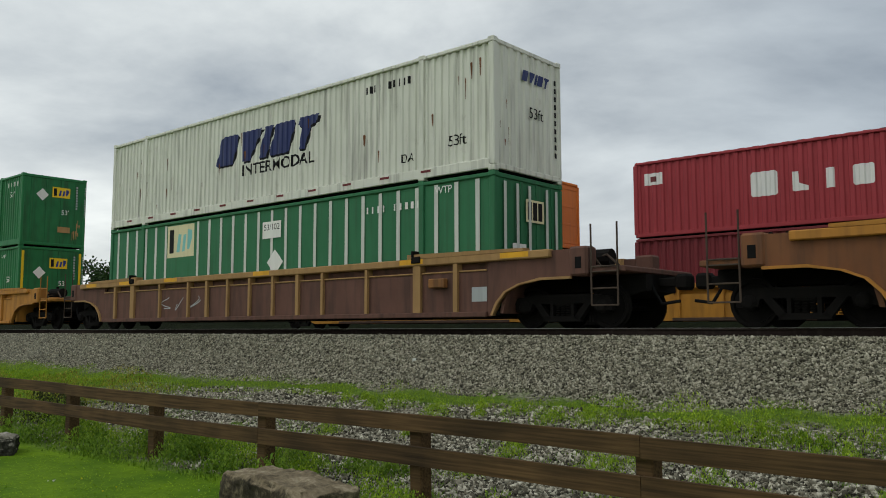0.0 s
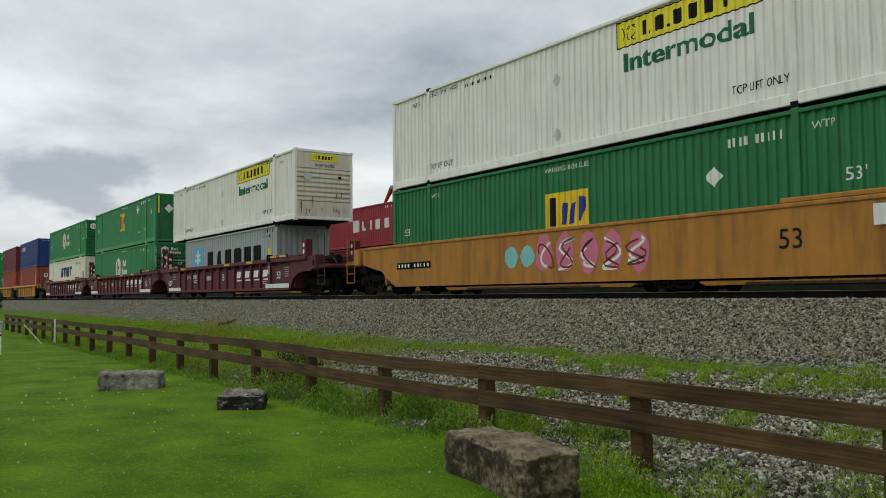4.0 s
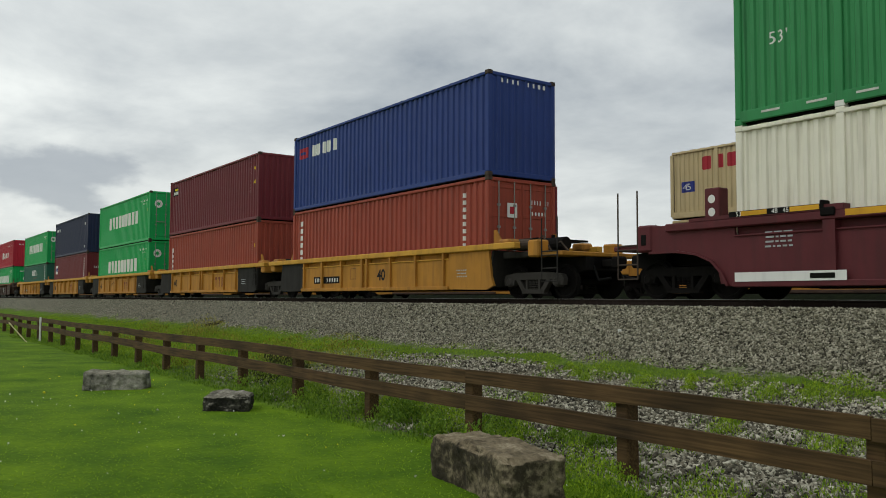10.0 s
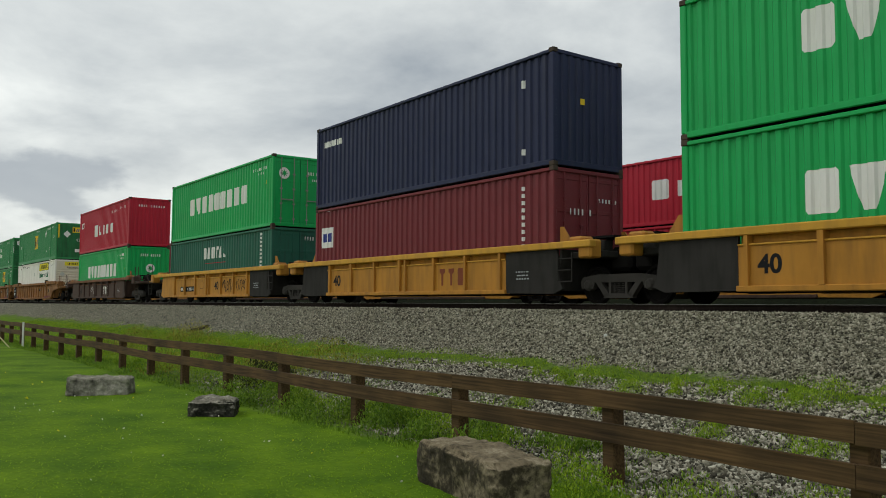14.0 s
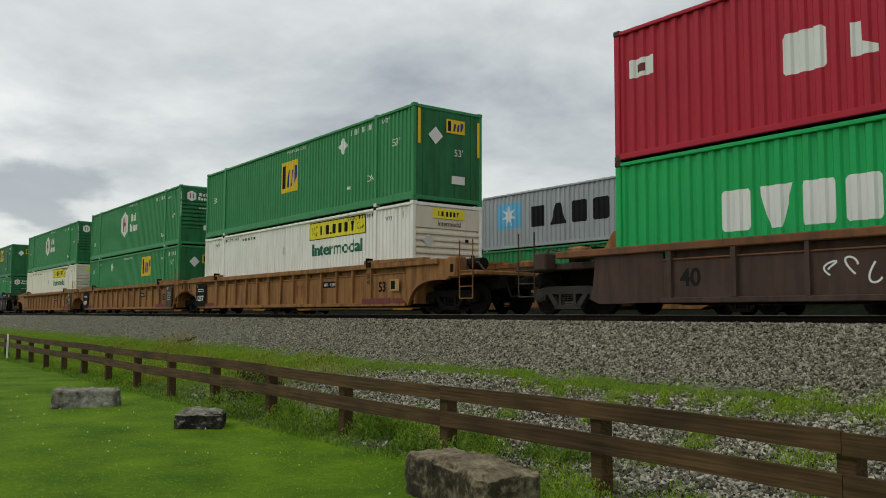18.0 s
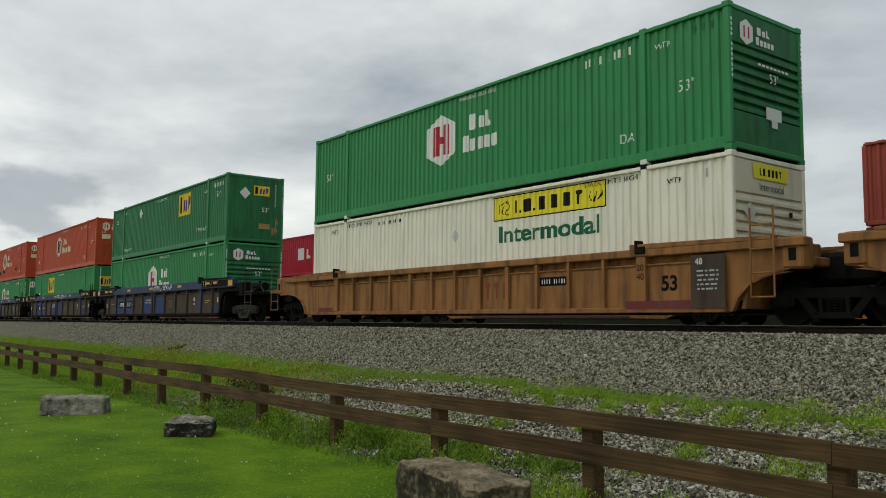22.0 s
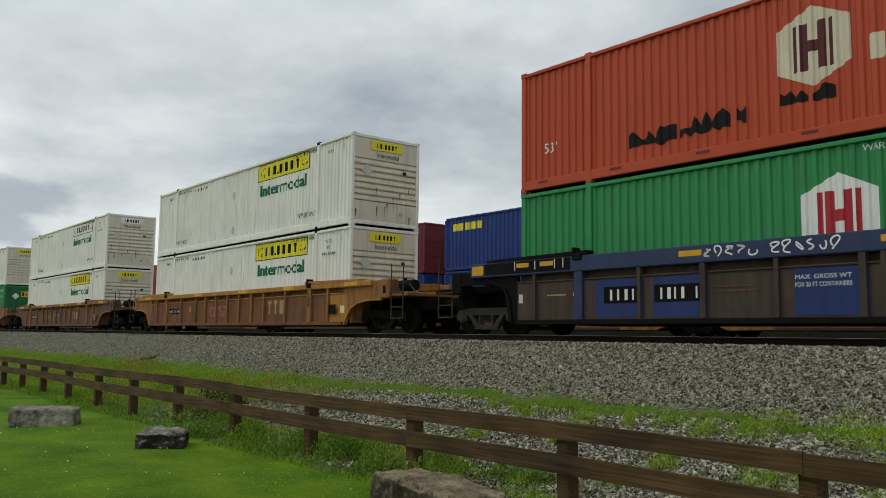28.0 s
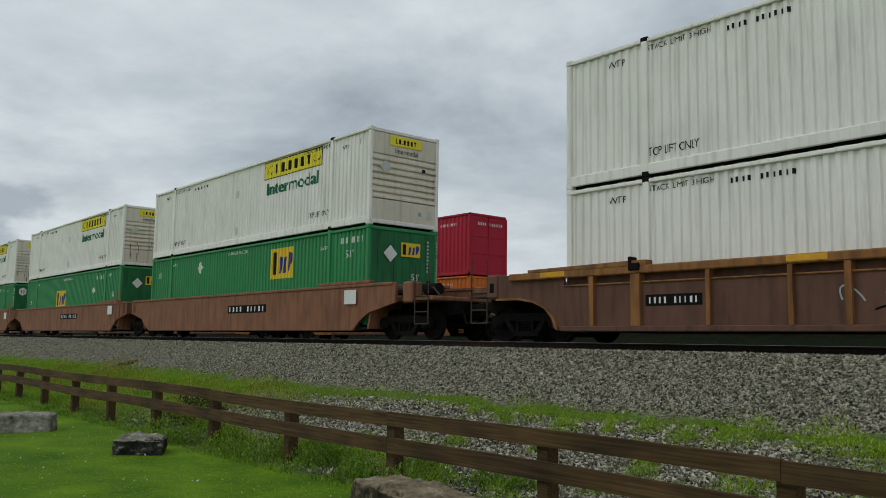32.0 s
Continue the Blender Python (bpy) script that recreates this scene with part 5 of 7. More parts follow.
def well_car(name, label, group, L, mat, style="ribbed", left="own", right="own", chord=None, ends=None, rib_mat=None, marks=(), raised=True, tall_posts=False, far=False):
    """A container well: side sills with stakes and chords, floor, bulkheads, arched ends over the bogies, platforms, couplers."""
    car = thing(name, Matrix.Identity(4), label, "railway car", group)
    h = L / 2
    chord, ends, rib_mat = chord or mat, ends or mat, rib_mat or mat
    steps = "w_soot" if style == "blue" or mat in ("w_brown", "w_dun", "w_umber", "w_rust", "w_maroon", "w_clay") else ends
    k = (round(L, 2), style)
    ztop = 1.30 if L < 13 else 1.40
    zbot = 0.25
    for s in (-1, 1):
        y_in, y_out = s * 1.42, s * 1.47
        if style == "smooth":
            poly = [(-h + 0.5, zbot), (h - 0.4, zbot), (h - 0.1, 0.5), (h + 0.35, 0.74), (h + 1.6, 1.0), (h + 1.6, 1.53), (-h - 1.6, 1.53), (-h - 1.6, 1.0), (-h - 0.35, 0.74), (-h - 0.05, 0.5)]
            part("side_sill", ("smooth", k, s), lambda bm: prism(bm, poly, *sorted((y_in, s * 1.50))), mat, car)
            part("top_chord", ("schord", k, s), lambda bm: chamfer_box(bm, -h - 1.5, h + 1.5, *sorted((s * 1.36, s * 1.53)), 1.47, 1.56, 0.02), chord, car)
            part("guide_plate", ("sguide", k, s), lambda bm: chamfer_box(bm, h - 2.3, h + 0.4, *sorted((s * 1.34, s * 1.5)), 1.56, 1.66, 0.02), chord, car)
            continue
        a = h - 0.08 if L > 13 else h - 1.45
        part("side_sill", ("sill", k, s), lambda bm: (box(bm, -a, a, *sorted((y_in, y_out)), zbot + 0.05, ztop - 0.22), box(bm, -a, a, *sorted((s * 1.33, s * 1.36)), ztop - 0.26, ztop - 0.02)), mat, car)
        if not far:
            part("chord_lip", ("lip", k, s), lambda bm: chamfer_box(bm, -a, a, *sorted((s * 1.40, s * 1.50)), ztop - 0.225, ztop - 0.19, 0.01), mat if style == "blue" else chord, car)
        part("top_chord", ("tchord", k, s), lambda bm: chamfer_box(bm, -h - 1.5, h + 1.5, *sorted((s * 1.36, s * 1.56)), ztop - 0.04, ztop + (0.12 if style != "blue" else 0.30), 0.02), chord, car)
        part("bottom_chord", ("bchord", k, s), lambda bm: chamfer_box(bm, -a - 0.02, a + 0.02, *sorted((s * 1.34, s * 1.54)), zbot - 0.02, zbot + 0.09, 0.015), "w_umber" if far else mat if style != "blue" else "w_dark", car)
        if style == "blue":
            spots = [q * x for x in (0.16, 1.61, 3.06, 4.51, 6.1, 7.41) for q in (-1, 1)]
        elif L < 13:
            n = int(round((a - 0.35) / 1.46))
            spots = [q * (0.16 + (a - 0.36) * i / n) for i in range(n + 1) for q in (-1, 1)]
        elif mat in ("w_yellow", "w_brown", "w_dun", "w_rust"):
            spots = [-7.2, -6.1, -4.5, -2.95, -2.0, -1.0, 0.0, 1.0, 2.0, 2.95, 4.5, 6.1, 7.2]
        else:
            spots = [-6.1 + 12.2 * i / 12 for i in range(13)]
        for i, xx in enumerate(spots):
            wide = 0.11 if abs(abs(xx) - 6.1) < 0.01 else 0.055 if i % 4 == 0 else 0.04
            if far and (s > 0 or i % 2):
                continue
            part("side_stake", ("stake", k, s, round(xx, 2)), lambda bm: prism(bm, [(xx - wide, zbot + 0.09), (xx + wide, zbot + 0.09), (xx + wide, ztop - 0.04), (xx - wide, ztop - 0.04)], *sorted((s * 1.36, s * 1.545))), "w_blue" if style == "blue" and wide > 0.1 else rib_mat, car)
        if L < 13:
            for sx, kind in ((-1, left), (1, right)):
                part("end_panel", ("epan", k, s, sx), lambda bm: prism(bm, [(sx * (h - 1.45), zbot), (sx * (h + 0.25), zbot - 0.02), (sx * (h + 0.55), 0.34), (sx * (h + 0.45), 0.55), (sx * (h + 0.35), ztop - 0.04), (sx * (h - 1.45), ztop - 0.04)], *sorted((s * 1.40, s * 1.475))), mat if kind == "own" else ends, car)
        if raised:
            zg = ztop + (0.30 if style == "blue" else 0.12)
            for sx in (-1, 1):
                if not far and s < 0:
                    part("stop_bracket", ("hook", k, sx), lambda bm: (chamfer_box(bm, sx * 6.1 - 0.13, sx * 6.1 + 0.13, -1.6, -1.36, zg - 0.10, zg + 0.05, 0.02), chamfer_box(bm, sx * 6.1 - 0.13, sx * 6.1 - 0.07, -1.6, -1.36, zg + 0.04, zg + 0.18, 0.015)), "w_dark", car, "dark steel stop on the chord")
                part("guide_plate", ("guide", k, s, sx), lambda bm: prism(bm, [(sx * (h - 2.25), zg), (sx * (h + 0.9), zg), (sx * (h + 0.9), zg + 0.06), (sx * (h - 1.9), zg + 0.10), (sx * (h - 2.25), zg + 0.10)], *sorted((s * 1.34, s * 1.56))), "w_dark" if style == "blue" else chord, car)
    # floor beams that carry the box
    for i in range(3 if far else 5):
        xx = -h + 0.3 + (2 * h - 0.6) * i / (2 if far else 4)
        part("floor_beam", ("beam", k, i, far), lambda bm: box(bm, xx - 0.14, xx + 0.14, -1.4, 1.4, 0.24, 0.41), "w_dark", car)
    for s in (-1, 1):
        part("floor_angle", ("angle", k, s), lambda bm: box(bm, -h - 0.2, h + 0.2, *sorted((s * 1.0, s * 1.42)), 0.27, 0.35), "w_dark", car)
    for sx, kind in ((-1, left), (1, right)):
        part("bulkhead", ("bulk", k, sx), lambda bm: prism(bm, [(sx * (h + 0.2), 0.3), (sx * (h + 0.28), 0.3), (sx * (h + 0.5), 1.25), (sx * (h + 0.42), 1.25)], -1.41, 1.41), ends, car)
        own = kind == "own"
        reach = 2.3 if own else 1.45
        ze = ztop + 0.12
        if L > 13 and style != "smooth":
            for s in (-1, 1):
                arch = [(h - 0.08, ze - 0.02), (h - 0.08, zbot), (h + 0.09, zbot), (h + 0.22, 0.50), (h + 0.44, 0.72), (h + 0.78, 0.86), (h + 1.25, 0.93), (h + reach - 0.35, 0.93), (h + reach - 0.35, ze - 0.02)]
                if style == "blue":
                    arch = [(h - 0.08, ze - 0.02), (h - 0.08, zbot), (h + 0.12, zbot), (h + 0.2, 0.8), (h + 0.36, 1.08), (h + 0.75, 1.2), (h + reach - 0.35, 1.2), (h + reach - 0.35, ze - 0.02)]
                part("end_web", ("arch", k, sx, s, own), lambda bm: prism(bm, [(sx * x, z) for x, z in arch], *sorted((s * 1.40, s * 1.465))), ends, car)
        if L > 13 and style in ("ribbed", "blue") and not far:
            top = 0.93 if style == "ribbed" else 1.2
            low = arch[2:-1]
            lip = [(x, z) for x, z in low] + [(x - (0.05 if z < top else 0.0), z + (0.05 if z >= top else 0.02)) for x, z in low[::-1]]
            part("arch_lip", ("lip2", k, sx, own), lambda bm: prism(bm, [(sx * x, z) for x, z in lip], -1.53, -1.40), chord if style == "ribbed" else ends, car)
            if style == "ribbed":
                # the bracket's hole: its shade painted as a thin black plate
                part("socket_shade", ("sock", k, sx, own), lambda bm: chamfer_box(bm, *sorted((sx * (h + reach - 0.26), sx * (h + reach - 0.12))), -1.506, -1.49, 1.12, 1.34, 0.005), "w_black", car, "black plate standing for the shaded hole in the end bracket")
        zb0 = 0.98 if L > 13 else 1.02
        for s in (-1, 1):
            part("end_bracket", ("ebr", k, sx, s, own), lambda bm: chamfer_box(bm, *sorted((sx * (h + reach - 0.4), sx * (h + reach))), *sorted((s * 1.12, s * 1.5)), zb0, ze + 0.02, 0.04), "w_dark" if style == "blue" else mat if L < 13 else ends, car)
        part("end_deck", ("deck", k, sx, own), lambda bm: chamfer_box(bm, *sorted((sx * (h + 0.5), sx * (h + reach))), -1.12, 1.12, 1.04, 1.2, 0.02), ends if style != "blue" else "w_dark", car)
        part("centre_sill", ("csill", k, sx, own), lambda bm: prism(bm, [(sx * (h + 0.4), 0.72), (sx * (h + reach + (0.75 if own else 0.25)), 0.74), (sx * (h + reach + (0.75 if own else 0.25)), 1.02), (sx * (h + 0.4), 1.05)], -0.36, 0.36), "w_dark", car)
        if own:
            if tall_posts:
                for yy in (-1.05, 1.05):
                    xa, xb = sorted((sx * (h + 0.45), sx * (h + 0.8)))
                    gp = part("guide_post", ("gposto", k, sx, yy), lambda bm: chamfer_box(bm, xa, xb, yy - 0.15, yy + 0.15, 1.2, 2.2, 0.02), ends, car)
                    for zz in (1.72, 1.98):
                        part("reflector_spot", ("gspoto", k, sx, yy, zz), lambda bm: lay(bm, disc((xa + xb) / 2, zz, 0.085), lambda u, v: Vector((u, yy - 0.154, v))), "k_white", gp, "white reflective disc")
            part("end_platform", ("plat", k, sx), lambda bm: chamfer_box(bm, *sorted((sx * (h + reach), sx * (h + reach + 0.75))), -1.4, 1.4, 1.03, 1.14, 0.02), "w_dark" if style == "blue" else mat if L < 13 else ends, car)
            if not far:
                gear = "w_stake" if mat in ("w_brown", "w_dun", "w_rust", "w_tan", "w_yellow") else "w_soot"
                part("brake_cylinder", ("bcyl", k, sx), lambda bm: (rod(bm, (sx * (h + 1.0), -0.98, 1.38), (sx * (h + 1.5), -0.98, 1.38), 0.15, 14), rod(bm, (sx * (h + 1.5), -0.98, 1.38), (sx * (h + 2.0), -0.98, 1.36), 0.035, 8)), gear, car, "worn brake cylinder")
                part("valve", ("valve", k, sx), lambda bm: (chamfer_box(bm, *sorted((sx * (h + 1.7), sx * (h + 1.95))), -0.7, -0.4, 1.2, 1.5, 0.04), rod(bm, (sx * (h + 1.82), -0.55, 1.5), (sx * (h + 1.82), -0.55, 1.62), 0.05, 8)), "w_dark", car)
                for j, (ya, za, yb, zb) in enumerate(((-1.2, 1.26, -0.6, 1.3), (-0.85, 1.24, -1.15, 1.55), (-0.3, 1.3, -0.75, 1.42))):
                    part("pipe", ("pipe", k, sx, j), lambda bm: (rod(bm, (sx * (h + 0.75 + 0.3 * j), ya, za), (sx * (h + 1.9 + 0.2 * j), yb, zb), 0.022, 6), rod(bm, (sx * (h + 1.9 + 0.2 * j), yb, zb), (sx * (h + 2.2 + 0.2 * j), yb, 1.16), 0.022, 6)), "w_soot", car)
                part("draft_box", ("draft", k, sx), lambda bm: prism(bm, [(sx * (h + 2.25), 1.02), (sx * (h + 3.05), 1.02), (sx * (h + 3.05), 0.7), (sx * (h + 2.6), 0.6), (sx * (h + 2.25), 0.6)], -0.62, 0.62), "truck_steel", car, "black draft gear housing")
            part("coupler", ("coup", k, sx), lambda bm: (chamfer_box(bm, *sorted((sx * (h + 3.0), sx * (h + 3.45))), -0.09, 0.09, 0.78, 0.96, 0.02), chamfer_box(bm, *sorted((sx * (h + 3.4), sx * (h + 3.68))), -0.17, 0.15, 0.72, 1.02, 0.05)), "truck_steel", car, "knuckle coupler")
            part("air_hose", ("hose", k, sx), lambda bm: (rod(bm, (sx * (h + 3.0), -0.35, 0.85), (sx * (h + 3.25), -0.4, 0.45), 0.03, 6), rod(bm, (sx * (h + 3.25), -0.4, 0.45), (sx * (h + 3.6), -0.35, 0.5), 0.03, 6)), "w_black", car)
            if not far:
                ladder(car, sx * (h + 2.62), steps, 0.42, 1.2, -1.42, 0.55, 3, "step_ladder")
                ladder(car, sx * (h + 2.62), steps, 1.14, 2.3 if tall_posts else 1.95, -1.42, 0.55, 1, "hand_rail")
                part("brake_wheel", ("bw", k, sx), lambda bm: brake_wheel(bm, sx * (h + 2.5), 0.55, 1.5), "w_dark", car, "hand brake wheel on its stand") if sx < 0 else part("air_tank", ("tank", k), lambda bm: rod(bm, (h + 1.35, -0.55, 1.38), (h + 2.3, -0.55, 1.38), 0.17, 12), "w_dark", car, "air reservoir")
        else:
            part("articulation", ("artic", k, sx), lambda bm: (chamfer_box(bm, *sorted((sx * (h + 1.2), sx * (h + 1.8))), -0.6, 0.6, 0.75, 1.3, 0.08),), "w_dark", car)
            if not far:
                if sx > 0:
                    ladder(car, h + 0.75, ends if style != "blue" else "w_dark", 0.5, 2.1 if L > 13 else 1.15, -1.6, 0.45, 4 if L > 13 else 3)
                for yy in (-1.1, 1.1) if tall_posts else (-0.75, 0.75):
                    xa, xb = sorted((sx * (h + 1.18), sx * (h + 1.52))) if tall_posts else sorted((sx * (h + 0.95), sx * (h + 1.3)))
                    gp = part("guide_post", ("gpost", k, sx, yy, tall_posts), lambda bm: chamfer_box(bm, xa, xb, yy - 0.15, yy + 0.15, 1.2, (2.76 if sx > 0 else 2.5) if tall_posts else 1.45, 0.02), ends, car)
                    if tall_posts:
                        for zz in (1.9, 2.42 if sx > 0 else 2.25):
                            part("reflector_spot", ("gspot", k, sx, yy, zz), lambda bm: lay(bm, disc((xa + xb) / 2, zz, 0.085), lambda u, v: Vector((u, yy - 0.154, v))), "k_white", gp, "white reflective disc")
                            part("reflector_spot", ("gspot2", k, sx, yy, zz), lambda bm: lay(bm, disc(yy, zz - 0.12, 0.085), lambda u, v: Vector((xb + 0.004, u, v))), "k_white", gp)
                        part("cap_band", ("gcap", k, sx, yy), lambda bm: box(bm, xa - 0.004, xb + 0.004, yy - 0.154, yy + 0.154, 2.68 - 0.26 * (sx < 0), 2.735 - 0.26 * (sx < 0)), "w_rust", gp, "worn yellow band")
        if not far and L < 13:
            for s in (-1, 1):
                part("corner_guide", ("cguide", k, sx, s), lambda bm: (prism(bm, [(sx * (h + 0.08), ztop + 0.1), (sx * (h + 0.5), ztop + 0.1), (sx * (h + 0.18), 1.82), (sx * (h + 0.08), 1.82)], *sorted((s * 1.05, s * 1.09))), chamfer_box(bm, *sorted((sx * (h + 0.75), sx * (h + 1.2))), *sorted((s * 1.1, s * 1.5)), ztop, ztop + 0.22, 0.05)), "w_yellow" if "gold" in mat else "w_tan", car)
            part("cross_deck", ("xdeck", k, sx), lambda bm: (box(bm, *sorted((sx * (h + 0.9), sx * (h + 1.6))), -0.9, 0.9, 1.5, 1.55), box(bm, *sorted((sx * (h + 1.1), sx * (h + 1.2))), -0.6, -0.5, 1.1, 1.5), box(bm, *sorted((sx * (h + 1.1), sx * (h + 1.2))), 0.5, 0.6, 1.1, 1.5)), "w_black", car)
        if kind != "shared":
            truck(car, sx * (h + ((1.46 if L > 13 else 1.62) if own else 1.85)), "truck_grey" if style == "blue" or (L < 13 and not far) else "truck_steel")
    for i, (nm, polys, km, lab) in enumerate(marks):
        base = 1.502 if style == "smooth" else 1.472
        lvl = (base if nm not in ("post_stencil", "white_strip", "red_strip", "data_panel", "load_marking") else 1.548) + 0.002 + 0.0008 * i
        if nm in ("word_mark", "underline"):
            for p in polys:
                part("letter_block" if nm == "word_mark" else nm, ("cletter", k, style, i, tuple(round(c, 3) for c in p[0] + p[2])), lambda bm: lay(bm, [p], lambda u, v: Vector((u, -lvl, v))), km, car)
            continue
        part(nm, ("cmark", nm, k, style, i, len(polys), tuple(round(c, 3) for c in polys[0][0]), tuple(round(c, 3) for c in polys[-1][0])), lambda bm: lay(bm, polys, lambda u, v: Vector((u, -lvl, v))), km, car, lab)
    return car


def C(nm, polys, km, lab=""):
    return (nm, polys, km, lab)


def plate(x0, x1, z0, z1, seed, back="w_black"):
    return [C("number_panel", [rect(x0, x1, z0, z1)], back, "dark number panel"), C("number_stencil", bars(x0 + 0.06, x1 - 0.06, z0 + 0.05, z1 - 0.05, 10, seed), "k_white")]


def text_block(x, z, rows, seed, km="k_white", w=0.8):
    rnd = random.Random(seed)
    out = []
    for i in range(rows):
        u = x + w * rnd.uniform(0.0, 0.15)
        while u < x + w * 0.9:
            d = w * rnd.uniform(0.08, 0.3)
            out.append(rect(u, min(u + d, x + w), z - 0.085 * i, z - 0.085 * i + 0.032))
            u += d + 0.035
    return [C("stencil", out, km)]

# ---------------------------------------------------------------- ground
def bank(y):
    """Height of the ground across the line."""
    # the rise past y = 33 is added to hide sky under the cars
    ys = [-400, 4.8, 5.83, 8.0, 9.3, 10.45, 10.95, 12.5, 17.4, 19.2, 22.2, 24.0, 28.9, 30.4, 33.0, 35.0, 42, 60, 400, 3000]
    zs = [LAWN, LAWN, LAWN - 0.01, -1.55, -1.33, -1.22, -1.06, -0.14, -0.14, -1.0, -1.0, -0.14, -0.14, -0.75, 0.35, 0.95, 0.95, -0.5, -1.5, -1.5]
    return float(np.interp(y, ys, zs))


def rough(x, y):
    a = 0.05 * noise.noise(Vector((x * 0.25, y * 0.25, 3.0)))
    if 5.5 < y < 12.4:
        a += 0.05 * noise.noise(Vector((x * 0.9, y * 0.9, 7.0)))
    return a if y < 12.4 else 0.0


def ground_z(x, y):
    return bank(y) + rough(x, y)


def build_ground():
    xs = [-3000, -1200, -600, -300, -200, -140] + [-100 + i * 2.0 for i in range(16)] + [-68 + i * 0.5 for i in range(165)] + [16, 20, 30, 60, 150, 400, 1200, 3000]
    ys = [-400, -150, -60, -25, -12, -6, -3] + [-2 + i * 0.5 for i in range(14)] + [5 + i * 0.25 for i in range(31)] + [13.5, 15, 17.4, 18.3, 19.2, 20.7, 22.2, 23.1, 24.0, 26.4, 28.9, 29.7, 30.4, 31.7, 33.0, 35.0, 42, 60, 120, 400, 1200, 3000]
    verts = [(x, y, ground_z(x, y)) for y in ys for x in xs]
    k = len(xs)
    faces = [(j * k + i, j * k + i + 1, (j + 1) * k + i + 1, (j + 1) * k + i) for j in range(len(ys) - 1) for i in range(k - 1)]
    me = bpy.data.meshes.new("ground")
    me.from_pydata(verts, [], faces)
    me.materials.append(MATS["ground_cover"])
    for p in me.polygons:
        p.use_smooth = True
    tagged(new("ground", me), "mown lawn, gravel margin and ballast bank of a railway", "ground", kind="structure")


build_ground()


# ---------------------------------------------------------------- tracks
def track(name, yc, label):
    tr = thing(name, pose(0, yc, 0), label, "railway track", kind="structure")
    for s in (-1, 1):
        yr = s * 0.755
        prof = [(-0.075, RAIL - 0.185), (0.075, RAIL - 0.185), (0.075, RAIL - 0.165), (0.012, RAIL - 0.14), (0.012, RAIL - 0.045), (0.037, RAIL - 0.035), (0.037, RAIL - 0.006), (-0.037, RAIL - 0.006), (-0.037, RAIL - 0.035), (-0.012, RAIL - 0.045), (-0.012, RAIL - 0.14), (-0.075, RAIL - 0.165)]
        def fill(bm):
            a = [bm.verts.new((-620, yr + y, z)) for y, z in prof]
            b = [bm.verts.new((480, yr + y, z)) for y, z in prof]
            bm.faces.new(a); bm.faces.new(b[::-1])
            for i in range(len(prof)):
                bm.faces.new((a[i], b[i], b[(i + 1) % len(prof)], a[(i + 1) % len(prof)]))
        part("rail", ("rail", s), fill, "rail_steel", tr, "rusty steel rail")
        part("rail_head", ("railhead", s), lambda bm: box(bm, -620, 480, yr - 0.03, yr + 0.03, RAIL - 0.006, RAIL), "rail_shine", tr, "polished running surface")
    for i in range(90):
        x = -48 + i * 0.6
        part("tie", ("tie",), lambda bm: chamfer_box(bm, -0.11, 0.11, -1.3, 1.3, RAIL - 0.36, RAIL - 0.185, 0.02), "tie_wood", tr, "", pose(x, 0, 0, 0, 0, 1.2 * math.sin(i * 12.9)))
    return tr


track("near_track", NEAR_Y, "steel rails on timber ties in grey ballast")
track("far_track", FAR_Y, "second line of steel rails on timber ties")


# ---------------------------------------------------------------- near train
def S(t):
    """Metres run by the near train since the start; it slows a little."""
    u = t - 16.0
    return 202.8354 + 12.58905 * u + -0.009313 * u ** 2 + -0.0001455 * u ** 3 + 0.000004483 * u ** 4


def S_far(t):
    return -(9.3 * t + 0.035 * t * t)


NEAR, FAR = [], []
L53, L40, H96, W53, W40 = 16.154, 12.192, 2.896, 2.591, 2.438


def stack(x_right, L_car, car, low, high=None):
    """Sets a car and its boxes at their place in the near train; x_right is the boxes' leading end at the start."""
    cx = x_right - L_car / 2
    NEAR.append((car, cx, RAIL))
    z = RAIL + 0.41
    for ob, hh in (low, high):
        NEAR.append((ob, cx, z))
        z += hh


def chord_marks(car, L, z, xs, y=-1.563, w=0.7, hgt=0.11, km="safety_yellow"):
    for x in xs:
        part("edge_marker", ("flag", round(x, 2), z, y, w, hgt), lambda bm: lay(bm, [rect(x, x + w, z, z + hgt)], lambda u, v: Vector((u, y, v))), km, car, "yellow edge marker" if km == "safety_yellow" else "")


G1 = "double-stacked boxes of the near train"
G2 = "well cars of the near train"


def box53(mat, label, marks, style="std", end="flat", **k):
    return (container("shipping_container", label, G1, L53, H96, W53, mat, style, end, marks, **k), H96)


def box40(mat, label, marks, end="vert", H=H96, **k):
    return (container("shipping_container", label, G1, L40, H, W40, mat, "std", end, marks, **k), H)


# leading car, only its tail in view
car = well_car("well_car", "weathered brown and yellow steel well car on two bogies", G2, L53, "w_brown", ends="w_rust", chord="w_yellow", rib_mat="w_rust")
stack(13.35, L53, car, box53("c_green", "green corrugated steel container in a well car", emp(False, 9)), box53("c_white", "white ribbed container on top of a green one", jb(2), "fine", "slats"))
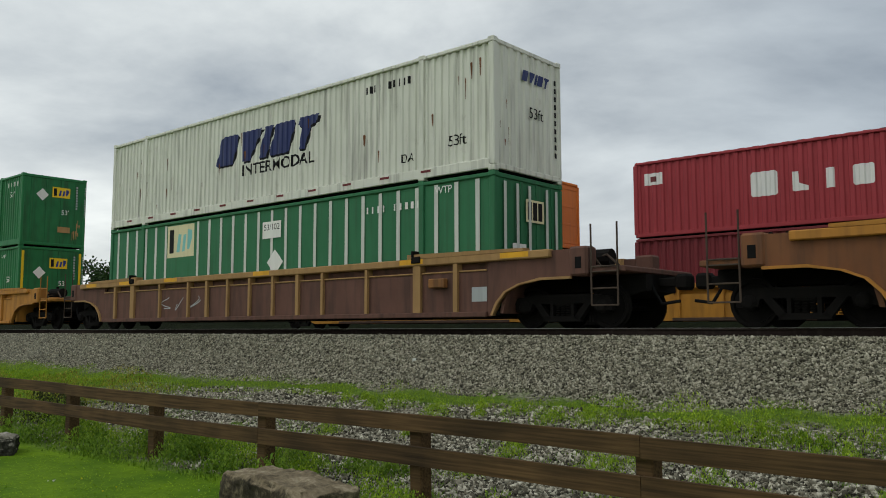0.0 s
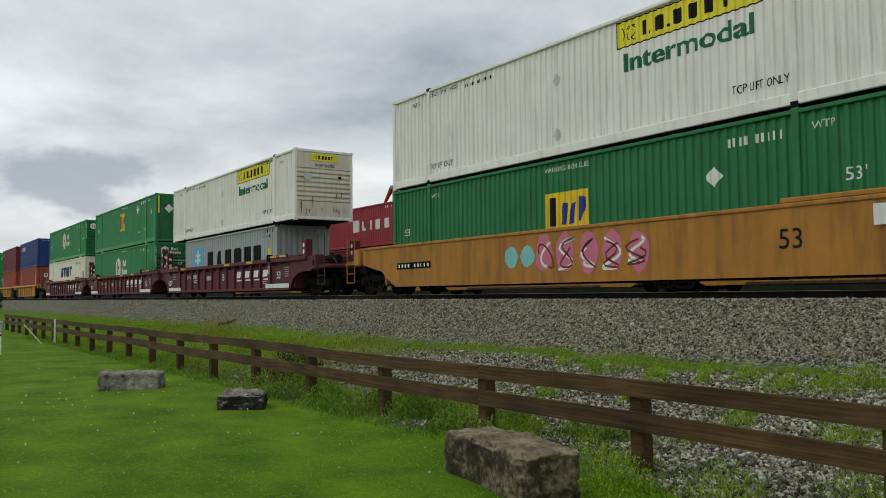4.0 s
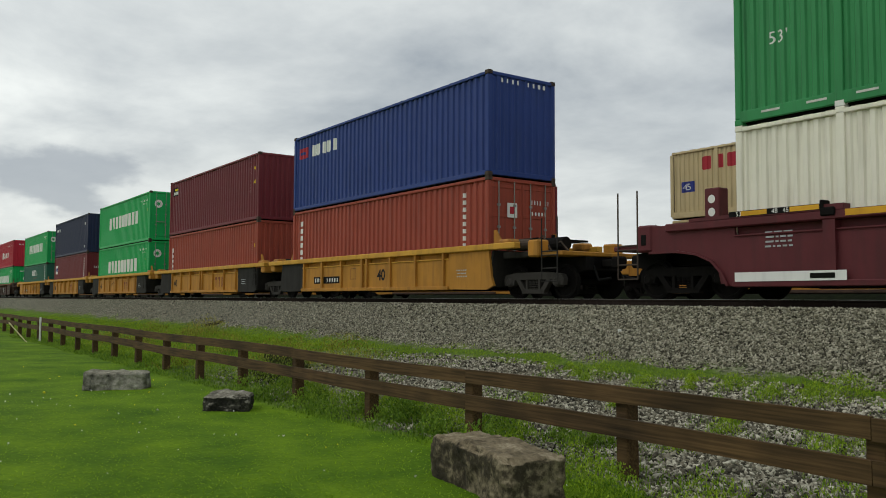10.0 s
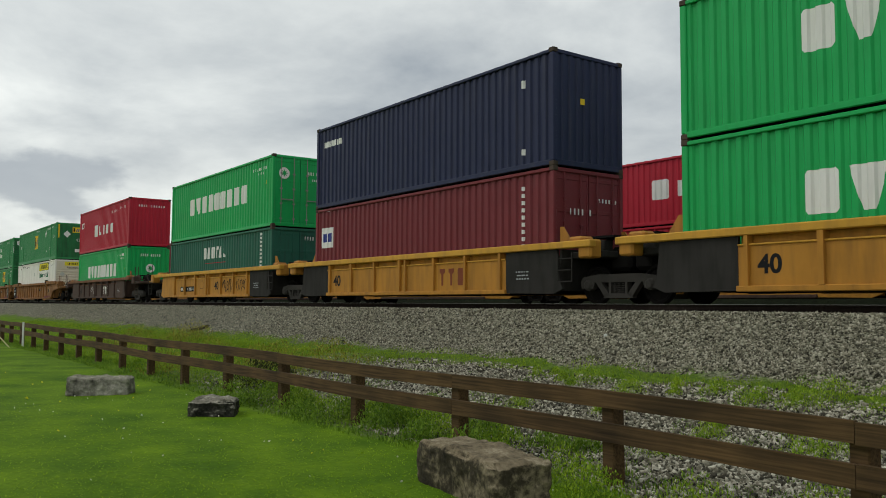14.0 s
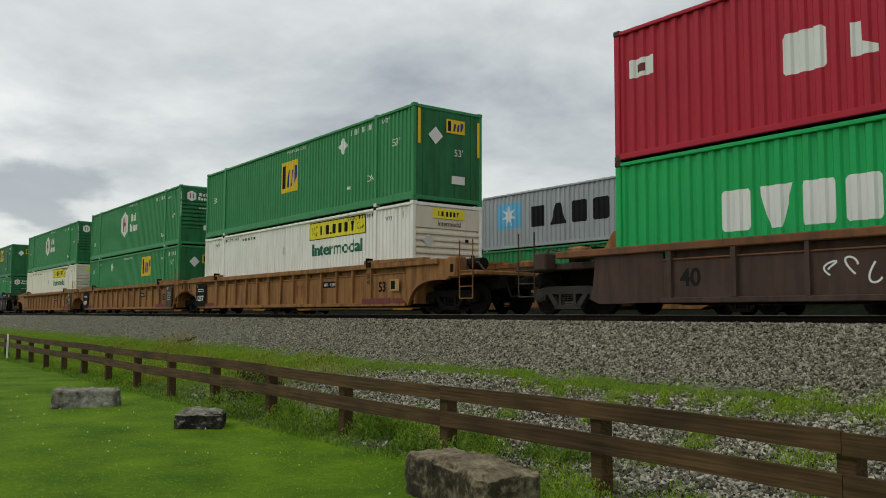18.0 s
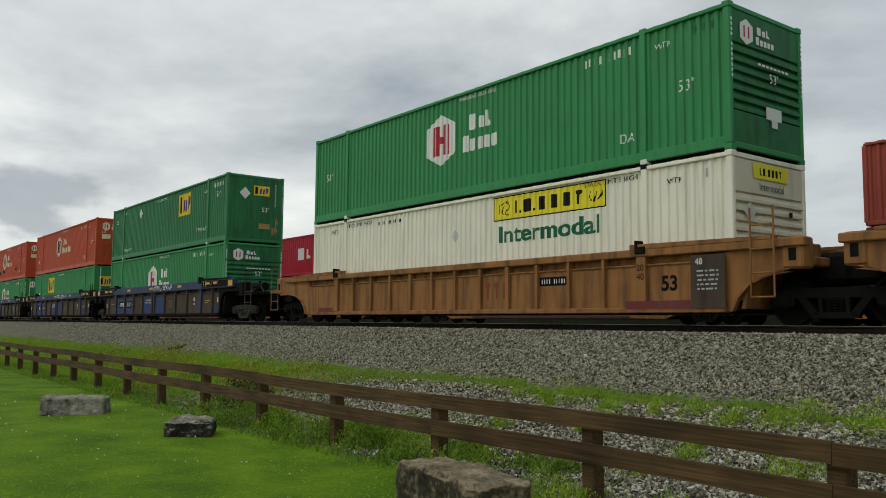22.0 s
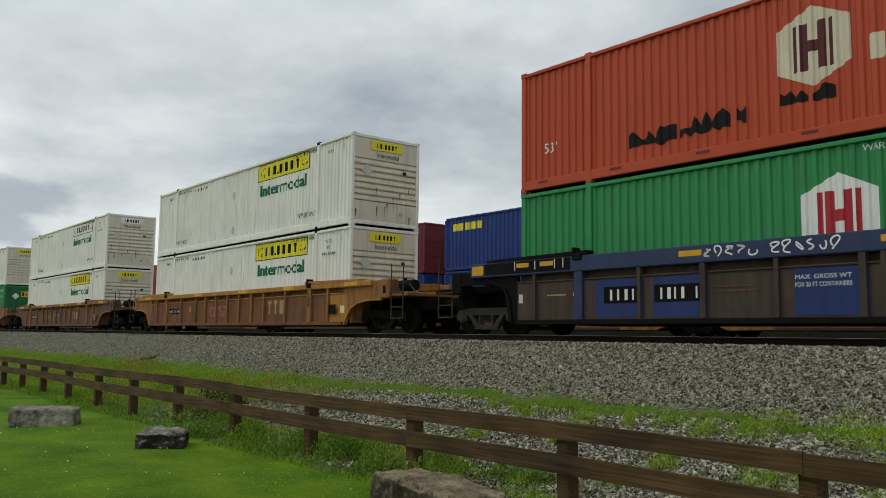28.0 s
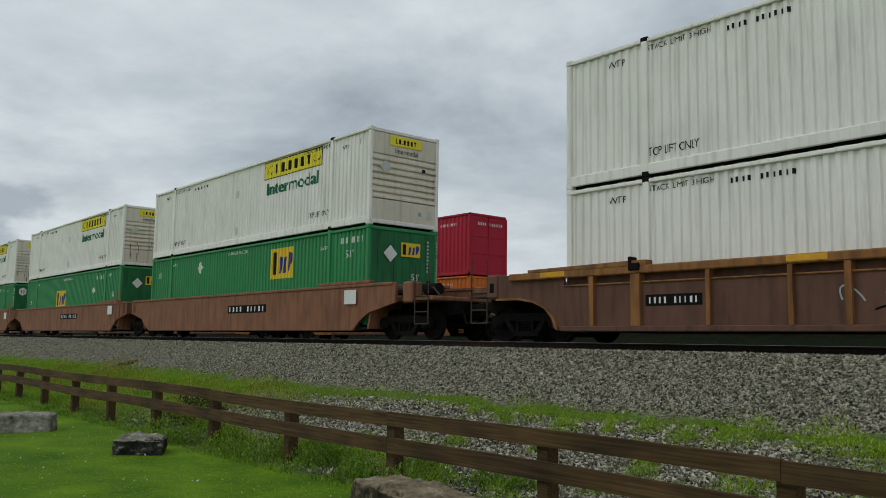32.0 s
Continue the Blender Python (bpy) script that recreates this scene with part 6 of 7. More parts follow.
# 1
car = well_car("well_car", "brown rusty ribbed well car with yellow chord", G2, L53, "w_brown", ends="w_brown", chord="w_stake", rib_mat="w_stake",
               marks=[C("tag_paint", scribble(-4.6, -2.3, 0.5, 1.1, 3, 4, 0.025), "c_grey"), C("label_panel", [rect(7.6, 8.0, 0.55, 0.85)], "c_grey")])
part("side_box", ("sidebox",), lambda bm: chamfer_box(bm, 6.5, 6.95, -1.62, -1.47, 0.86, 1.06, 0.02), "w_tan", car)
chord_marks(car, L53, 1.40, [-9.1, -6.9, -4.2, 0.2, 5.6, 8.4])
stack(-10.29, L53, car, box53("c_green_dull", "old green container with pale upright strips", emp_old(), "plate", "flat"), box53("c_white_old", "rust-streaked white container with blue slanted word mark", swift(True), "std", "vert"))
# 2
car = well_car("well_car", "yellow ribbed steel well car, dirty along the sill", G2, L53, "w_yellow", marks=plate(-6.6, -4.4, 0.78, 1.02, 3) + [C("word_mark", forms(3.1, 4.35, 0.6, 1.1, "ttr", 0, 0.6), "k_ghost"), C("size_marking", words("53", -2.75, 0.72, 0.34), "k_black"), C("data_panel", [rect(5.0, 5.45, 0.7, 1.0)], "w_black")])
stack(-33.68, L53, car, box53("c_green_deep", "green container with yellow square sign, in the well", emp(False, 3, True)), box53("c_green_deep", "green container with yellow square sign, on top", emp(True, 4)))
# 3
car = well_car("well_car", "yellow smooth-sided well car with pink sprayed paint", G2, L53, "w_yellow", "smooth", marks=plate(-7.5, -5.6, 0.78, 0.98, 5) + [C("sprayed_paint", lobes(-2.2, -0.9, 0.6, 1.2, 2, 6), "k_aqua"), C("sprayed_paint", lobes(-1.0, 2.8, 0.4, 1.45, 5, 2), "k_pink", "pink and white sprayed shapes"), C("sprayed_paint", scribble(-0.9, 2.7, 0.45, 1.4, 5, 8, 0.07), "k_white"), C("sprayed_paint", scribble(-0.9, 2.7, 0.5, 1.3, 5, 19, 0.05), "k_faded"), C("size_marking", words("53", 5.75, 0.75, 0.36), "k_black"), C("data_panel", [rect(7.5, 8.1, 1.05, 1.4)], "k_white")])
stack(-57.33, L53, car, box53("c_green_deep", "green container with yellow square sign, in the well", emp(False, 5, True)), box53("c_white", "white ribbed container with yellow name board", jb(3), "fine", "slats"))


def bnsf(letter, left, right):
    mk = [C("word_mark", blocks(1.93, 5.99, 0.82, 1.10, 4, lean=0.3, gap=0.8, seed=14), "k_white", "white slanted block letters"), C("underline", [rect(2.26 + 1.0167 * i, 2.86 + 1.0167 * i, 0.68, 0.74) for i in range(4)], "k_white"), C("white_strip", [rect(5.75, 8.1, 0.33, 0.5)], "k_white"), C("white_strip", [rect(-7.95, -5.8, 0.33, 0.5)], "k_white"), C("size_marking", words("53", 6.74, 0.7, 0.30, None, 0.02), "k_white"), C("unit_letter", words(letter, 0.4, 0.75, 0.3), "k_white"), C("number_stencil", bars(-4.95, -4.2, 0.92, 1.10, 5, 4) + bars(-3.95, -3.15, 0.92, 1.10, 5, 7), "k_white"), C("label_panel", [rect(-1.85, -1.25, 0.80, 1.0)], "c_grey"), C("post_stencil", words("20", 6.0, 1.1, 0.13), "k_white"), C("post_stencil", words("40", 6.0, 0.92, 0.13), "k_white")]
    if left == "own":
        mk.append(C("white_strip", [rect(-6.45, -6.0, 0.37, 0.46)], "w_dark", "dark smear on a white strip"))
    else:
        mk.append(C("load_marking", words("125T", -7.95, 0.63, 0.26, None, 0.02), "k_white"))
    mk += text_block(7.5, 1.12, 5, 3, "c_grey", 0.5) + text_block(-3.9, 0.8, 2, 4, w=0.6) + text_block(5.25, 0.6, 2, 4, w=0.55) + text_block(-7.4, 1.2, 4, 5, "c_grey", 0.6)
    c = well_car("well_car", "maroon articulated well car unit with white lettering", G2, L53, "w_maroon", left=left, right=right, marks=mk, tall_posts=True)
    chord_marks(c, L53, 1.40, [-5.8, 0.8, 3.6])
    for q in (-1, 1):
        part("chord_panel", ("cpan", q), lambda bm: lay(bm, [rect(*sorted((q * 6.2, q * 8.05)), 1.535, 1.64)], lambda u, v: Vector((u, -1.563, v))), "w_black", c, "black chord panel")
        chord_marks(c, L53, 1.545, [q * 6.55 - 0.25, q * 7.5 - 0.3], y=-1.567, w=0.55, hgt=0.085)
        for tx, wx in (("45", 6.86), ("48", 7.08), ("53", 7.82)):
            part("size_marking", ("cnum", tx, q), lambda bm: lay(bm, words(tx, q * wx - 0.07, 1.545, 0.085), lambda u, v: Vector((u, -1.57, v))), "k_white", c)
    return c


# 4 to 6: a maroon articulated set
stack(-81.01, L53, bnsf("B", "shared_truck", "own"), (container("shipping_container", "grey container with light blue square, in the well", G1, L40, 2.591, W40, "c_grey", "std", "vert", maersk()), 2.591), box53("c_white", "white ribbed container overhanging a shorter grey one", jb(4), "fine", "slats"))
stack(-100.79, L53, bnsf("C", "shared_truck", "shared"), box53("c_green", "green container with white hexagon emblem", hub(False, seed=4), end="slats"), box53("c_green", "green container with yellow square sign, on top", emp_split(7)))
stack(-120.51, L53, bnsf("A", "own", "shared"), box53("c_cream", "cream container with blue slanted word mark", swift(False)), box53("c_green", "green container with hexagon emblem and white dashes", hub(True, seed=6, left_z=1.42), end="slats"))


def ttx40(left, right, mat="w_gold", label="yellow short well car unit with dark end panels", numbered=False, tag=None, ends="w_slate", chord="w_chord"):
    mk = [C("size_marking", words("40", 0.75 if numbered else -4.25, 0.55, 0.36, None, 0.03), "k_black")]
    if numbered:
        mk += plate(-3.7, -1.75, 0.5, 0.74, 6) + [C("stencil_frame", [rect(-1.0, -0.62, 0.62, 0.64), rect(-1.0, -0.62, 0.96, 0.98), rect(-1.0, -0.98, 0.64, 0.96), rect(-0.64, -0.62, 0.64, 0.96)], "w_rust")]
    else:
        mk.append(C("word_mark", forms(1.75, 3.0, 0.48, 0.94, "ttr", 0, 0.62), "k_ghost" if mat == "w_gold" else "k_white"))
    if tag:
        mk.append(C("tag_paint", (scribble(tag[0], (tag[0] + tag[1]) / 2 - 0.15, 0.42, 1.0, 7, 12, 0.045) + scribble((tag[0] + tag[1]) / 2 + 0.15, tag[1], 0.48, 0.98, 7, 27, 0.045) if tag[1] - tag[0] > 2 else scribble(*tag, 0.5, 1.0, 3, 12, 0.035)), "k_black" if mat == "w_gold" else "k_white", "sprayed tag"))
    mk += [C(t[0], t[1], t[2]) for t in text_block(5.0, 0.75, 3, 4, "c_grey", 0.5)]
    return well_car("well_car", label, G2, L40, mat, left=left, right=right, ends=ends, chord=chord, raised=False, marks=mk)


# 7 to 11: a five-unit set for forty-foot boxes
stack(-144.38, L40, ttx40("shared_truck", "own", numbered=True), box40("c_oxide", "oxide red container with doors, in the well", triton(), "doors"), box40("c_blue", "blue container with white word mark", seaco()))
stack(-160.05, L40, ttx40("shared_truck", "shared"), box40("c_oxide", "faded oxide red container with white strip", oxide_marks()), box40("c_maroon", "dark maroon container with small name plate", beacon()))
stack(-176.06, L40, ttx40("shared_truck", "shared", tag=(-1.3, 0.0)), box40("c_bright_green", "bright green container with white block word mark", evergreen(seed=2), "doors"), box40("c_bright_green", "bright green container with white block word mark", evergreen(seed=3), "doors"))
stack(-191.96, L40, ttx40("shared_truck", "shared"), box40("c_maroon_red", "maroon red container with doors, in the well", red_marks(), "doors"), box40("c_navy", "navy blue container with small white lettering", navy_marks()))
stack(-207.86, L40, ttx40("own", "shared", numbered=True, tag=(1.7, 4.4)), box40("c_teal", "weathered dark teal container with white word mark", capital(), "doors", 2.591), box40("c_bright_green", "bright green container with white block word mark", evergreen(seed=5), "doors"))
# 12
stack(-227.83, L40, ttx40("own", "own", "w_umber", "brown short well car with rusty chord and sprayed tag", tag=(-1.4, -0.3), ends="w_umber", chord="w_rust"), box40("c_bright_green", "bright green container with round white emblem", evergreen_blank()), box40("c_red", "red container with white word mark and flag", kline()))


def tan_car(left, right, seed):
    mk = plate(3.1, 4.0, 0.86, 1.06, seed, "w_dark") + [C("size_marking", words("53", 6.55, 0.66, 0.31, None, 0.03), "w_dark"), C("word_mark", forms(1.1, 2.1, 0.6, 1.0, "ttr", 0, 0.6), "k_ghost"), C("red_strip", [rect(5.7, 7.3, 0.31, 0.47)], "k_faded"), C("red_strip", [rect(-7.2, -6.25, 0.33, 0.46)], "k_faded"), C("post_stencil", words("20", 6.0, 1.08, 0.13), "w_dark"), C("post_stencil", words("40", 6.0, 0.90, 0.13), "w_dark"), C("red_strip", [rect(7.45, 7.95, 0.33, 0.46)], "k_faded")]
    if left != "own":
        mk += [C("data_panel", [rect(-8.36, -7.26, 0.31, 1.3)], "w_black", "black data panel with white stencils"), C("load_marking", words("125T", -8.22, 0.56, 0.22, 0.80, 0.02), "k_white"), C("load_marking", words("53", -8.25, 1.14, 0.1), "k_white"), C("data_panel", text_block(-8.15, 1.04, 2, seed, "k_white", 0.7)[0][1], "k_white")]
    if right != "own":
        mk += [C("data_panel", [rect(7.3, 8.05, 0.31, 1.32)], "w_soot", "black data panel with white stencils"), C("load_marking", words("48", 7.4, 1.14, 0.12), "k_white")]
        mk += [C("data_panel", t[1], t[2]) for t in text_block(7.42, 1.0, 5, seed, "c_grey", 0.5)]
    else:
        mk += [C("data_panel", [rect(7.28, 7.76, 0.68, 1.02)], "k_tan"), C("data_panel", [rect(7.34, 7.56, 0.73, 0.97)], "w_black", "small dark data label")]
    return well_car("well_car", "tan ribbed well car unit with worn stencils", G2, L53, "w_tan", left=left, right=right, marks=mk)


# 13 to 15: a tan articulated set
stack(-247.58, L53, tan_car("shared_truck", "own", 3), box53("c_white", "white ribbed container with yellow name board, in the well", jb(5), "fine", "slats"), box53("c_green", "green container with yellow square sign, on top", emp_split(3)))
stack(-267.18, L53, tan_car("shared_truck", "shared", 5), box53("c_green", "green container with yellow square sign, in the well", emp(True, 6)), box53("c_green", "green container with white hexagon emblem", hub(True, seed=8), end="slats"))
stack(-286.92, L53, tan_car("own", "shared", 8), box53("c_cream", "cream ribbed container with yellow name board, in the well", jb(7, dx=-0.45), "fine", "slats"), box53("c_green", "green container with white hexagon emblem, on top", hub(True, seed=9, left_z=1.38), end="slats"))


def blue_car(left, right, seed):
    off = 0.18 if seed == 7 else 0.0
    mk = [*[C("blue_panel", [rect(u + off, u + off + 1.24, 0.37, 1.16)], "w_blue_patch", "patch of newer blue paint") for u in (-5.85, -4.40, -1.50, 0.28)], C("number_ground", [rect(-5.62 + off, -4.74 + off, 0.66, 1.0), rect(-4.36 + off, -3.24 + off, 0.66, 1.0)], "w_dark", "dark ground behind the number"), C("number_stencil", bars(-5.5 + off, -4.75 + off, 0.72, 0.94, 4, seed) + bars(-4.25 + off, -3.3 + off, 0.72, 0.94, 6, seed + 1)[:6], "k_white"), C("blue_panel", [rect(7.5, 7.98, 0.36, 0.62)], "w_blue_patch"), C("label_panel", [rect(7.84, 7.95, 0.78, 0.98)], "c_offwhite"), C("label_panel", [rect(-7.95, -7.82, 0.72, 0.92)], "c_offwhite"), C("stencil", [rect(6.5, 7.05, 0.84, 0.88), rect(6.5, 6.9, 0.76, 0.79), rect(-7.05, -6.5, 0.86, 0.89)], "k_tan"), C("stencil", [rect(5.2, 5.4, 0.86, 1.02), rect(5.22, 5.38, 0.7, 0.78)], "c_grey"), C("size_marking", words("53", 2.1, 0.62, 0.33, None, 0.02), "w_clay")] + [C("stencil", words("MAX. GROSS WT", -1.3, 0.98, 0.075, 0.95) + words("FOR 20 FT CONTAINERS", -1.3, 0.85, 0.075, 0.95), "k_white")] + [C("unit_letter", words("B" if seed == 3 else "C" if seed == 5 else "A", -6.3, 0.85, 0.2), "c_grey")] + text_block(-2.9, 0.9, 2, 6, "w_brown", 0.9)
    c = well_car("well_car", "dark grimy well car unit with blue chord and patches", G2, L53, "w_soot", "blue", left=left, right=right, chord="w_blue", ends="w_dark", marks=mk)
    chord_marks(c, L53, 1.5, [-3.55, 0.15, 3.4] if seed == 7 else [-4.0, -0.5, 3.4], w=0.5)
    tx = -3.05 if seed == 7 else 0.1
    for q in (-1, 1):
        part("chord_panel", ("bpan", q), lambda bm: lay(bm, [rect(*sorted((q * 6.3, q * 9.05)), 1.405, 1.675)], lambda u, v: Vector((u, -1.5625, v))), "w_black", c, "black chord panel")
        part("end_marker", ("emark", q), lambda bm: box(bm, *sorted((q * 9.1, q * 9.5)), -1.565, -1.53, 1.42, 1.64), "safety_yellow", c, "yellow end marker")
        chord_marks(c, L53, 1.53, [q * 7.0 - 0.2, q * 7.75 - 0.2], y=-1.567, w=0.4, hgt=0.1)
        for u in (6.5, 6.75, 7.35, 8.0):
            part("tick_mark", ("tick", q, u), lambda bm: lay(bm, [rect(q * u - 0.012, q * u + 0.012, 1.47, 1.67)], lambda a, v: Vector((a, -1.569, v))), "k_white", c)
    part("tag_paint", ("zk", tx), lambda bm: lay(bm, scribble(tx, tx + 1.15, 1.42, 1.67, 5, 31, 0.03) + scribble(tx + 1.35, tx + 2.6, 1.42, 1.67, 6, 35, 0.03), lambda u, v: Vector((u, -1.566, v))), "k_white", c, "white hand-painted scrawl")
    return c


# 16 to 18: a dark blue articulated set
stack(-310.62, L53, blue_car("shared_truck", "own", 3), box53("c_green", "green container with white hexagon emblem, in the well", hub(False, seed=12), end="slats"), box53("c_green_dark", "dull green container with yellow square sign, on top", emp(True, 13)))
stack(-330.24, L53, blue_car("shared_truck", "shared", 5), box53("c_green", "green container with doors and yellow square sign", sign_emp(-3.03, 2.02, 1.6, 1.05) + [M("diamond_plate", diamond(-6.6, 1.3, 0.28), "k_white"), size_mark(6.9, 0.7), size_mark(-7.5, 0.6), M("warning_stencil", words("WARNING HIGH CUBE", -1.0, 2.6, 0.11, 1.5), "k_white")] + sign_emp(-0.6, 1.95, 0.72, 0.6, "end") + [code(0.2, 0.9, 2.0, 2.14, 5, "k_white", 3, "end"), code(0.2, 0.95, 1.75, 1.89, 6, "k_white", 4, "end"), M("diamond_plate", diamond(0.85, 1.2, 0.2), "k_white", "end")], end="doors"), box53("c_orange", "orange red container with doors and white emblem", hub(True, True, 14), end="doors"))
stack(-350.14, L53, blue_car("own", "shared", 7), box53("c_green", "green container with white hexagon emblem, in the well", hub(False, seed=15, dx=0.4), end="doors"), box53("c_orange", "orange red container with black sprayed scrawl", hub(True, True, 16, True, 0.3), end="doors"))


def brown_car(seed, tag, mat="w_dun"):
    mk = plate(-5.9, -4.65, 0.72, 0.94, seed, "w_dark") + [C("tag_paint", scribble(*tag, 0.5, 1.0, 5, seed, 0.03), "k_pink" if seed == 3 else "c_grey", "sprayed tag"), C("post_stencil", words("20", 6.0, 0.98, 0.12), "w_dark"), C("post_stencil", words("40", 6.0, 0.82, 0.12), "w_dark")]
    if seed == 3:
        mk += [C("word_mark", forms(3.1, 4.4, 0.62, 1.08, "ttr", 0, 0.62), "k_tan", "faded tan word mark"), C("repainted_panel", [rect(7.26, 8.3, 0.32, 1.16)], "w_yellow", "patch of yellow paint"), C("data_panel", [rect(7.32, 7.72, 0.58, 0.86)], "w_black"), C("label_panel", [rect(7.86, 8.1, 0.6, 0.82)], "k_cream"), C("round_label", disc(-3.6, 0.9, 0.13), "w_yellow")]
    else:
        mk += [C("word_mark", forms(3.2, 4.3, 0.64, 1.0, "ttr", 0, 0.55), "k_tan"), C("tag_paint", scribble(0.15, 0.9, 0.45, 1.05, 3, 8, 0.025), "c_grey"), C("data_panel", [rect(7.4, 7.8, 0.55, 0.85)], "w_pink")]
    c = well_car("well_car", "brown rusted ribbed well car with yellow chord", G2, L53, mat, ends="w_tan" if seed == 3 else "w_dun", chord="w_yellow" if seed == 3 else "w_tan", rib_mat="w_tan", marks=mk)
    chord_marks(c, L53, 1.40, [-8.6, -3.0, 1.0, 4.4, 8.2])
    return c


# 19, 20
stack(-373.65, L53, brown_car(3, (-1.7, -0.2), "w_rust"), box53("c_white", "white ribbed container with yellow name board, in the well", jb(8), "fine", "slats"), box53("c_white", "white ribbed container with yellow name board, on top", jb(10), "fine", "slats"))
stack(-397.34, L53, brown_car(5, (-2.2, 0.2)), box53("c_white", "white ribbed container with yellow name board, in the well", jb(11), "fine", "slats"), box53("c_white", "white ribbed container with rust stains and outlined board", jb(12, False), "fine", "slats"))


def smooth_brown(left, right, seed):
    return well_car("well_car", "brown smooth-sided well car unit with faded paint", G2, L53, "w_clay", "smooth", left=left, right=right, marks=plate(-0.2, 2.6, 0.85, 1.12, seed, "w_dark") + [C("data_panel", [rect(7.3, 7.9, 1.0, 1.4)], "k_white")])


# 21 to 23
stack(-420.93, L53, smooth_brown("shared_truck", "own", 3), box53("c_green", "green container with yellow square sign, in the well", emp(True, 17)), box53("c_white", "white ribbed container with yellow name board", jb(13), "fine", "slats"))
stack(-440.92, L53, smooth_brown("shared_truck", "shared", 5), box53("c_green", "green container with yellow square sign, in the well", emp(False, 18, cx=-1.25, wide=1.7)), box53("c_white", "white ribbed container with yellow name board", jb(14), "fine", "slats"))
stack(-460.6, L53, smooth_brown("own", "shared", 7), box53("c_green", "green container with white hexagon emblem, in the well", hub(False, seed=19)), box53("c_white", "white ribbed container with yellow name board", jb(16), "fine", "slats"))


# ---------------------------------------------------------------- far train: (left end, length, upper paint, lower paint, kind of marks)
FAR_ROWS = [(-29.1, L40, "c_lloyd", "c_lloyd", "line"), (-13.3, L40, "c_red_faded", "c_maroon_red", "kline"), (2.1, L40, "c_offwhite", "c_blue", "red"), (18.5, L40, "c_offwhite", "c_maroon", "red"),
            (34.5, L40, "c_green", "c_oxide", "white"), (54.7, L40, "c_maroon", "c_oxide", "none"), (75.8, L53, "c_beige", "c_beige", "long"), (95.5, L40, "c_beige", "c_offwhite", "none"),
            (112.1, L40, "c_red", "c_red", "kline"), (130.2, L40, "c_grey", "c_green", "maersk"), (148.2, L40, "c_grey", "c_green", "maersk"), (169.0, L40, "c_red", "c_red", "kline"),
            (189.9, L40, "c_blue", "c_maroon", "none"), (209.5, L40, "c_oxide", "c_maroon", "none"), (225.3, L40, "c_grey_blue", "c_grey_blue", "none"), (241.6, 13.716, "c_maroon_red", "c_blue", "none"),
            (256.9, L40, "c_blue", "c_blue", "seaco"), (272.5, L40, "c_oxide", "c_oxide", "none"), (293.4, L40, "c_red", "c_lloyd", "kline")]
FAR_NAMES = {"c_lloyd": "orange", "c_red_faded": "faded red", "c_red": "red", "c_offwhite": "pale grey", "c_green": "green", "c_maroon": "maroon", "c_beige": "beige", "c_grey": "grey", "c_blue": "blue", "c_oxide": "oxide red", "c_grey_blue": "slate blue", "c_maroon_red": "maroon red"}


def far_marks(kind):
    if kind == "kline":
        return kline()
    if kind == "maersk":
        return maersk()
    if kind == "seaco":
        return [M("word_mark", blocks(-5.6, -3.4, 1.9, 2.25, 5, seed=4), "k_lemon")]
    if kind == "red":
        return [M("word_mark", forms(-4.9, -3.2, 1.75, 2.15, "rrrl", 0, 0.74), "k_red")]
    if kind == "long":
        return [M("word_mark", forms(-6.7, -4.7, 1.75, 2.25, "rrrl", 0, 0.74), "k_red"), M("small_panel", [rect(-7.6, -7.0, 1.0, 1.4)], "k_blue"), M("size_marking", words("45", -7.5, 1.08, 0.24), "k_white"), M("end_band", [rect(-8.0, -7.9, 0.3, 2.4)], "w_soot")]
    if kind == "white":
        return [M("word_mark", blocks(-4.2, 4.2, 1.2, 1.85, 7, gap=0.4, seed=6), "k_white")]
    if kind == "line":
        return [M("word_mark", blocks(-4.8, -0.3, 1.0, 1.45, 10, seed=7), "k_black")]
    return [code(3.8, 5.0, 2.1, 2.25, 8, "k_white", 3)]


for row, (ul, ln, hi, lo, kind) in enumerate(FAR_ROWS):
    w = W53 if ln > 15 else W40
    cx = ul + ln / 2
    c = well_car("well_car", ("yellow" if row < 10 else "tan") + " well car on the far track", "well cars of the far train", ln, "w_gold" if row < 10 else "w_tan", ends="w_umber" if row >= 10 else None, raised=False, far=True)
    FAR.append((c, cx, RAIL))
    a = container("shipping_container", FAR_NAMES[lo] + " container in a well car of the far train", "double-stacked boxes of the far train", ln, 2.591, w, lo, "std", "vert", [code(3.8, 5.0, 2.1, 2.25, 8, "k_white", 3)] if lo != "c_blue" else far_marks("seaco"), far=True)
    b = container("shipping_container", FAR_NAMES[hi] + " container on top in the far train", "double-stacked boxes of the far train", ln, H96 if row in (2, 9, 18) else 2.591, w, hi, "std", "doors", far_marks(kind), far=True)
    FAR += [(a, cx, RAIL + 0.41), (b, cx, RAIL + 0.41 + 2.591)]

# ---------------------------------------------------------------- fence
FENCE_Y, STEP = 5.83, 2.322
fence = thing("fence", pose(0, 0, 0), "weathered brown two-board timber fence along the lawn", "fence")
posts = [-5.33 + STEP * i for i in range(-19, 4)]
rnd = random.Random(5)
for i, x in enumerate(posts):
    z = ground_z(x, FENCE_Y)
    tilt = rnd.uniform(-1.5, 1.5)
    part("post", ("fpost", i % 4), lambda bm: (chamfer_box(bm, -0.075, 0.075, -0.075, 0.075, -0.35, 0.82 - 0.006 * (i % 4), 0.012),), "fence_wood", fence, "", pose(x, FENCE_Y + rnd.uniform(-0.01, 0.01), z, 0, tilt * 0.5, rnd.uniform(-4, 4)))
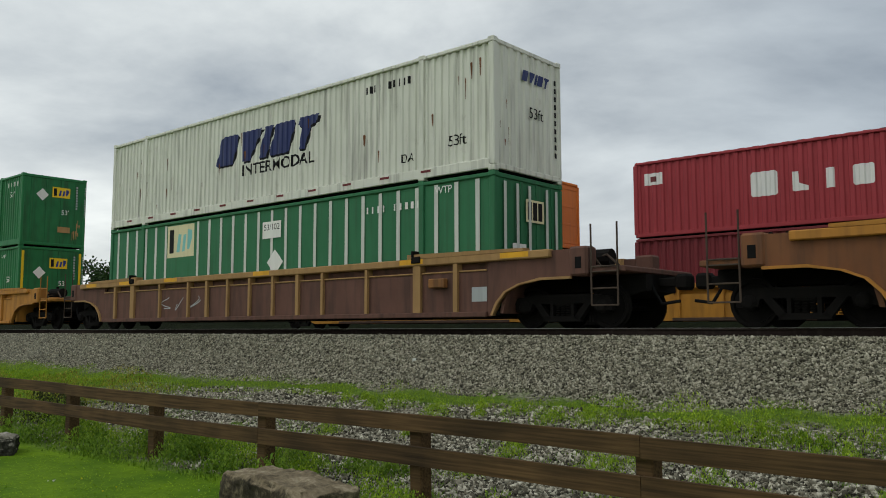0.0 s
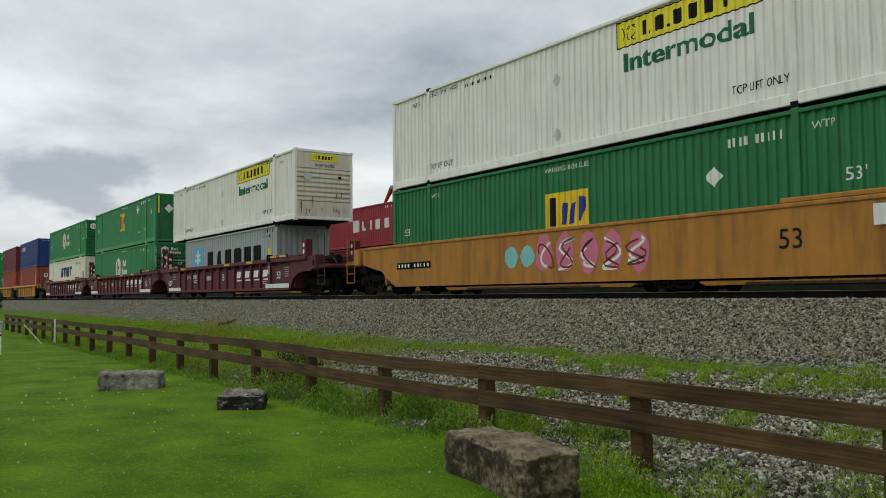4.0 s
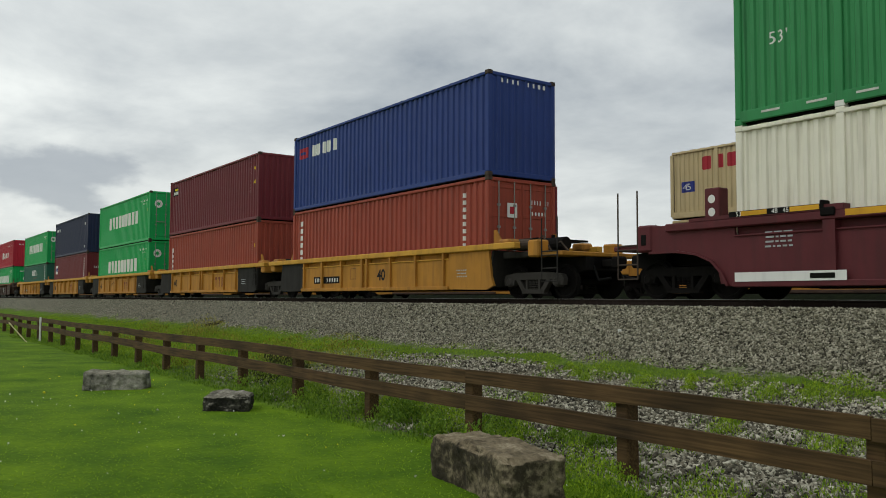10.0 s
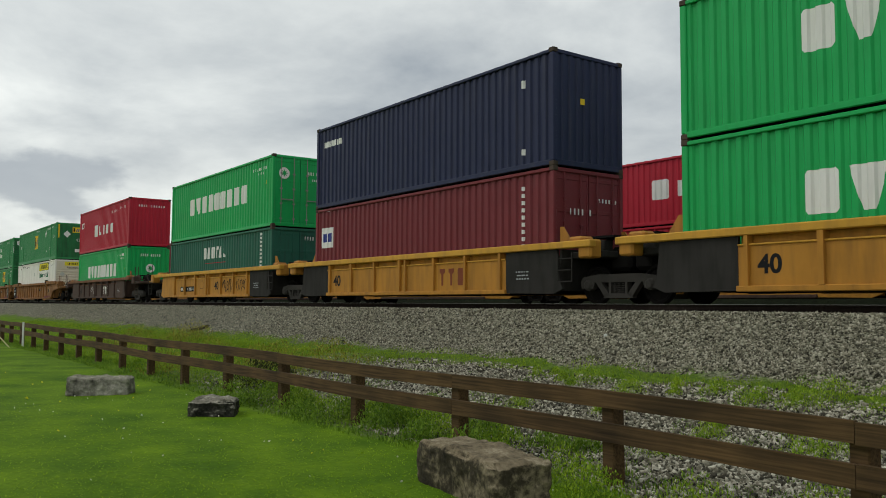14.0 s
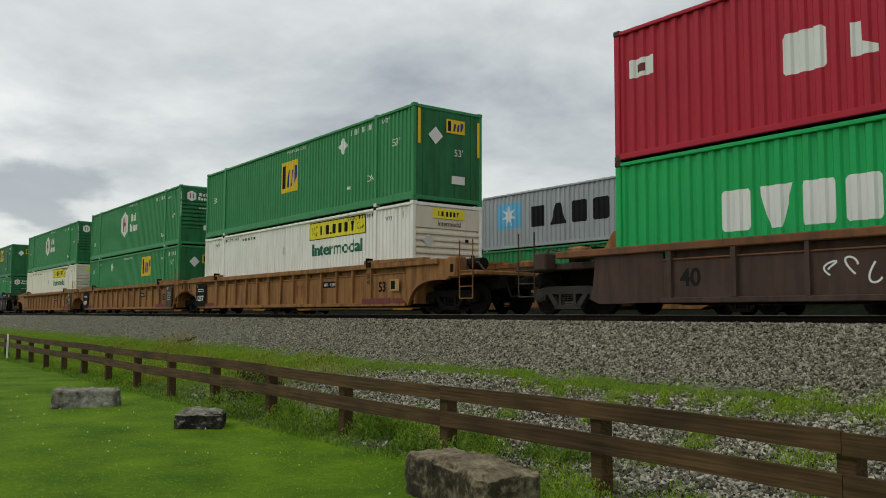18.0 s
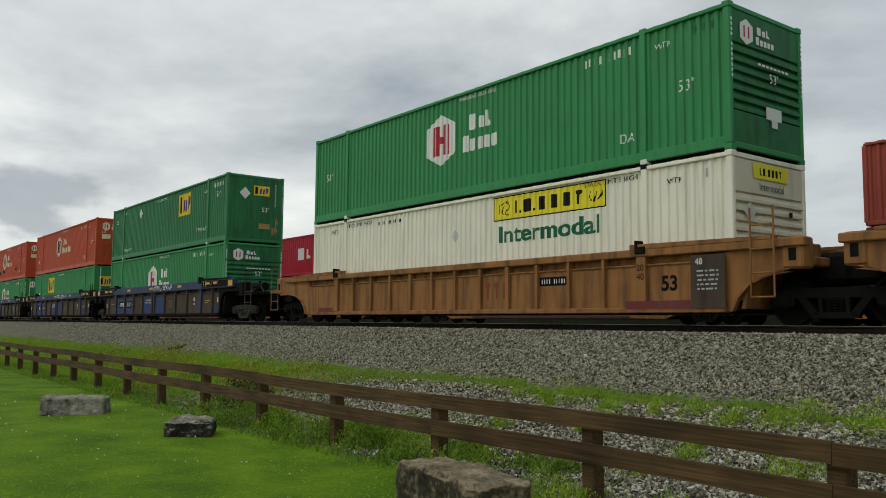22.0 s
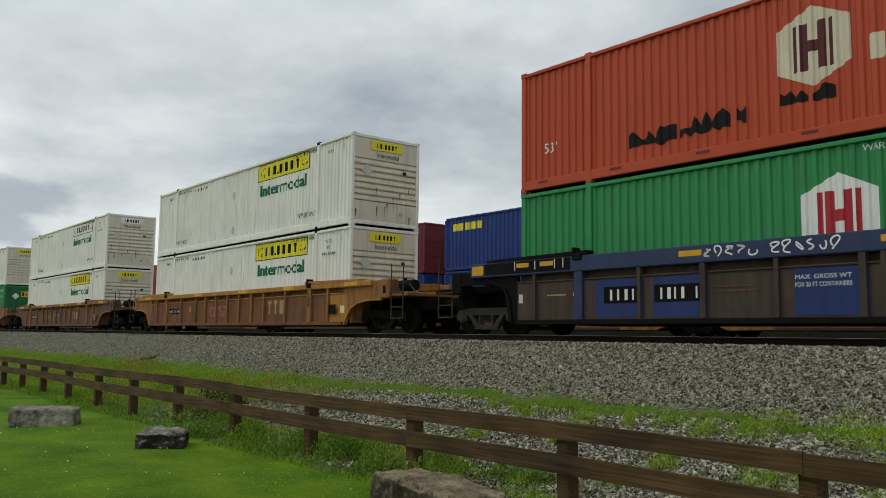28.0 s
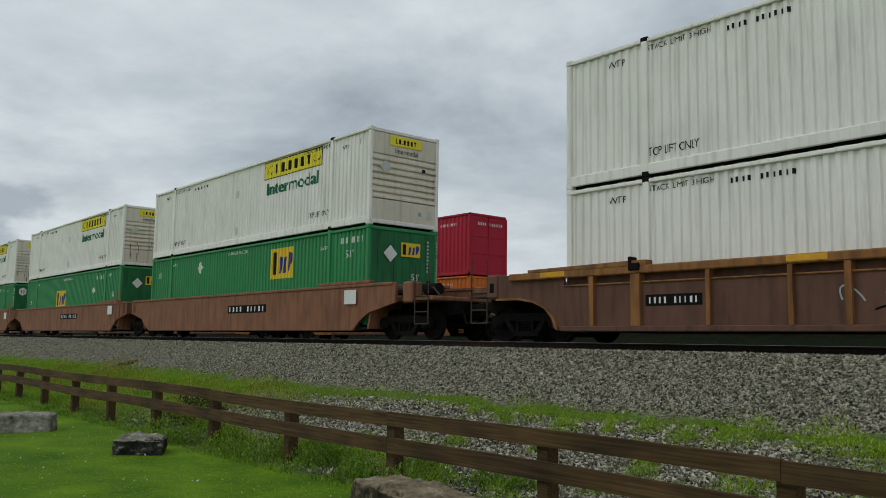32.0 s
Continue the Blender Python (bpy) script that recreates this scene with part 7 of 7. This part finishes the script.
for i, (a, b) in enumerate(zip(posts[::2], posts[2::2])):
    for lo, hi in ((-0.955, -0.80), (-1.255, -1.085)):
        sag = rnd.uniform(-0.012, 0.012)
        def board(bm):
            k = 9
            rows = []
            for j in range(k):
                u = j / (k - 1)
                x = a + 0.003 + (b - a - 0.006) * u
                dz = 0.012 * math.sin(u * 3.1) * (1 if i % 2 else -1) + sag * u
                w = 0.004 * math.sin(7 * u + i)
                rows.append([bm.verts.new((x, FENCE_Y - 0.125, lo + dz + w)), bm.verts.new((x, FENCE_Y - 0.083, lo + dz + w)), bm.verts.new((x, FENCE_Y - 0.083, hi + dz)), bm.verts.new((x, FENCE_Y - 0.125, hi + dz))])
            for p, q in zip(rows, rows[1:]):
                for j in range(4):
                    bm.faces.new((p[j], p[(j + 1) % 4], q[(j + 1) % 4], q[j]))
            bm.faces.new(rows[0]); bm.faces.new(rows[-1][::-1])
        part("board", ("board", i, lo), board, "fence_wood", fence)


# ---------------------------------------------------------------- stone blocks on the lawn
def rough_block(name, label, x, y, z, lx, ly, lz, turn, seed, side="stone_block"):
    bm = bmesh.new()
    bmesh.ops.create_cube(bm, size=1.0)
    bmesh.ops.subdivide_edges(bm, edges=bm.edges[:], cuts=39, use_grid_fill=True)
    half, r = Vector((lx / 2, ly / 2, lz / 2)), 0.055
    for v in bm.verts:
        q = Vector((2 * v.co.x * half.x, 2 * v.co.y * half.y, 2 * v.co.z * half.z))
        core = Vector([max(-h + r, min(h - r, c)) for c, h in zip(q, half)])
        out = (q - core).normalized()
        q = core + out * r
        at = q + Vector((seed, seed * 0.7, 0))
        worn = sum(1 for c in out if abs(c) > 0.25) - 1
        chip = max(0.0, noise.noise(at * 4.2) - 0.1) * 0.09 * worn
        q += out * (0.045 * noise.noise(at * 2.3) + 0.022 * noise.noise(at * 8.0) + 0.012 * noise.noise(at * 19.0) + 0.006 * noise.noise(at * 40.0) - chip)
        v.co = q + Vector((0, 0, lz / 2))
    bmesh.ops.recalc_face_normals(bm, faces=bm.faces)
    me = bpy.data.meshes.new(name)
    bm.to_mesh(me)
    bm.free()
    me.materials.append(MATS[side])
    for p in me.polygons:
        p.use_smooth = True
    ob = new(name, me)
    ob.matrix_basis = pose(x, y, z, 0, 0, turn)
    return tagged(ob, label, "stone", "old stone blocks on the lawn")


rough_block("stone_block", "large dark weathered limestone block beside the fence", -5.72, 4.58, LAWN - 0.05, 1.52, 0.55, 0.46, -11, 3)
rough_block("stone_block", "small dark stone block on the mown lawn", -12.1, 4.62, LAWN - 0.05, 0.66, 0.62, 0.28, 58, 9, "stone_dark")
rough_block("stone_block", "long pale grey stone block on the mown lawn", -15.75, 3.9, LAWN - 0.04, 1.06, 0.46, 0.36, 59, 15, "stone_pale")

# white marker post with a grey box at the end of the lawn
mk = thing("marker_post", pose(-28.0, 3.1, ground_z(-28.0, 3.1)), "white plastic utility marker post on the lawn", "post")
part("post", ("mpost",), lambda bm: chamfer_box(bm, -0.06, 0.06, -0.06, 0.06, -0.1, 0.86, 0.015), "k_white", mk)
part("cap_box", ("mcap",), lambda bm: chamfer_box(bm, -0.09, 0.09, -0.09, 0.09, 0.66, 1.0, 0.03), "c_grey", mk, "grey plastic cap")
part("band", ("mband",), lambda bm: chamfer_box(bm, -0.063, 0.063, -0.063, 0.063, 0.55, 0.6, 0.004), "w_black", mk)
st = thing("leaning_stake", pose(-33.6, 5.15, ground_z(-33.6, 5.15)), "pale wooden stake leaning on the fence", "stake")
part("stake", ("stake",), lambda bm: rod(bm, (0, 0, -0.05), (-0.15, -0.62, 0.72), 0.022, 6), "k_cream", st)
st2 = thing("marker_stake", pose(-33.9, 5.6, ground_z(-33.9, 5.6)), "thin white stake standing by the fence", "stake")
part("stake", ("stake2",), lambda bm: chamfer_box(bm, -0.04, 0.04, -0.03, 0.03, -0.1, 0.9, 0.01), "k_white", st2)

# drooping windsock on a thin pole beyond both tracks
ws_top = 10.16 - bank(40.0)
sock = thing("windsock", pose(-66.68, 40.0, bank(40.0)), "faded orange windsock drooping from a thin pole", "windsock")
part("pole", ("wpole",), lambda bm: rod(bm, (0, 0, -0.2), (0, 0, ws_top + 0.1), 0.045, 8), "bare_steel", sock)
part("ring", ("wring",), lambda bm: rod(bm, (-0.02, 0, ws_top), (-0.1, 0, ws_top - 0.06), 0.26, 12), "bare_steel", sock)
for i in range(4):
    a, b = i / 4, (i + 1) / 4
    def cone(bm):
        p, q = Vector((-0.08 - 1.60 * a, 0, ws_top - 1.52 * a)), Vector((-0.08 - 1.60 * b, 0, ws_top - 1.52 * b))
        m = Matrix.Translation((p + q) / 2) @ (q - p).to_track_quat("Z", "Y").to_matrix().to_4x4()
        bmesh.ops.create_cone(bm, cap_ends=False, segments=12, radius1=0.25 - 0.13 * a, radius2=0.25 - 0.13 * b, depth=(q - p).length, matrix=m)
    part("sleeve", ("wsleeve", i), cone, "c_orange", sock)

# station eave over the camera's left shoulder, with its wall behind
hs = thing("porch_roof", pose(0, 0, 0), "dark eave of a small trackside porch", "porch", kind="structure")
part("soffit", ("eave",), lambda bm: prism(bm, [(-6.6, 1.22), (-2.9, 1.22), (-2.9, 1.34), (-6.6, 1.34)], -1.6, 0.352), "w_black", hs, "dark soffit")
part("fascia", ("fascia",), lambda bm: box(bm, -6.6, -2.9, 0.352, 0.382, 1.19, 1.37), "w_black", hs)
for px, py in ((-6.3, -1.4), (-3.2, -1.4), (-6.5, -0.6)):
    part("porch_post", ("ppost", px, py), lambda bm: chamfer_box(bm, px - 0.06, px + 0.06, py - 0.06, py + 0.06, LAWN - 0.1, 1.22, 0.01), "w_dark", hs)

# ---------------------------------------------------------------- loose stones (one mesh each)
STONE_V = np.array([(1.25, 0, 0), (-1.25, 0, 0), (0, 1.25, 0), (0, -1.25, 0), (0, 0, 1.25), (0, 0, -1.25)])
STONE_F = np.array([(0, 2, 4), (2, 1, 4), (1, 3, 4), (3, 0, 4), (2, 0, 5), (1, 2, 5), (3, 1, 5), (0, 3, 5)])


def mesh_from(name, verts, faces, mats, label, category, smooth=False):
    me = bpy.data.meshes.new(name)
    me.vertices.add(len(verts))
    me.vertices.foreach_set("co", verts.astype(np.float32).ravel())
    me.loops.add(faces.size)
    me.loops.foreach_set("vertex_index", faces.astype(np.int32).ravel())
    me.polygons.add(len(faces))
    me.polygons.foreach_set("loop_start", np.arange(0, faces.size, faces.shape[1], dtype=np.int32))
    me.polygons.foreach_set("loop_total", np.full(len(faces), faces.shape[1], dtype=np.int32))
    me.update(calc_edges=True)
    me.validate()
    me.materials.append(MATS[mats])
    return tagged(new(name, me), label, category, kind="stuff")


def rubble(name, pts, size, mats, label, seed, sink=0.3):
    """A bed of angular stones at the points (n, 3)."""
    rg = np.random.default_rng(seed)
    n = len(pts)
    base = STONE_V[None] + rg.uniform(-0.5, 0.5, (n, 6, 3))
    s = size * rg.lognormal(0, 0.28, (n, 1, 1)) * rg.uniform(0.65, 1.2, (n, 1, 3)) * np.array([1, 1, 0.75])
    v = base * s
    q = rg.normal(size=(n, 4))
    q /= np.linalg.norm(q, axis=1, keepdims=True)
    w, x, y, z = q.T
    rot = np.stack([np.stack([1 - 2 * (y * y + z * z), 2 * (x * y - z * w), 2 * (x * z + y * w)], -1), np.stack([2 * (x * y + z * w), 1 - 2 * (x * x + z * z), 2 * (y * z - x * w)], -1), np.stack([2 * (x * z - y * w), 2 * (y * z + x * w), 1 - 2 * (x * x + y * y)], -1)], -2)
    v = np.einsum("nij,nkj->nki", rot, v) + pts[:, None, :] + np.array([0, 0, size * (0.5 - sink)])
    f = STONE_F[None] + (np.arange(n) * 6)[:, None, None]
    return mesh_from(name, v.reshape(-1, 3), f.reshape(-1, 3), mats, label, "gravel")


def spread(x0, x1, y0, y1, per_m2, seed, keep=None):
    rg = np.random.default_rng(seed)
    n = int((x1 - x0) * (y1 - y0) * per_m2)
    p = np.stack([rg.uniform(x0, x1, n), rg.uniform(y0, y1, n)], -1)
    if keep is not None:
        p = p[keep(p[:, 0], p[:, 1], rg)]
    return np.array([(x, y, ground_z(x, y)) for x, y in p])


def patchy(x, y, scale, off):
    return np.array([noise.noise(Vector((a * scale, b * scale, off))) for a, b in zip(x, y)])


def ballast_keep(x, y, rg):
    near = np.clip(1.1 - (-x - 4) / 22.0, 0.08, 1) * np.clip((x + 70) / 15.0, 0, 1)
    return (rg.random(len(x)) < near) & (y + 0.25 * patchy(x, y, 0.7, 2.0) > 10.9)


rubble("ballast_stones", spread(-70, 4, 10.7, 13.3, 1900, 21, ballast_keep), 0.0172, "ballast_rock", "angular grey brown ballast stones on the bank", 5)


def gravel_keep(x, y, rg):
    edge = 5.75 + 0.45 * patchy(x, y, 0.5, 4.0) + np.clip((-x - 9) * 0.03, 0, 0.6) - np.clip((x + 6) * 0.25, 0, 0.6)
    thin = np.clip(1.1 - (-x - 4) / 18.0, 0.0, 1) * np.clip((x + 18.5) / 4.0, 0, 1)
    right = np.where((x > -4.6) & (y > 9.2), 0.25, 1.0)
    return (y > edge) & (y < 10.5 + 0.25 * patchy(x, y, 0.8, 9.0)) & (rg.random(len(x)) < thin * right)


rubble("gravel_stones", spread(-40, 3, 5.0, 10.8, 820, 33, gravel_keep), 0.0205, "pale_rock", "pale grey loose gravel beside the fence", 8)
rubble("white_stone", np.array([(-10.82, 11.66, ground_z(-10.82, 11.66))]), 0.06, "c_offwhite", "single pale stone on the ballast bank", 2)


# ---------------------------------------------------------------- grass and weeds (one mesh each)
def blades(name, pts, height, width, mats, label, seed, lean=0.5):
    rg = np.random.default_rng(seed)
    n = len(pts)
    a = rg.uniform(0, 2 * np.pi, n)
    hgt = height * rg.lognormal(0, 0.35, n)
    dx, dy = np.cos(a), np.sin(a)
    wv = np.stack([-dy, dx, np.zeros(n)], -1) * (width * rg.uniform(0.6, 1.4, n))[:, None] / 2
    bend = (lean * hgt * rg.uniform(0.1, 1.0, n))[:, None] * np.stack([dx, dy, np.zeros(n)], -1)
    up = np.stack([np.zeros(n), np.zeros(n), hgt], -1)
    v = np.stack([pts - wv, pts + wv, pts + wv * 0.7 + up * 0.55 + bend * 0.35, pts - wv * 0.7 + up * 0.55 + bend * 0.35, pts + up * 0.95 + bend], 1)
    f = np.array([[0, 1, 2], [0, 2, 3], [3, 2, 4]])[None] + (np.arange(n) * 5)[:, None, None]
    return mesh_from(name, v.reshape(-1, 3), f.reshape(-1, 3), mats, label, "grass")


def lawn_keep(x, y, rg):
    d = np.hypot(x, y)
    edge = 5.75 + 0.4 * patchy(x, y, 0.5, 4.0)
    return (rg.random(len(x)) < np.clip((7.0 / d) ** 2.0, 0.05, 1) * 0.45 * np.clip((y + 4.5) / 2.5, 0, 1) * np.clip((4 - x) / 2.5, 0, 1)) & (y < edge) & (d > 0.5)


blades("lawn_grass", spread(-34, 4, -4.5, 6.2, 1050, 41, lawn_keep), 0.009, 0.011, "lawn_blade", "short bright green mown grass", 3, 4.2)


def strip_keep(x, y, rg):
    n = patchy(x, y, 1.3, 6.0)
    c = 10.72 - 0.55 * np.clip((x + 5.4) / 1.0, 0, 1) - 0.5 * np.clip((-x - 11) / 10, 0, 1)
    half = 0.24 + 0.6 * np.clip((x + 5.4) / 1.0, 0, 1) + 0.55 * np.clip((-x - 11) / 10, 0, 1) + 0.3 * n
    return (np.abs(y - c) < half) & (rg.random(len(x)) < np.clip(1.2 - (-x) / 45, 0.25, 1)) & (n > -0.3) & (rg.random(len(x)) < 0.55 + 0.6 * n)


blades("strip_grass", spread(-60, 4, 9.0, 11.6, 1500, 43, strip_keep), 0.036, 0.010, "weed_blade", "ragged strip of grass at the foot of the ballast", 5, 0.8)


def far_keep(x, y, rg):
    n = patchy(x, y, 0.6, 15.0)
    return (rg.random(len(x)) < np.clip((-x - 14) / 4, 0, 1) * np.clip(22 / -x, 0.2, 1)) & (n > -0.4)


blades("rough_grass", spread(-60, -13, 5.9, 10.6, 260, 53, far_keep), 0.05, 0.014, "weed_blade", "rough grass between the fence and the ballast", 19, 0.9)


def verge_keep(x, y, rg):
    n = patchy(x, y, 0.9, 12.0)
    return (np.abs(y - 5.75 - 0.2 * n) < 0.45 + 0.3 * n) & (x < -4.6 + rg.uniform(0, 2, len(x)))


blades("verge_grass", spread(-40, 1, 4.8, 6.8, 380, 47, verge_keep), 0.045, 0.015, "dark_leaf", "longer grass along the foot of the fence", 7, 0.8)


def weed_pts(cx, cy, r, n, seed):
    rg = np.random.default_rng(seed)
    p = rg.normal(size=(n, 2)) * r * 0.5 + np.array([cx, cy])
    d = np.hypot(p[:, 0] - cx, p[:, 1] - cy) / r
    puff = rg.random(n) * (0.07 + 0.85 * r) * np.exp(-d * d)
    return np.array([(x, y, ground_z(x, y) + q) for (x, y), q in zip(p, puff)])


WEEDS = [(-9.6, 9.93, 0.3), (-8.4, 9.55, 0.25), (-7.3, 10.15, 0.22), (-6.5, 9.65, 0.22), (-5.8, 9.75, 0.3), (-5.8, 10.5, 0.3), (-4.6, 9.95, 0.5), (-3.6, 9.7, 0.5), (-2.4, 9.9, 0.5), (-6.1, 8.3, 0.2), (-4.5, 8.4, 0.3), (-4.7, 8.0, 0.25), (-9.3, 8.2, 0.2), (-5.9, 7.2, 0.2), (-5.9, 5.74, 0.3), (-16.3, 7.1, 0.45), (-11.3, 6.2, 0.4), (-10.1, 6.1, 0.3), (-9.7, 6.5, 0.3), (-8.8, 6.3, 0.3), (-12.6, 6.2, 0.4), (-13.7, 6.35, 0.5), (-14.9, 6.3, 0.45), (-4.9, 5.2, 0.3), (-4.2, 5.5, 0.35), (-3.4, 6.2, 0.35), (-2.6, 6.8, 0.35), (-3.3, 7.6, 0.3), (-18.5, 6.6, 0.5), (-20.5, 6.6, 0.5), (-23.0, 6.8, 0.5), (-7.9, 6.2, 0.2), (-1.6, 7.6, 0.4), (-1.2, 9.2, 0.6)]
WEEDS += [(-9.3, 6.35, 0.38), (-8.3, 6.15, 0.34), (-10.7, 6.4, 0.38), (-7.2, 6.05, 0.3), (-5.05, 5.15, 0.36), (-6.6, 5.5, 0.25), (-11.9, 6.0, 0.4)]
tuft = random.Random(17)
WEEDS += [(tuft.uniform(-11.5, -2.0), tuft.uniform(8.4, 10.4), tuft.uniform(0.08, 0.15)) for _ in range(22)]
# darker broad-leaved growth along the foot of the fence, and straw-coloured patches further on
BROAD = [(tuft.uniform(-14.0, -6.4), tuft.uniform(5.25, 6.9), tuft.uniform(0.2, 0.42)) for _ in range(26)]
STRAW = [(tuft.uniform(-30.0, -15.0), tuft.uniform(6.2, 10.4), tuft.uniform(0.4, 0.8)) for _ in range(11)]
o = blades("brush_clump", weed_pts(-15.0, 6.7, 0.6, 1500, 91), 0.05, 0.022, "brush_leaf", "dark leafy brush under the fence", 93, 1.2)
o["category"] = "weed"
for i, (x, y, r) in enumerate(WEEDS):
    o = blades("weed_clump", weed_pts(x, y, r, int(2100 * r + 120), 100 + i), 0.024, 0.012, "weed_leaf", "leafy green weed clump in the gravel", 200 + i, 1.4)
    o["category"] = "weed"

for i, (x, y, r) in enumerate(BROAD):
    o = blades("weed_clump", weed_pts(x, y, r, int(1500 * r + 100), 400 + i), 0.03, 0.02, "dark_leaf", "broad-leaved dark green weeds at the foot of the fence", 500 + i, 1.4)
    o["category"] = "weed"
for i, (x, y, r) in enumerate(STRAW):
    o = blades("weed_clump", weed_pts(x, y, r, int(1300 * r), 600 + i), 0.045, 0.018, "dry_leaf", "yellowed dry weeds beyond the fence", 700 + i, 1.4)
    o["category"] = "weed"


def scatter_keep(x, y, rg):
    n = patchy(x, y, 0.9, 31.0)
    return (rg.random(len(x)) < np.clip(1.2 - (-x) / 40, 0.2, 1)) & (n + 0.10 * (x > -4.5) + 0.08 * ((x > -7) & (y < 7.7)) > 0.10)


o = blades("gravel_weeds", spread(-40, 1, 5.9, 10.6, 420, 49, scatter_keep), 0.035, 0.013, "dark_leaf", "low weeds scattered through the gravel", 17, 1.0)
o["category"] = "weed"


# white clover heads and dandelions on the lawn
def specks(name, pts, r, mats, label, seed):
    return rubble(name, pts, r, mats, label, seed, -1.2)


o = specks("clover_flowers", spread(-16, -2, 0.5, 5.2, 1.2, 77), 0.009, "k_white", "small white clover heads in the lawn", 4)
o["category"] = "flower"
o = specks("yellow_flowers", spread(-24, -2, 1.0, 5.2, 0.25, 78), 0.012, "k_lemon", "small yellow flowers in the lawn", 6)
o["category"] = "flower"


# ---------------------------------------------------------------- trees beyond the tracks and a bush at the lawn's end
def tree(x, y, hgt, seed, spread_r=0.34, kind="tree", label="leafy green tree beyond the tracks"):
    rg = random.Random(seed)
    z0 = ground_z(x, y)
    t = thing(kind, pose(x, y, z0), label, kind)
    limbs = []
    def trunk(bm):
        rows = [(0, 0.035 * hgt), (0.25 * hgt, 0.026 * hgt), (0.6 * hgt, 0.014 * hgt), (0.85 * hgt, 0.004 * hgt)]
        for (za, ra), (zb, rb) in zip(rows, rows[1:]):
            bmesh.ops.create_cone(bm, cap_ends=True, segments=8, radius1=ra, radius2=rb, depth=zb - za, matrix=Matrix.Translation((0, 0, (za + zb) / 2)))
        for i in range(9):
            a, zz = rg.uniform(0, 6.28), hgt * rg.uniform(0.25, 0.75)
            ln = hgt * rg.uniform(0.18, 0.34)
            p, q = Vector((0, 0, zz)), Vector((ln * math.cos(a), ln * math.sin(a), zz + ln * 0.6))
            limbs.append(q)
            rod(bm, p, q, 0.008 * hgt, 5)
    part("trunk", ("trunk", seed), trunk, "bark", t)
    pts = []
    cents = limbs + [Vector((0, 0, hgt * f)) for f in (0.7, 0.85)]
    for c in cents:
        r = hgt * rg.uniform(0.10, 0.17)
        for _ in range(150 if kind == "tree" else 600):
            d = Vector((rg.gauss(0, 1), rg.gauss(0, 1), rg.gauss(0, 0.8)))
            pts.append(c + d * r * 0.55)
    def crown(bm):
        for p in pts:
            u = Vector((rg.gauss(0, 1), rg.gauss(0, 1), rg.gauss(0, 1))).normalized()
            w = u.orthogonal().normalized()
            s = 0.022 * hgt * rg.uniform(0.6, 1.3)
            bm.faces.new([bm.verts.new(p + u * s), bm.verts.new(p + w * s * 0.6), bm.verts.new(p - u * s), bm.verts.new(p - w * s * 0.6)])
    part("crown", ("crown", seed), crown, "tree_leaf", t)
    return t


for i, (x, y, hh) in enumerate(((-117, 60, 9.6), (-122.5, 61, 11.2), (-140, 60, 11.6), (-75.5, 60, 9.4), (-87, 60, 10.2), (-92, 62, 9.2), (-160, 64, 11), (-190, 66, 11), (-60, 75, 8), (-20, 90, 8.5))):
    tree(x, y, hh, 300 + i)
bsh = tree(-86, 9.3, 1.6, 330, kind="bush", label="dark green bush at the end of the lawn")
bsh2 = tree(-90, 9.9, 1.9, 331, kind="bush", label="dark green bush at the end of the lawn")
# brush added beyond the far track to block bright sky under the cars
rg = np.random.default_rng(61)
nb = 30000
bx = rg.uniform(-210, 60, nb)
by = 35.0 + rg.normal(0, 1.0, nb)
top = 1.9 + 1.1 * patchy(bx, by, 0.12, 5.0) + 0.5 * patchy(bx, by, 0.5, 8.0)
bz = 0.5 + rg.random(nb) ** 0.7 * (top * 0.75)
o = blades("brush_line", np.stack([bx, by, bz], -1), 0.34, 0.30, "tree_leaf", "low dark green brush added to block sky under the cars", 9, 1.3)
o["category"] = "brush"
# planks lying on the ballast
pl = thing("loose_tie", pose(-30.6, 11.03, ground_z(-30.6, 11.03) + 0.04, 0, -10, 21), "dark broken tie end lying on the bank", "timber")
part("timber", ("loose",), lambda bm: chamfer_box(bm, -0.45, 0.45, -0.07, 0.07, -0.05, 0.06, 0.02), "tie_wood", pl)


# ---------------------------------------------------------------- the two trains run
def motions():
    times = [0, 4, 8, 12, 16, 20, 24, 28, 32]
    for ob, x, z in NEAR:
        walk(ob, [(t, pose(x + S(t), NEAR_Y, z)) for t in times])
    for ob, x, z in FAR:
        walk(ob, [(t, pose(x + S_far(t), FAR_Y, z)) for t in times])


motions()
